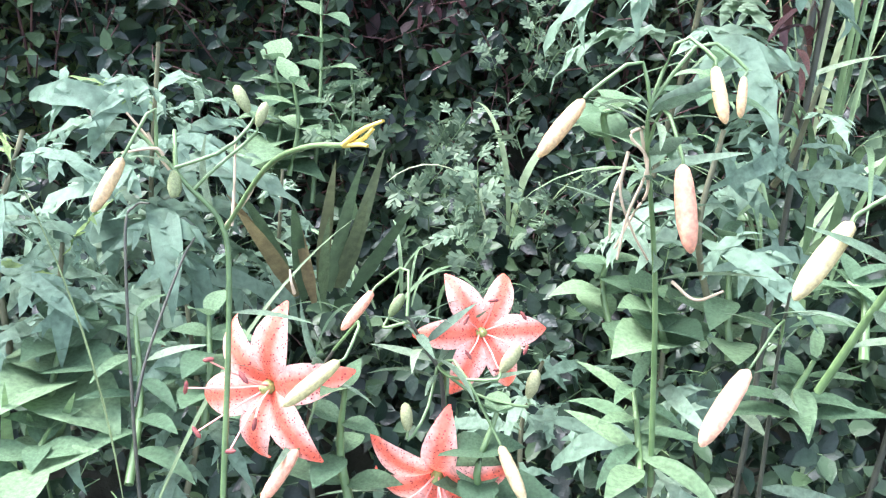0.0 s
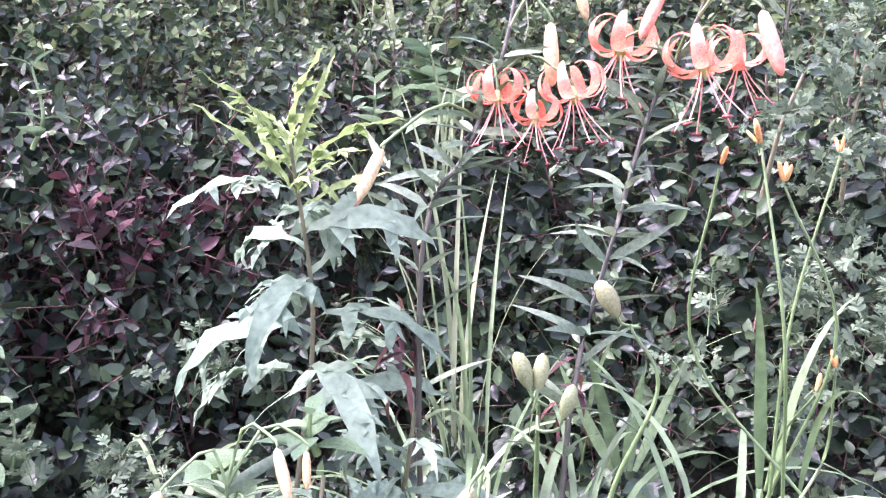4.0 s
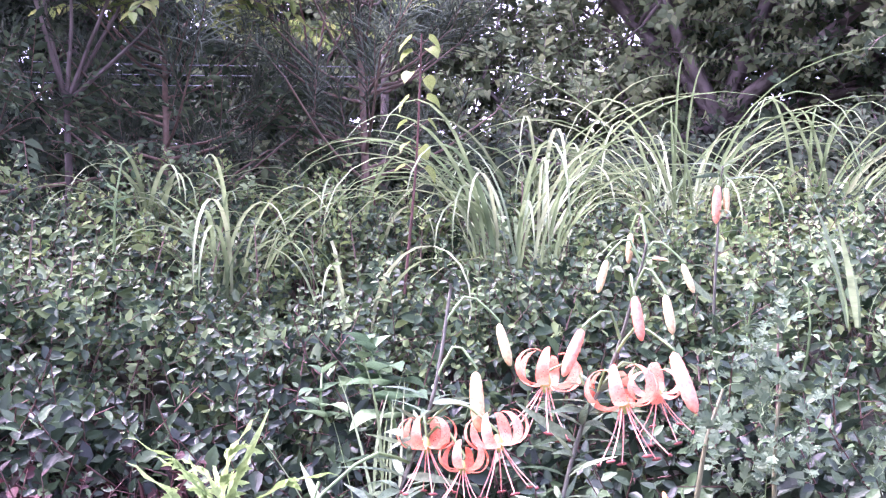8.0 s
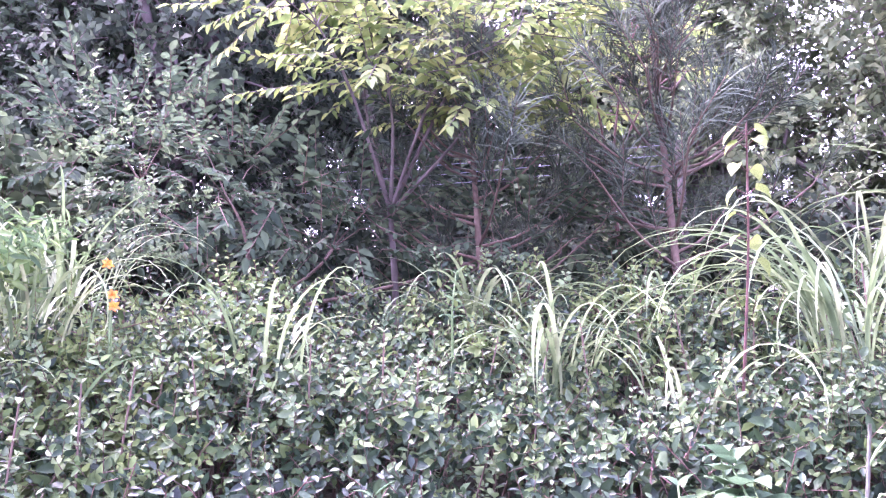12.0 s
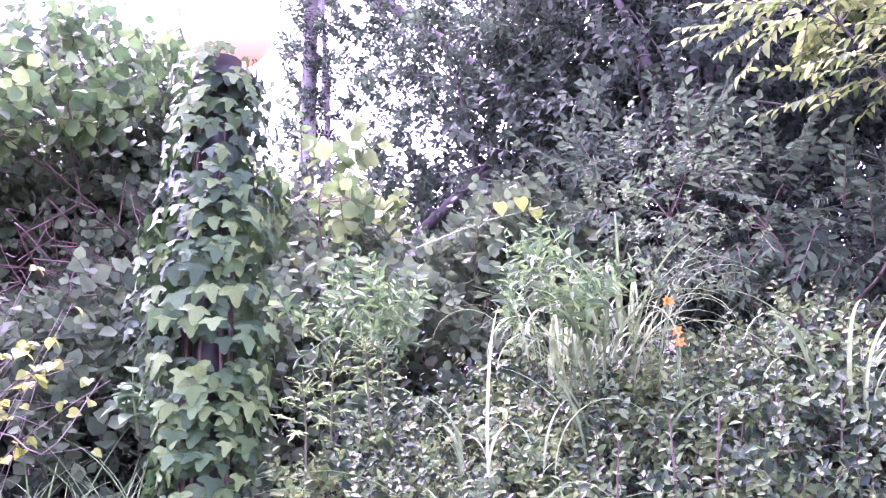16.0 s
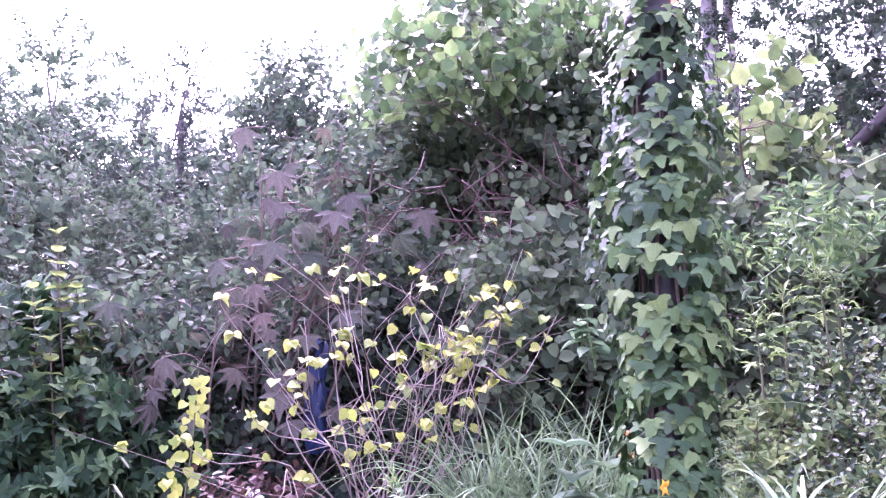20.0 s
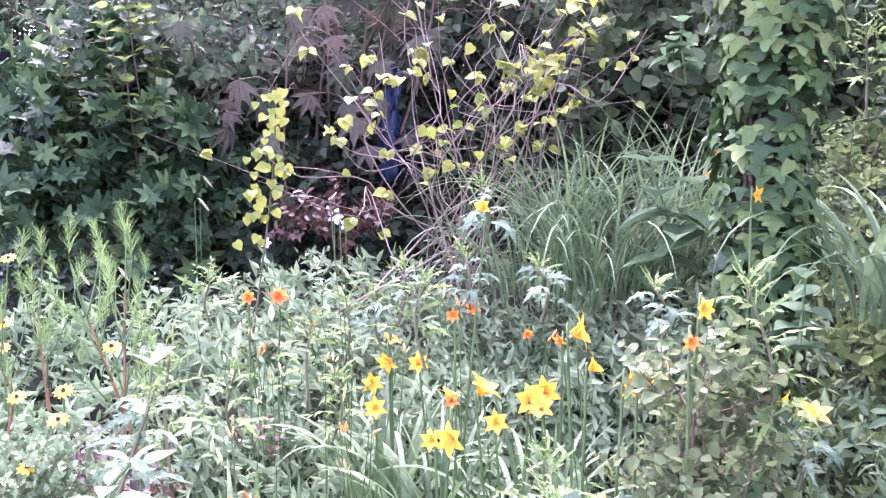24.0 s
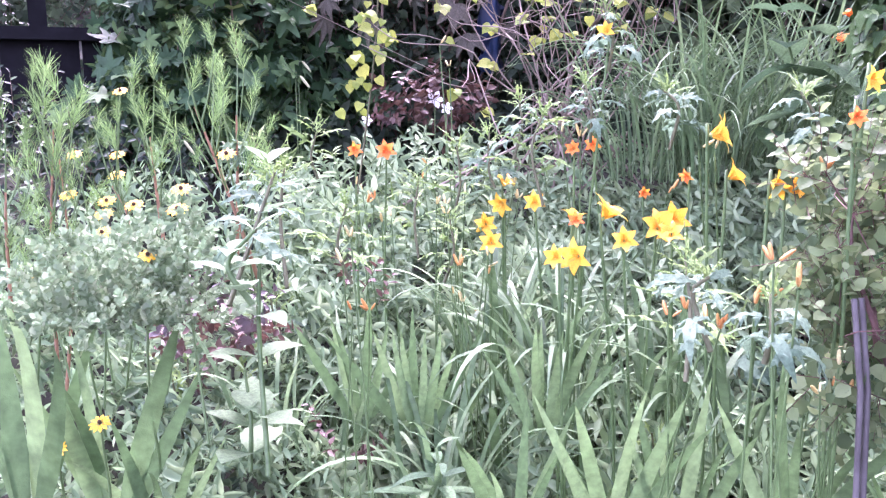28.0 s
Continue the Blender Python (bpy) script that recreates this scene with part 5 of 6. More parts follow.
lily("low tiger lily with open orange flowers and green pods", [(0.017, 0.638, 0.733), (0.008, 0.647, 0.856), (-0.005, 0.649, 0.887), (-0.02, 0.65, 0.913)],
     flowers=[((0.034, 0.673, 0.891), (0.25, -0.9, 0.45), 0.056), ((0.008, 0.622, 0.799), (-0.15, -0.8, -0.2), 0.066)],
     buds=[((-0.047, 0.674, 0.919), (-0.067, 0.653, 0.897), "salmon"), ((0.05, 0.599, 0.844), (0.068, 0.576, 0.816), "pale")],
     pods=[((0.047, 0.619, 0.89), (0.059, 0.627, 0.908)), ((0.068, 0.621, 0.869), (0.073, 0.629, 0.888)), ((-0.014, 0.601, 0.85), (-0.017, 0.609, 0.868)), ((-0.033, 0.658, 0.908), (-0.024, 0.665, 0.923))], leaves=14, leaf_len=0.06, dark=True, leaf_from=0.3, leaf_to=1.0, thick=0.0022)
lily("tiger lily with a wide spotted flower and pale green bud", [(-0.083, 0.631, 0.721), (-0.087, 0.624, 0.83), (-0.078, 0.623, 0.877), (-0.068, 0.621, 0.899)],
     flowers=[((-0.114, 0.627, 0.863), (-0.45, -0.8, 0.2), 0.072)],
     buds=[((-0.06, 0.592, 0.908), (-0.094, 0.575, 0.882), "pale"), ((-0.089, 0.594, 0.835), (-0.11, 0.57, 0.807), "salmon")], leaves=8, leaf_len=0.06, dark=True, thick=0.0022)
lily("thin dark spent lily stem with a hooked tip", [(-0.214, 0.621, 0.752), (-0.221, 0.643, 0.828), (-0.23, 0.684, 0.947), (-0.224, 0.693, 0.968), (-0.21, 0.685, 0.974)], leaves=0, dark=True, thick=0.0015)
lily("thin dark lily stalk with a fork", [(-0.219, 0.643, 0.828), (-0.215, 0.669, 0.861), (-0.198, 0.704, 0.917), (-0.188, 0.713, 0.937)], leaves=2, leaf_len=0.05, dark=True, thick=0.0015)
# cut scape with a yellow torn tip
scape = thing("cut_scape", (-0.139, 0.625, 0.983), "bent flower scape with a torn yellow tip", "stalk")
so_at = np.array(scape.location)
thin_stem("stalk", scape, [(-0.139, 0.625, 0.983), (-0.1, 0.574, 1.043), (-0.068, 0.523, 1.073), (-0.041, 0.485, 1.087)], 0.0016, 0.0014, M_STEM, so_at, 16)
M_TORN = plain_mat("torn_yellow_flower", (0.5, 0.36, 0.05), (0.7, 0.55, 0.12), 0.6, 60)
for line in (((-0.043, 0.485, 1.087), (-0.033, 0.469, 1.099), (-0.023, 0.461, 1.106)), ((-0.042, 0.485, 1.087), (-0.033, 0.472, 1.094), (-0.028, 0.469, 1.1)), ((-0.042, 0.485, 1.087), (-0.034, 0.471, 1.092), (-0.03, 0.466, 1.093))):
    thin_stem("torn_petal", scape, line, 0.0015, 0.0008, M_TORN, so_at, 6)
# withered flower remains on the spent lily
for a0, a1 in (((-0.179, 0.629, 1.031), (-0.2, 0.633, 1.055)), ((-0.177, 0.628, 1.03), (-0.2, 0.618, 1.033)), ((-0.174, 0.629, 1.02), (-0.186, 0.629, 1.044)), ((-0.139, 0.625, 0.985), (-0.12, 0.639, 1.016)), ((-0.135, 0.625, 0.985), (-0.136, 0.649, 1.039)), ((-0.097, 0.636, 0.933), (-0.101, 0.642, 0.948))):
    w = thing("withered_stalk", a0, "dry pinkish flower stalk remaining on the lily", "dry stalk")
    thin_stem("stalk", w, [a0, (np.array(a0) + a1) / 2 + rng.normal(0, 0.004, 3), a1], 0.0013, 0.0007, M_DRIED, np.array(a0), 8)

# wild lettuces
wild_lettuce((0.214, 0.974, 0.921), (0.209, 0.936, 1.308), 13, 0.21, 16)
wild_lettuce((-0.288, 0.9, 0.667), (-0.287, 0.952, 1.037), 26, 0.19, 1)
wild_lettuce((-0.387, 0.781, 0.773), (-0.364, 0.818, 0.982), 11, 0.15, 2)
wild_lettuce((-0.327, 0.758, 0.719), (-0.338, 0.808, 0.883), 10, 0.15, 2)
wild_lettuce((0.236, 0.777, 0.859), (0.22, 0.785, 1.025), 7, 0.14, 0)
wild_lettuce((0.31, 0.896, 0.944), (0.32, 0.863, 1.05), 6, 0.14, 0)
wild_lettuce((-0.235, 0.777, 0.634), (-0.23, 0.807, 0.828), 9, 0.13, 0)
wild_lettuce((0.203, 0.746, 0.678), (0.204, 0.799, 0.849), 7, 0.12, 0)
wild_lettuce((-0.218, 1.058, 0.652), (-0.199, 1.096, 0.865), 9, 0.14, 0)
wild_lettuce((0.099, 0.863, 0.572), (0.109, 0.884, 0.745), 7, 0.12, 0)

# irises, straps and grass among the lilies
iris((-0.127, 0.904, 0.798), 11, 0.14, -80, "dark green fan of iris leaves with brown tips", of=ME_DARKSWORD)
iris((0.674, 1.094, 0.86), 5, 0.2, -100)
iris((-0.356, 0.693, 0.694), 5, 0.12, -70)
tussock((0.478, 1.255, 0.851), 7, 0.52, "upright striped grass between the lilies", 0.04, 0.6, 5, (0, 2))
tussock((0.488, 1.199, 0.838), 8, 0.42, "arching grass blades between the lilies", 0.05, 0.42, 24, (1, 5), of=ME_DARKBLADE)
tussock((0.493, 0.875, 0.848), 8, 0.3, "long arching daylily leaves beside the lilies", 0.05, 0.55, 28, (3, 7), of=ME_DARKBLADE)
tussock((0.643, 0.793, 0.863), 8, 0.3, "long arching daylily leaves beside the seed pods", 0.05, 0.55, 24, (2, 6), of=ME_DARKBLADE)
tussock((0.417, 1.084, 0.765), 14, 0.34, "narrow arching leaves in the lily bed", 0.06, 0.5, 30, (1, 5), of=ME_DARKBLADE)
tussock((0.076, 1.072, 0.803), 4, 0.22, "few arching pale leaves in shade", 0.04, 0.8, 15, (3, 6))
tussock((-0.214, 0.621, 0.752), 2, 0.26, "thin leaning leaves near the lilies", 0.02, 0.4, 40, (0, 2))
tussock((0.804, 1.385, 0.717), 24, 0.42, "tangle of narrow grass blades", 0.14, 0.45, 35, (1, 5), of=ME_DARKBLADE)
tussock((-0.057, 0.986, 0.733), 14, 0.16, "low arching blue-green blades under the lilies", 0.08, 0.5, 55, (3, 7), of=ME_DARKBLADE)

# daylilies gone to seed
daylily((0.653, 0.747, 0.975), [], [(0.545, 0.71, 1.294), (0.579, 0.702, 1.312), (0.663, 0.708, 1.305), (0.604, 0.702, 1.28), (0.672, 0.704, 1.112), (0.654, 0.707, 1.089)], "orange", 3, "spent daylily scapes with orange bud tips", 0.25, 0.55)
for stem, pods in (([(0.316, 0.534, 1.03), (0.305, 0.506, 1.136), (0.297, 0.486, 1.179)], [((0.289, 0.479, 1.189), (0.281, 0.48, 1.209)), ((0.293, 0.478, 1.188), (0.297, 0.481, 1.207)), ((0.309, 0.481, 1.17), (0.316, 0.483, 1.188))]),
                   ([(0.363, 0.552, 1.016), (0.365, 0.528, 1.104), (0.386, 0.516, 1.171), (0.367, 0.518, 1.21)], [((0.36, 0.521, 1.216), (0.345, 0.519, 1.238))])):
    lily("dried scape with swollen green seed pods", stem, pods=pods, leaves=0, dark=False, thick=0.0019)
lily("short lily stalk with a green pod and fresh leaves", [(0.304, 0.598, 0.971), (0.299, 0.581, 1.036), (0.292, 0.576, 1.082)], pods=[((0.287, 0.57, 1.096), (0.267, 0.549, 1.073))], leaves=9, leaf_len=0.045, dark=False, leaf_from=0.5, leaf_to=0.95, thick=0.0024)

# finely cut pale leaves
for at, n, s in (((-0.057, 1.234, 0.803), 5, 0.11), ((0.029, 1.122, 0.795), 6, 0.1), ((0.074, 1.016, 0.799), 8, 0.1), ((0.081, 1.339, 0.916), 3, 0.09), ((0.095, 1.389, 0.887), 4, 0.1), ((-0.052, 1.244, 0.786), 8, 0.11), ((1.027, 1.187, 1.201), 9, 0.12), ((1.071, 1.105, 1.057), 11, 0.12), ((0.902, 1.096, 1.002), 10, 0.12), ((0.981, 1.013, 0.94), 12, 0.12), ((0.81, 1.063, 0.938), 7, 0.12), ((1.059, 1.063, 1.116), 8, 0.12), ((0.102, 0.849, 0.791), 5, 0.08)):
    clump("chrysanthemum", "pale finely cut chrysanthemum leaves", at, n, s * 0.62, SP_CUT, [M_CUT, M_STEM], 0.11, 0.09)
# dark red withered growth in the shaded hedge
for at, n in (((-0.154, 1.762, 1.057), 26), ((-0.021, 1.702, 1.012), 22), ((0.041, 1.752, 1.088), 18), ((-0.129, 1.77, 1.038), 22), ((-0.125, 1.65, 0.922), 14), ((-0.056, 1.736, 0.955), 14)):
    clump("red_shrub_growth", "dark wine-red leaves in the shaded hedge", at, n * 2 // 3, 0.13, SP_SMALL, [M_WINE, M_REDTWIG], 0.16, 0.13)
# red withered lower leaves of the lilies
for at in ((0.328, 0.958, 1.073), (0.529, 0.998, 0.973), (0.334, 0.954, 1.056), (0.551, 0.992, 1.028), (0.339, 1.042, 1.084)):
    w = thing("withered_leaves", at, "withered red-brown leaves on the lily stem", "leaves")
    for k in range(6):
        d = np.array([math.cos(k * 2.4), math.sin(k * 2.4), rng.uniform(-1.2, 0.3)])
        part("leaf", ME_REDLEAF[k % 2], w, m=frame_of(np.array([0, 0, 0.02 * k - 0.05]), d, UP, rng.uniform(0.03, 0.055)))

# dried curling tendrils under the slim lily
tend = thing("dried_tendrils", (0.132, 0.688, 1.047), "pale dried curling stalks hanging among the lily leaves", "dry stalk")
to = np.array(tend.location)
for pts in (((0.136, 0.689, 1.049), (0.127, 0.686, 1.043), (0.14, 0.679, 1.026), (0.13, 0.674, 0.99), (0.126, 0.67, 0.957)), ((0.134, 0.688, 1.047), (0.143, 0.682, 1.009), (0.136, 0.684, 0.987), (0.124, 0.674, 0.964)), ((0.126, 0.682, 1.033), (0.124, 0.68, 1.004), (0.136, 0.679, 0.976), (0.15, 0.68, 0.954)), ((0.126, 0.687, 1.019), (0.119, 0.678, 1), (0.12, 0.677, 0.971)), ((0.171, 0.684, 0.936), (0.186, 0.67, 0.929), (0.203, 0.664, 0.94))):
    thin_stem("stalk", tend, pts, 0.0013, 0.0009, M_DRIED, to, 22)

# broad-leaved herbs
for foot, top, shape, k, s in (((0.163, 0.803, 0.81), (0.156, 0.84, 0.895), "oval", 5, 0.065), ((0.251, 0.757, 0.831), (0.245, 0.797, 0.923), "oval", 5, 0.065), ((0.201, 0.774, 0.828), (0.181, 0.801, 0.869), "heart", 4, 0.060),
                               ((-0.208, 1.35, 0.726), (-0.217, 1.507, 1.024), "oval", 7, 0.100), ((-0.217, 1.222, 0.813), (-0.216, 1.261, 0.931), "oval", 4, 0.090), ((-0.166, 1.433, 0.782), (-0.166, 1.483, 0.904), "oval", 4, 0.080),
                               ((-0.226, 1.601, 0.75), (-0.238, 1.65, 0.929), "heart", 6, 0.100), ((-0.279, 1.321, 0.732), (-0.277, 1.43, 0.924), "heart", 6, 0.090), ((0.285, 0.663, 0.83), (0.298, 0.706, 0.864), "lance", 6, 0.073),
                               ((0.321, 0.677, 0.883), (0.321, 0.732, 0.922), "lance", 7, 0.073), ((0.167, 0.663, 0.768), (0.171, 0.745, 0.805), "lance", 7, 0.088), ((0.219, 0.818, 1.032), (0.212, 0.811, 1.072), "oval", 4, 0.052),
                               ((0.14, 0.815, 0.988), (0.137, 0.801, 1.033), "heart", 3, 0.052), ((0.551, 1.538, 1.303), (0.528, 1.663, 1.453), "heart", 5, 0.110), ((0.452, 1.662, 1.313), (0.448, 1.732, 1.408), "oval", 4, 0.090),
                               ((-0.125, 1.524, 1.285), (-0.12, 1.526, 1.41), "oval", 4, 0.080), ((-0.054, 0.608, 0.776), (-0.06, 0.62, 0.869), "oval", 4, 0.052), ((0.062, 0.618, 0.775), (0.047, 0.617, 0.859), "heart", 4, 0.047),
                               ((-0.201, 0.741, 0.74), (-0.207, 0.796, 0.824), "oval", 6, 0.077), ((-0.322, 0.716, 0.772), (-0.327, 0.775, 0.822), "heart", 5, 0.086), ((-0.24, 0.664, 0.738), (-0.264, 0.771, 0.833), "lance", 8, 0.073),
                               ((-0.313, 0.641, 0.751), (-0.31, 0.687, 0.771), "oval", 5, 0.069), ((0.524, 1.676, 1.371), (0.519, 1.687, 1.465), "heart", 4, 0.090)):
    herb(foot, top, shape, k, s, "leafy green herb in the lily bed", 0.25)
def sapling(foot, top):
    """A slender sapling: paired drooping leaves on short stalks along its upper half."""
    foot, top = np.array(foot), np.array(top)
    plant = thing("sapling", foot, "slender sapling with drooping yellow-green leaves above the hedge", "sapling")
    line = smooth_line([foot, (foot + top) / 2 + [0.008, 0, 0], top], 24)
    thin_stem("stem", plant, [foot, line[12], top], 0.004, 0.0022, M_REDTWIG, foot, 12)
    for k, u in enumerate((0.52, 0.6, 0.69, 0.77, 0.86, 0.93, 0.985)):
        for side in (-1, 1):
            a = 0.5 * math.sin(k * 2.1) + (0 if side > 0 else math.pi) + rng.normal(0, 0.25)
            out = np.array([math.cos(a), math.sin(a), 0])
            node = line[int(u * 23)] - foot
            tip = node + out * rng.uniform(0.018, 0.03) + UP * 0.016
            thin_stem("leaf_stalk", plant, [node + foot, (node + tip) / 2 + foot, tip + foot], 0.0012, 0.0009, M_REDTWIG, foot, 5)
            part("leaf", ME_HERB["yellow"][k % len(ME_HERB["yellow"])], plant, m=frame_of(tip, out - UP * rng.uniform(0.25, 1.1), UP + out * 0.3 + rng.normal(0, 0.25, 3), rng.uniform(0.036, 0.054)))
    return plant


sapling((0.735, 2.175, 1.595), (0.723, 1.992, 2.22))

# upright weeds and blades at the hedge beside the lilies
for top in ((1.331, 1.573, 1.558), (1.444, 1.533, 1.588), (0.034, 2.317, 1.915), (-0.06, 1.783, 1.309)):
    tp = np.array(top)
    herb(tp - [0.01, -0.03, 0.22], tp, "lance", 6, 0.07, "upright weed with narrow pale leaves in the hedge", 0.45, M_STEM, "hedge_weed")
tussock((1.478, 1.426, 1.503), 5, 0.24, "few broad pale blades beside the hedge", 0.03, 1.1, 10, (0, 3))
tussock((0.442, 1.259, 1.249), 5, 0.2, "thin upright yellow-green blades by the lilies", 0.03, 0.5, 8, (0, 2))
for place, n in (((1.057, 1.151, 1.399), 8), ((0.962, 1.136, 1.334), 9), ((1.067, 1.108, 1.285), 9), ((1.178, 1.128, 1.261), 8)):
    clump("chrysanthemum", "pale finely cut chrysanthemum leaves", place, n, 0.055, SP_CUT, [M_CUT, M_STEM], 0.1, 0.08)
for foot, top in (((1.055, 1.172, 1.217), (1.06, 1.147, 1.425)), ((0.88, 1.12, 1.235), (0.912, 1.091, 1.404))):
    herb(foot, top, "lance", 4, 0.05, "tall thin weed stalk with sparse leaves", 0.5, M_DRYSTEM, "weed_stalk")

# wire fence glimpsed through the wood
M_WIRE = plain_mat("galvanised_wire", (0.14, 0.15, 0.17), (0.25, 0.26, 0.29), 0.6, 30, metal=0.6)
wire_fence = thing("wire_fence", (0.085, 4.3, 2.528), "thin wire fence half hidden behind the young trees", "fence")
wo = np.array(wire_fence.location)
w0, w1 = np.array((-1.251, 4.567, 2.779)), np.array((1.128, 4.011, 2.799))
for k in range(3):
    thin_stem("wire", wire_fence, [w0 - UP * 0.05 * k, (w0 + w1) / 2 - UP * (0.05 * k + 0.012), w1 - UP * 0.05 * k], 0.002, 0.002, M_WIRE, wo, 8)
for end in (w0, w1):
    base = np.array([end[0], end[1], on_ground(end[0], end[1]) - 0.05])
    thin_stem("post", wire_fence, [base, (base + end) / 2, end + UP * 0.06], 0.02, 0.02, M_BARK, wo, 4)

# light vine leaves beside the ivy post
for foot, top in (((-2.01, 1.475, 1.601), (-1.996, 1.435, 1.76)), ((-2.07, 1.481, 1.648), (-2.039, 1.449, 1.716))):
    herb(foot, top, "heart", 4, 0.075, "climbing shoot with light heart-shaped leaves by the post", 0.3, rise=0.0, name="climbing_shoot")
# small white flower in the dark red foliage
M_WHITE = leaf_mat("white_petal", [(0.75, 0.74, 0.72), (0.8, 0.8, 0.78)], 0.5, 0.3, single=True, dull=0.0)
ME_WHITE = mesh_of("petal", [(*leaf(0.6, 4, 0.1, 0.3, 0.6), 0)], [M_WHITE])
for place, size in (((-2.965, 0.881, 1.208), 0.03), ((-2.944, 0.912, 1.181), 0.022), ((-2.819, 0.605, 1.15), 0.018)):
    at_f = np.array(place)
    wf = thing("white_flower", at_f - UP * 0.25, "small white flower among dark red leaves", "flower")
    thin_stem("stem", wf, [at_f - UP * 0.25, at_f - UP * 0.1, at_f], 0.002, 0.0015, M_STEM, at_f - UP * 0.25)
    for k in range(5):
        a = k * 1.257
        part("petal", ME_WHITE, wf, m=frame_of(UP * 0.25, (0.3 + 0.2 * math.cos(a), math.cos(a), math.sin(a)), (0.85, -0.4, 0.3), size))

# ---- beside and beyond the lamp ----
def branch_set(plant, foot, tips, sag, r0, mat, off):
    ends = []
    for tip in tips:
        tip = np.array(tip, float)
        pts = [np.array(foot) * (1 - u) + tip * u + rng.normal(0, 0.06, 3) + UP * sag * math.sin(u * 3.14) for u in (0.0, 0.25, 0.5, 0.75, 1.0)]
        pts[0], pts[-1] = np.array(foot) + rng.normal(0, 0.3, 3) * [0.25, 0.7, 0], tip
        line = smooth_line(pts, 16)
        part("branch", mesh_of("branch", [(*tube(line - off, r0 * rng.uniform(0.6, 1.1), r0 * 0.3, 6, 0.06), 0)], [mat]), plant)
        side = smooth_line([line[8], line[11] + rng.normal(0, 0.07, 3), tip + rng.normal(0, 0.12, 3)], 10)
        part("side_branch", mesh_of("side_branch", [(*tube(side - off, r0 * 0.4, r0 * 0.2, 5, 0.06), 0)], [mat]), plant)
        ends += [line, side]
        if rng.uniform() > 0.4:
            continue
        side2 = smooth_line([line[5], line[8] + rng.normal(0, 0.08, 3), (line[11] + tip) / 2 + rng.normal(0, 0.12, 3)], 10)
        part("side_branch", mesh_of("side_branch", [(*tube(side2 - off, r0 * 0.35, r0 * 0.15, 5, 0.06), 0)], [mat]), plant)
        ends.append(side2)
    return ends


M_BRANCH = plain_mat("weathered_twig", (0.1, 0.08, 0.065), (0.28, 0.22, 0.18), 0.85, 30)


def yellow_shrub():
    foot = np.array((-2.625, 1.141, 1.19)) - [0, 0, 0.25]
    plant = thing("yellow_leaved_shrub", foot, "straggly shrub with pale twisted branches and yellow heart-shaped leaves", "shrub")
    tips = [(-2.364, 1.383, 1.861), (-2.259, 1.45, 1.804), (-2.2, 1.529, 1.753), (-2.565, 1.328, 1.97), (-2.571, 1.247, 1.875), (-2.636, 1.005, 1.919), (-2.612, 1.03, 1.988), (-2.753, 0.849, 1.958), (-2.771, 0.698, 1.829), (-2.642, 0.795, 1.674), (-2.565, 0.721, 1.469),
            (-2.315, 1.305, 1.687), (-2.25, 1.398, 1.621), (-2.693, 0.92, 1.764), (-2.388, 1.293, 1.541), (-2.502, 1.09, 1.724), (-2.439, 1.112, 1.623), (-2.632, 0.828, 1.545), (-2.566, 0.977, 1.495), (-2.583, 0.496, 1.444), (-2.524, 0.499, 1.348), (-2.493, 1.013, 1.527), (-2.528, 1.16, 1.859), (-2.449, 1.27, 1.715), (-2.321, 1.335, 1.827), (-2.232, 1.421, 1.78), (-2.169, 1.478, 1.757), (-2.317, 1.401, 1.631), (-2.402, 1.322, 1.67), (-2.608, 1.17, 1.635), (-2.519, 1.209, 1.731)]
    lines = branch_set(plant, foot, tips, 0.14, 0.0036, M_BRANCH, foot)
    n = 0
    for line in lines:
        for k in range(2):
            node = line[int(rng.uniform(0.55, 0.99) * len(line))] + rng.normal(0, 0.012, 3)
            for q in range(int(rng.integers(1, 4))):
                a = rng.uniform(0, 6.28)
                d = np.array([0.4 + 0.8 * math.cos(a), 0.8 * math.sin(a), rng.uniform(-0.8, 0.1)])
                part("leaf", ME_HERB["bright"][n % 2], plant, m=frame_of(node - foot, d, (0.5 + rng.normal(0, 0.4), rng.normal(-0.2, 0.4), 0.9), rng.uniform(0.026, 0.044)))
                n += 1
    return plant


yellow_shrub()
ystem = thing("yellow_vine", (-2.584, 0.486, 1.121), "upright vine of pale yellow leaves on a thin stake", "vine")
yo = np.array(ystem.location)
thin_stem("stem", ystem, [yo - [0, 0, 0.25], (-2.565, 0.546, 1.317), (-2.53, 0.554, 1.597)], 0.003, 0.002, M_DRYSTEM, yo, 12)
for k in range(46):
    u = rng.uniform(0, 1) ** 0.7
    p = np.array((-2.57, 0.491, 1.183)) * (1 - u) + np.array((-2.53, 0.557, 1.583)) * u + rng.normal(0, 0.022, 3)
    part("leaf", ME_HERB["bright"][k % 2], ystem, m=frame_of(p - yo, (0.5, rng.normal(0, 0.5), -0.8), (0.9, -0.3, 0.6), rng.uniform(0.02, 0.032)))

# large round vine leaves near the lamp
gourd = thing("gourd_vine", (-1.705, 2.688, 2.225), "pale trailing vine with a few round yellowish leaves", "vine")
go = np.array(gourd.location)
thin_stem("stem", gourd, [(-1.943, 2.647, 2.295), (-1.712, 2.758, 2.387), (-1.502, 2.848, 2.434), (-1.457, 2.804, 2.458)], 0.003, 0.002, M_STEM, go, 14)
for at in ((-1.654, 2.768, 2.455), (-1.582, 2.8, 2.47), (-1.547, 2.849, 2.438)):
    part("leaf", ME_HERB["bright"][0], gourd, m=frame_of(np.array(at) - go, (0.3, -0.1, -0.8), (0.7, -0.7, 0.5), 0.06))

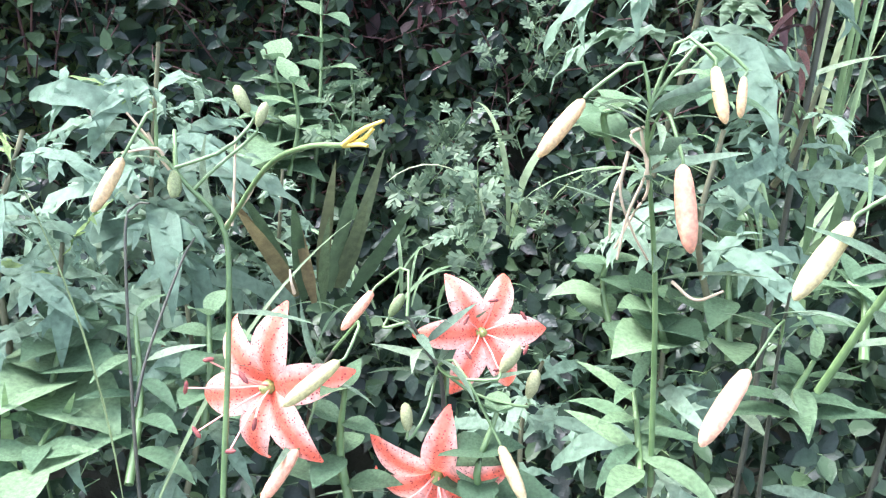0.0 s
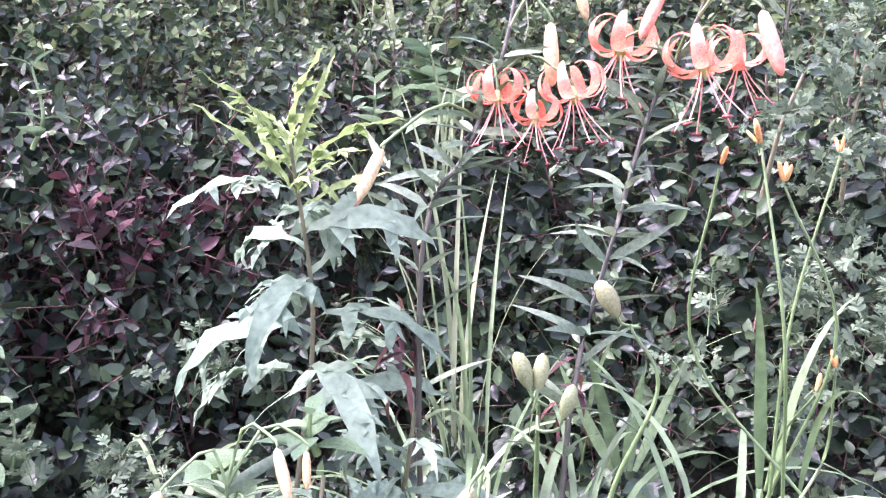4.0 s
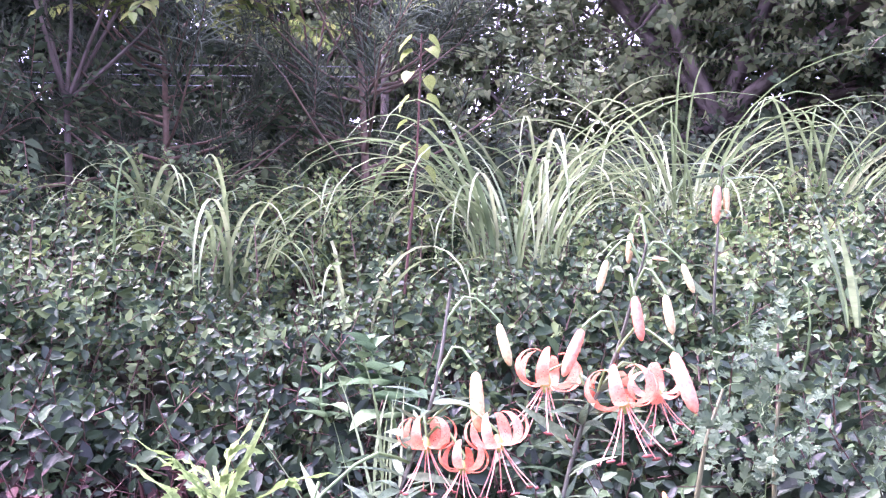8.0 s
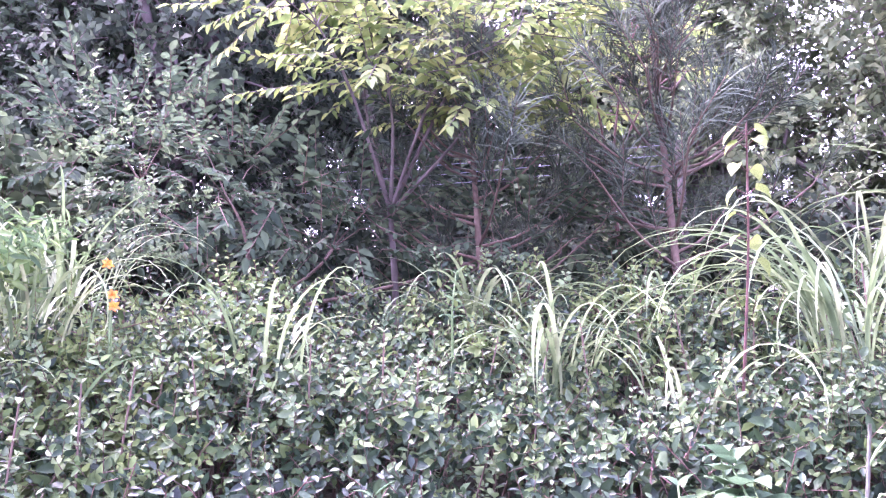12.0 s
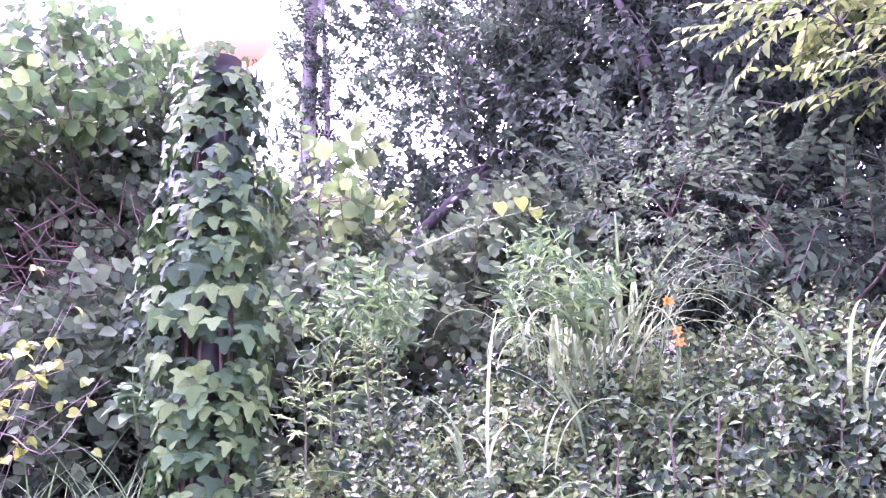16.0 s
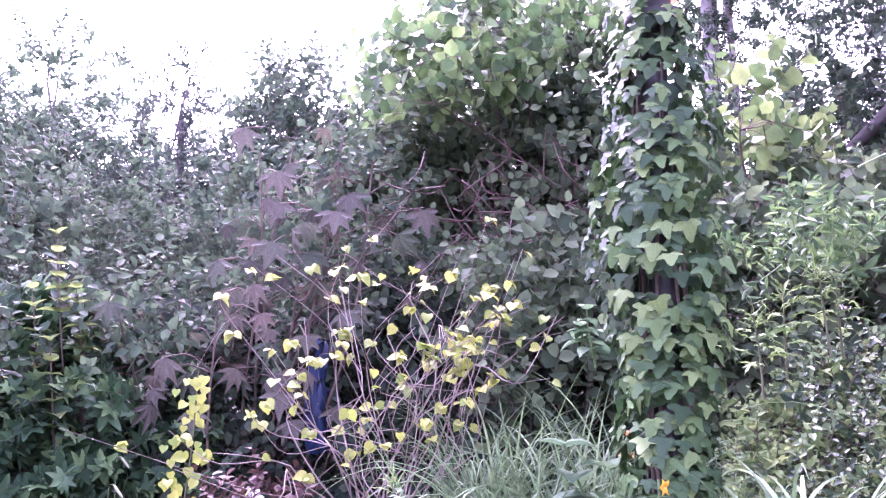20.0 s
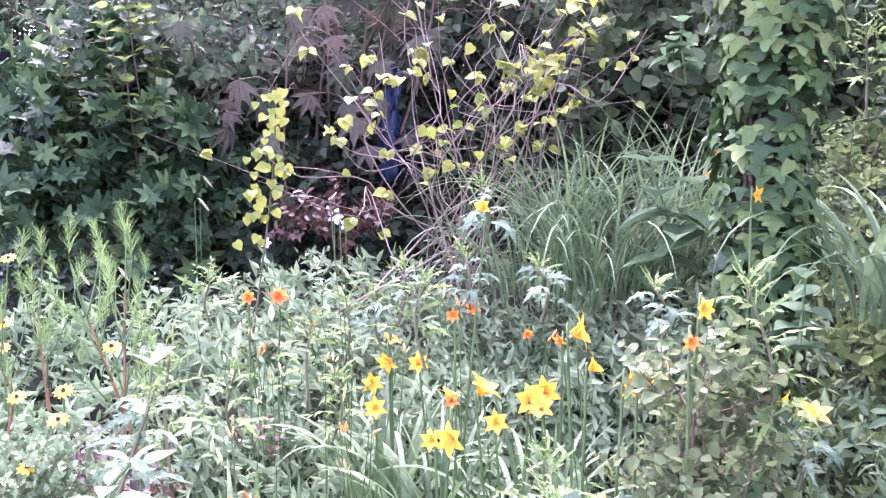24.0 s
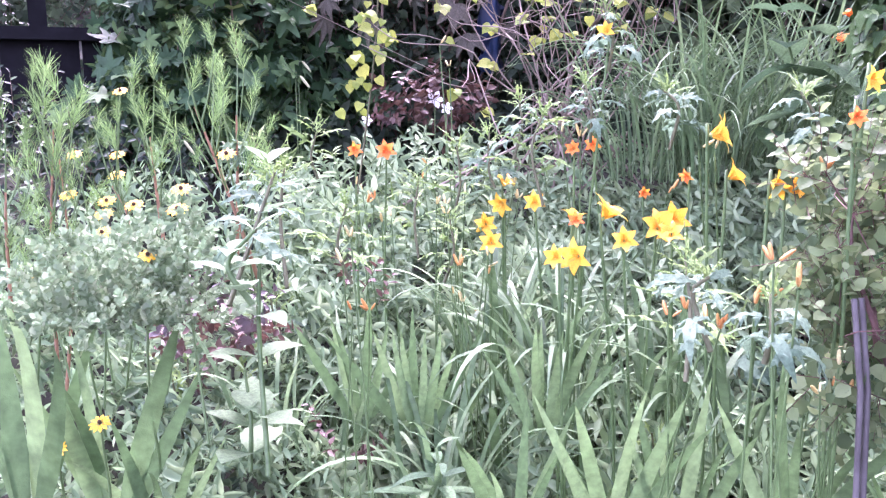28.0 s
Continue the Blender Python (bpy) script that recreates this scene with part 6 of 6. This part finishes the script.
# big soft leaves at the foot of the lamp
for at, top in (((-1.928, 1.371, 1.221), (-1.94, 1.3, 1.403)), ((-1.878, 1.418, 1.196), (-1.865, 1.378, 1.35)), ((-1.906, 1.301, 1.115), (-1.846, 1.312, 1.232))):
    herb(at, top, "heart", 3, 0.145, "large dull green heart-shaped leaves at the lamp's foot", 0.3, rise=-0.15)

# blue plastic sheet in the thicket
sheet_n = 14
gu, gv = np.meshgrid(np.linspace(-0.04, 0.04, 8), np.linspace(0, 0.42, sheet_n), indexing="ij")
sv = np.stack([0.03 * np.sin(gu * 60 + gv * 9), gu, gv], -1) + 0.012 * rng.standard_normal((8, sheet_n, 3))
kk, jj = (q.ravel() for q in np.meshgrid(np.arange(7), np.arange(sheet_n - 1), indexing="ij"))
blue = tagged(new("plastic_sheet", mesh_of("plastic_sheet", [(sv, np.stack([kk * sheet_n + jj, (kk + 1) * sheet_n + jj, (kk + 1) * sheet_n + jj + 1, kk * sheet_n + jj + 1], 1), 0)], [plain_mat("blue_plastic", (0.004, 0.012, 0.04), (0.01, 0.03, 0.09), 0.5, 12)])), "crumpled blue plastic sheet hanging in the thicket", "plastic sheet")
blue.location = (-3.356, 1.275, 1.308)
so = blue.modifiers.new("thick", "SOLIDIFY")
so.thickness = 0.003

# shrub with orange flowers on the bank
clump("bank_weed", "yellowish leafy shrub on the bank", (-0.888, 2.406, 1.98), 120, 0.062, SP_WIDE, [M_KUDZU, M_TWIG], 0.24, 0.42)
clump("bank_weed", "bright green low weeds at the lamp's foot", (-1.552, 1.783, 1.819), 60, 0.13, SP_LONG, [M_MID, M_STEM], 0.2, 0.12)
clump("bank_weed", "leafy weeds with bright shoots on the bank", (-1.14, 2.128, 1.874), 60, 0.13, SP_LONG, [M_MID, M_STEM], 0.2, 0.14)
for at in ((-0.899, 2.312, 1.945), (-0.87, 2.28, 1.857), (-0.867, 2.285, 1.828)):
    a = np.array(at)
    daylily(a - [0.02, -0.03, 0.4], [(a, (0.5, -0.7, 0.3), 0.026)], [], "orange", 0, "orange flower among the shrubs of the bank")

for at, n, h in (((-1.142, 2.331, 1.717), 42, 0.45), ((-1.331, 2.463, 1.814), 24, 0.36), ((-1.102, 2.548, 1.851), 30, 0.45), ((-1.202, 1.87, 1.497), 9, 0.36)):
    tussock(at, n, h, "fresh lime-green grass arching on the mound", 0.14, 0.6, 12, (2, 8))

# young pines behind the hedge
def pine(foot, top, n, size):
    foot, top = np.array(foot, float), np.array(top, float)
    plant = thing("young_pine", foot, "young pine with soft grey-green needles behind the hedge", "pine")
    thin_stem("trunk", plant, [foot, (foot + top) / 2, top], 0.018, 0.008, M_TWIG, foot, 10)
    tips, pieces = [], []
    for k in range(n):
        u = rng.uniform(0.25, 1.0)
        p = (top - foot) * u
        a = rng.uniform(0, 6.28)
        tip = p + np.array([math.cos(a), math.sin(a), 0.55]) * 0.55 * (1.15 - u)
        pieces.append((*tube(smooth_line([p, (p + tip) / 2 - UP * 0.04, tip], 6), 0.007, 0.003, 5), 0))
        tips += [tip, (p + 2 * tip) / 3, (2 * p + tip) / 3 + rng.normal(0, 0.03, 3)]
    part("branchwork", mesh_of("branchwork", pieces, [M_TWIG]), plant, kind="stuff")
    tips = np.array(tips)
    part("needle_foliage", mesh_of("needle_foliage", foliage(SP_PINE, tips, unit(tips * [1, 1, 0.01]) * 0.5, size, 0.8, 0.25), [M_PINE, M_TWIG]), plant, kind="stuff")
    return plant


pine((0.17, 3.35, 1.6), (0.1, 3.25, 2.85), 26, 0.24)
pine((0.87, 3.15, 1.7), (0.76, 3.0, 3.0), 28, 0.24)

# bare twig tangle beside the thicket
tangle = thing("twig_tangle", (-3.386, 2.169, 2.333), "tangle of bare reddish twigs in the thicket", "twigs")
for k in range(70):
    a = rng.normal(0, 0.22, 3) * [1, 1, 0.8]
    b = a + rng.normal(0, 0.2, 3)
    part("twig", mesh_of("twig", [(*tube(smooth_line([a, (a + b) / 2 + rng.normal(0, 0.07, 3), b], 7), 0.0035, 0.0015, 4), 0)], [M_REDTWIG]), tangle)
# pale shoots above the lobed-leaf shrub
for top in ((-3.611, 0.135, 1.806), (-3.636, 0.277, 1.909), (-3.494, 0.328, 1.716), (-3.647, 0.352, 2.115), (-3.663, 0.43, 1.921)):
    tp = np.array(top)
    herb(tp - [0.02, -0.05, 0.5], tp, "yellow", 7, 0.085, "upright shoot with fresh yellow-green leaves", 0.45, M_TWIG, "shoot")

# small upright shoots on top of the hedge
for k in range(22):
    x, y = polar(1.95 + 0.7 * ((k * 0.618) % 1), -42 + 74 * ((k * 0.382 + 0.1) % 1))
    z = on_ground(x, y) + 0.42
    herb((x, y, z - 0.25), (x + rng.normal(0, 0.02), y + rng.normal(0, 0.02), z + rng.uniform(0.1, 0.24)), "shoot", 9, 0.045, "upright hedge shoot with small pale leaves", 0.4, M_TWIG, "hedge_shoot")
# fresh weeds on the mound beside the lamp
for foot, top in (((-1.605, 1.967, 1.818), (-1.599, 1.955, 1.927)), ((-1.661, 1.808, 1.766), (-1.654, 1.804, 1.841)), ((-1.649, 1.695, 1.716), (-1.656, 1.683, 1.774)), ((-1.162, 2.222, 1.916), (-1.136, 2.208, 2.053)), ((-1.528, 1.8, 1.818), (-1.535, 1.787, 1.877))):
    wild_lettuce(np.array(foot) - [0, 0, 0.2], np.array(top) - [0, 0, 0.05], 12, 0.12, 8, "fresh yellow-green weed on the mound by the lamp", fresh=True)

# ---- flower bed with daylilies ----
TO_CAM = np.array([0.85, -0.4, 0.3])
def yflower(at, size=0.075, way=None, buds=(), colour="yellow", n=3):
    a = np.array(at, float) + [0, 0, 0.014]
    w = TO_CAM + rng.normal(0, 0.72, 3) if way is None else np.array(way)
    foot = a + np.array([-0.04, 0.03, 0]) + rng.normal(0, 0.02, 3)
    foot[2] = min(a[2] - 0.25, on_ground(foot[0], foot[1]) + 0.05)
    daylily(foot, [(a, w, size * 0.76)], buds, colour, n)


for at, s in (((-1.514, 0.576, 1.028), 0.061), ((-1.488, 0.654, 1.002), 0.054), ((-1.5, 0.691, 1.009), 0.054), ((-1.472, 0.666, 0.991), 0.044), ((-1.435, 0.553, 0.995), 0.039),
    ((-1.46, 0.485, 0.971), 0.05), ((-1.472, 0.458, 0.97), 0.037), ((-1.836, 0.55, 1.004), 0.045), ((-1.758, 0.579, 1.015), 0.04), ((-1.325, 0.628, 1.156), 0.055),
    ((-1.333, 0.664, 1.097), 0.044), ((-1.244, 0.689, 1.086), 0.048), ((-1.256, 0.668, 1.09), 0.041), ((-1.138, 0.853, 1.066), 0.04), ((-1.13, 0.908, 1.042), 0.051),
    ((-1.711, 0.468, 0.955), 0.041), ((-1.812, 0.506, 0.971), 0.04), ((-1.112, 0.663, 1.224), 0.029), ((-1.498, 1.179, 1.338), 0.034), ((-1.676, 0.669, 1.315), 0.036),
    ((-1.838, 0.559, 1.046), 0.042), ((-1.519, 0.516, 1.022), 0.042)):
    yflower(at, s)
for at, s in (((-2.179, 0.44, 1.088), 0.045), ((-2.18, 0.37, 1.092), 0.034), ((-1.732, 0.684, 1.119), 0.032), ((-1.694, 0.619, 1.114), 0.029), ((-1.617, 0.807, 1.066), 0.027),
    ((-1.956, 0.962, 0.996), 0.029), ((-2.061, 1.622, 1.345), 0.048), ((-1.113, 0.644, 1.182), 0.024), ((-1.499, 0.508, 1.019), 0.027), ((-2.035, 1.617, 1.406), 0.047)):
    yflower(at, s, colour="orange", n=1)
# bud heads
for at, col in (((-1.861, 0.486, 1.037), 'yellow'), ((-1.681, 0.448, 0.948), 'yellow'), ((-1.877, 0.452, 1.015), 'yellow'), ((-1.828, 0.572, 1.047), 'yellow'), ((-2.088, 0.356, 1.025), 'yellow'),
    ((-1.703, 0.404, 0.93), 'orange'), ((-1.216, 0.469, 0.949), 'orange'), ((-1.139, 0.464, 0.963), 'orange'), ((-0.986, 0.41, 1.063), 'orange'), ((-1.083, 0.632, 0.865), 'orange'),
    ((-1.075, 0.603, 0.91), 'yellow'), ((-1.478, 0.132, 0.996), 'yellow'), ((-1.94, 0.366, 0.988), 'yellow'), ((-2.029, 0.527, 1.276), 'yellow'), ((-1.723, 0.612, 1.153), 'yellow'),
    ((-1.358, 0.647, 1.142), 'yellow'), ((-1.809, 0.913, 1.021), 'orange'), ((-1.639, 0.366, 0.898), 'yellow'), ((-1.524, 0.183, 0.915), 'orange'), ((-1.037, 0.452, 1.013), 'orange'),
    ((-2.076, 0.485, 1.044), 'orange'), ((-2.06, 0.372, 1.009), 'orange'), ((-1.207, 0.7, 1.123), 'orange')):
    a = np.array(at)
    daylily((a[0] + rng.normal(0, 0.05) - 0.06, a[1] + rng.normal(0, 0.06) + 0.05, min(a[2] - 0.3, on_ground(a[0], a[1]) + 0.03)), [], [a, a + rng.normal(0, 0.02, 3)], col, 5, "daylily with upright scapes of closed buds", 0.4, 0.55)

# iris and strap leaves in front
for at, n, s, turn in (((-1.581, -0.282, 0.656), 6, 0.34, -20), ((-1.575, -0.177, 0.637), 6, 0.34, -25), ((-1.703, 0.326, 0.652), 9, 0.22, -20), ((-1.787, 0.251, 0.654), 6, 0.2, -20), ((-1.268, 0.431, 0.635), 6, 0.25, -20), ((-1.372, 0.342, 0.61), 6, 0.2, -20), ((-1.254, 0.532, 0.62), 6, 0.22, -20), ((-1.169, 0.639, 0.64), 5, 0.26, -20), ((-1.53, 0.475, 0.691), 7, 0.2, -20), ((-1.561, -0.112, 0.614), 5, 0.2, -20)):
    iris(at, n, s, turn, "fan of grey-green sword-shaped iris leaves")
for at, n, h in (((-1.597, 0.324, 0.553), 27, 0.27), ((-1.65, 0.588, 0.694), 32, 0.30), ((-1.822, 0.218, 0.582), 20, 0.23), ((-1.527, 0.681, 0.7), 27, 0.28), ((-1.399, 0.75, 0.696), 20, 0.28), ((-1.853, 0.554, 0.703), 28, 0.28), ((-1.914, 0.114, 0.608), 16, 0.22)):
    tussock(at, n, h, "green strap-like daylily leaves arching in the bed", 0.08, 0.8, 28, (1, 5), "strap leaf clumps", of=ME_DARKBLADE)

# wild lettuces in the bed
for foot, top, n, s in (((-1.112, 0.749, 0.967), (-1.184, 0.813, 1.258), 22, 0.127), ((-1.586, 0.079, 0.947), (-1.665, 0.099, 1.118), 14, 0.109), ((-2.021, 0.454, 0.881), (-2.096, 0.484, 1.048), 12, 0.131), ((-1.695, 0.561, 1.03), (-1.75, 0.589, 1.188), 12, 0.12), ((-1.686, 0.649, 1.139), (-1.703, 0.645, 1.242), 10, 0.103),
    ((-1.682, 0.679, 1.262), (-1.693, 0.672, 1.374), 10, 0.099), ((-1.566, 0.728, 1.131), (-1.585, 0.725, 1.229), 10, 0.097), ((-1.761, 0.535, 1.104), (-1.8, 0.566, 1.215), 10, 0.098), ((-1.946, 0.5, 0.987), (-1.968, 0.516, 1.124), 10, 0.113), ((-1.32, 0.774, 1.123), (-1.338, 0.779, 1.226), 10, 0.1),
    ((-1.839, 0.538, 1.048), (-1.86, 0.535, 1.156), 10, 0.103), ((-1.832, 0.252, 0.889), (-1.87, 0.256, 1.029), 11, 0.118), ((-1.822, 0.426, 0.879), (-1.848, 0.449, 0.993), 10, 0.121), ((-1.19, 0.479, 0.875), (-1.256, 0.522, 1.015), 10, 0.114), ((-1.006, 0.426, 0.958), (-1.019, 0.441, 1.024), 8, 0.098),
    ((-1.1, 0.846, 0.962), (-1.128, 0.859, 1.05), 9, 0.099), ((-1.08, 0.421, 0.95), (-1.107, 0.437, 1.026), 9, 0.099), ((-1.818, 0.076, 1.05), (-1.826, 0.091, 1.144), 9, 0.103), ((-2.202, 0.292, 1.044), (-2.21, 0.297, 1.152), 9, 0.12), ((-1.352, -0.041, 0.985), (-1.447, 0.038, 1.129), 12, 0.099)):
    wild_lettuce(foot, top, int(n * 0.85), s * 0.84, 9, fresh=s > 0.108)

for k in range(16):
    x, y = polar(1.75 + 1.35 * ((k * 0.618) % 1), 58 + 34 * ((k * 0.382 + 0.2) % 1))
    z = on_ground(x, y)
    wild_lettuce((x, y, z), (x + rng.normal(0, 0.03), y + rng.normal(0, 0.03), z + rng.uniform(0.3, 0.42)), 11, 0.15, 5)
# leafy herbs in the bed
for foot, top, shape, k, s in (((-1.431, 0.012, 0.736), (-1.566, 0.055, 1.13), 'pale', 6, 0.092), ((-1.491, -0.001, 0.719), (-1.541, 0.006, 0.847), 'pale', 4, 0.093), ((-1.315, -0.021, 0.993), (-1.341, -0.011, 1.072), 'pale', 4, 0.064), ((-1.474, 0.256, 0.628), (-1.503, 0.277, 0.702), 'lance', 5, 0.096), ((-1.235, 0.995, 1.092), (-1.244, 1.016, 1.234), 'heart', 5, 0.067)):
    herb(foot, top, shape, k, s, "pale green herb with smooth oval leaves in the bed", 0.2)
# bushy climber on the stake, close by
M_CLIMB = leaf_mat("climber_leaf", [(0.07, 0.13, 0.04), (0.12, 0.19, 0.06), (0.19, 0.26, 0.09)], 0.5, 0.4, gloss=0.15)
tree("climber", "bushy yellow-green climber smothering a stake", (-1.048, 0.656, 0.686), (-1.093, 0.678, 0.945), [(-1.164, 0.706, 1.093, 0.104, 0.09, 0.11), (-1.093, 0.678, 0.908, 0.11, 0.09, 0.104), (-1.196, 0.767, 0.982, 0.104, 0.104, 0.09)], 210, 0.063, SP_HEART, [M_CLIMB, M_REDTWIG], 0.008, cat="climber", inner=0.2)
stake = thing("garden_stake", (-1.015, 0.593, 0.79), "grey weathered garden stake standing in the bed", "stake")
M_STAKE = plain_mat("weathered_stake", (0.05, 0.045, 0.045), (0.11, 0.1, 0.1), 0.7, 40)
sh = np.array((-1.08, 0.625, 0.989)) - np.array(stake.location)
for k, w in enumerate((0.0, 0.011)):
    part("bar", mesh_of("bar", [(*tube([np.array([0, w, -0.3]), sh * 0.5 + [0, w, 0], sh + [0, w, 0]], 0.0036, 0.0036, 8), 0)], [M_STAKE]), stake)

# feathery plants
for foot, top, n, s in (((-1.916, -0.237, 0.677), (-1.989, -0.214, 1.116), 16, 0.06), ((-1.928, -0.241, 0.678), (-2.012, -0.22, 1.165), 16, 0.065), ((-1.67, 0.058, 0.934), (-1.716, -0.021, 1.206), 12, 0.051), ((-1.807, 0.047, 0.955), (-1.844, 0.062, 1.19), 10, 0.053), ((-1.937, -0.057, 0.974), (-1.975, -0.066, 1.151), 9, 0.053),
    ((-1.892, -0.125, 0.951), (-1.92, -0.135, 1.074), 9, 0.045), ((-1.916, -0.303, 0.873), (-1.953, -0.297, 1.083), 9, 0.057)):
    feathery(foot, top, n, s, 0.07)
# yellow daisies
for at in ((-1.566, -0.24, 0.762), (-1.518, -0.185, 0.807), (-1.921, -0.204, 1.062), (-1.772, -0.156, 1.046), (-2.093, -0.104, 1.231),
    (-2.054, -0.118, 1.117), (-2.066, -0.19, 1.119), (-1.614, -0.058, 1.095), (-1.649, -0.242, 0.98), (-1.684, 0.017, 1.137),
    (-1.972, -0.125, 1.088), (-1.839, -0.148, 1.058), (-1.734, -0.114, 1.062), (-1.693, -0.162, 1.029), (-1.54, -0.112, 1.018),
    (-1.541, -0.072, 1.076)):
    daisy(at, size=0.013)
# pale sedum heads
SEDUM = sprig(plain_leaf(0.9, 0.1, 0.1), 12, 0.6, 0.34, up=0.8, taper=0.0)
M_SEDUM = leaf_mat("sedum_head", [(0.12, 0.21, 0.09), (0.18, 0.28, 0.13), (0.26, 0.35, 0.19)], 0.75, 0.25, gloss=0.05)
for at in ((-1.55, -0.154, 0.987), (-1.52, -0.101, 0.957), (-1.528, -0.185, 0.947), (-1.534, -0.111, 1.012), (-1.524, -0.162, 0.964),
    (-1.511, -0.111, 0.937), (-1.496, -0.152, 0.929)):
    clump("sedum", "pale grey-green sedum with flat whitish heads", at, 60, 0.029, SEDUM, [M_SEDUM, M_STEM], 0.12, 0.03)
# dark red and purple foliage plants
M_REDLEAF = leaf_mat("dark_red_leaf", [(0.06, 0.025, 0.018), (0.1, 0.045, 0.03), (0.14, 0.08, 0.05)], 0.5, 0.3)
M_PERILLA = leaf_mat("purple_perilla_leaf", [(0.05, 0.035, 0.038), (0.085, 0.06, 0.063)], 0.45, 0.25)
for at, m, n, s in (((-2.126, 0.014, 0.716), M_REDLEAF, 16, 0.08), ((-2.062, 0.07, 0.703), M_REDLEAF, 12, 0.07), ((-1.579, -0.015, 0.875), M_PERILLA, 4, 0.065), ((-2.025, 0.055, 0.749), M_PERILLA, 6, 0.1), ((-3.091, 0.938, 1.128), M_REDLEAF, 40, 0.11), ((-1.674, 0.194, 0.614), M_REDLEAF, 4, 0.06), ((-1.934, 0.278, 0.793), M_REDLEAF, 4, 0.07)):
    clump("red_leaved_plant", "dark red and purple leaved foliage plant", at, n, s, SP_WIDE, [m, M_REDTWIG], 0.08 if n < 30 else 0.2, 0.07)
# foxtail grasses
M_TAIL = plain_mat("foxtail", (0.2, 0.22, 0.12), (0.34, 0.34, 0.2), 0.9, 120)
for at in ((-3.271, 0.519, 1.323), (-2.945, 0.43, 1.268), (-2.784, 0.073, 1.095), (-2.871, 0.186, 1.086)):
    a = np.array(at)
    ft = thing("foxtail_grass", a - [0, 0, 0.45], "thin foxtail grass with a pale nodding head", "grass", "foxtail grasses")
    o = np.array(ft.location)
    thin_stem("stalk", ft, [o, a - UP * 0.1, a, a + [0.015, 0.01, 0.01]], 0.0015, 0.001, M_STEM, o, 10)
    part("head", mesh_of("head", [(*turned([(0, 0.03), (0.2, 0.08), (0.8, 0.07), (1, 0.02)], 8, 0.15, 5), 0)], [M_TAIL]), ft, m=frame_of(a - o + [0.015, 0.01, 0.01], (0.4, 0.3, -0.5), (1, 0, 0), 0.05))
# dark rail fence far behind
M_RAIL = plain_mat("dark_rail_wood", (0.003, 0.003, 0.004), (0.008, 0.008, 0.01), 0.8, 20)
def beam(x0, y0, z0, x1, y1, z1):
    v = [(a, b, c) for a in (x0, x1) for b in (y0, y1) for c in (z0, z1)]
    return np.array(v), np.array([(0, 1, 3, 2), (4, 6, 7, 5), (0, 4, 5, 1), (2, 3, 7, 6), (0, 2, 6, 4), (1, 5, 7, 3)])
M_RAIL.node_tree.nodes["Principled BSDF"].inputs["Specular IOR Level"].default_value = 0.12
fence = thing("rail_fence", (-4.35, -0.237, 1.477), "dark wooden board fence with a top rail behind the shrubs", "fence")
fence.rotation_euler[2] = 1.581
drop = fence.location[2] - on_ground(fence.location[0], fence.location[1]) + 0.05
part("rail", mesh_of("rail", [(*beam(-1.3, -0.03, -0.03, 0.9, 0.03, 0.02), 0)], [M_RAIL], False), fence)
for k in range(14):
    part("board", mesh_of("board", [(*beam(-1.28 + 0.155 * k, 0.032, -drop, -1.135 + 0.155 * k, 0.05, -0.02), 0)], [M_RAIL], False), fence)
for x in (-1.2, -0.45, -0.08, 0.3):
    part("post", mesh_of("post", [(*beam(x, 0.052, -drop, x + 0.07, 0.11, 0.4), 0)], [M_RAIL], False), fence)
part("rail", mesh_of("rail", [(*beam(-1.3, 0.0, 0.26, 0.9, 0.05, 0.33), 0)], [M_RAIL], False), fence)
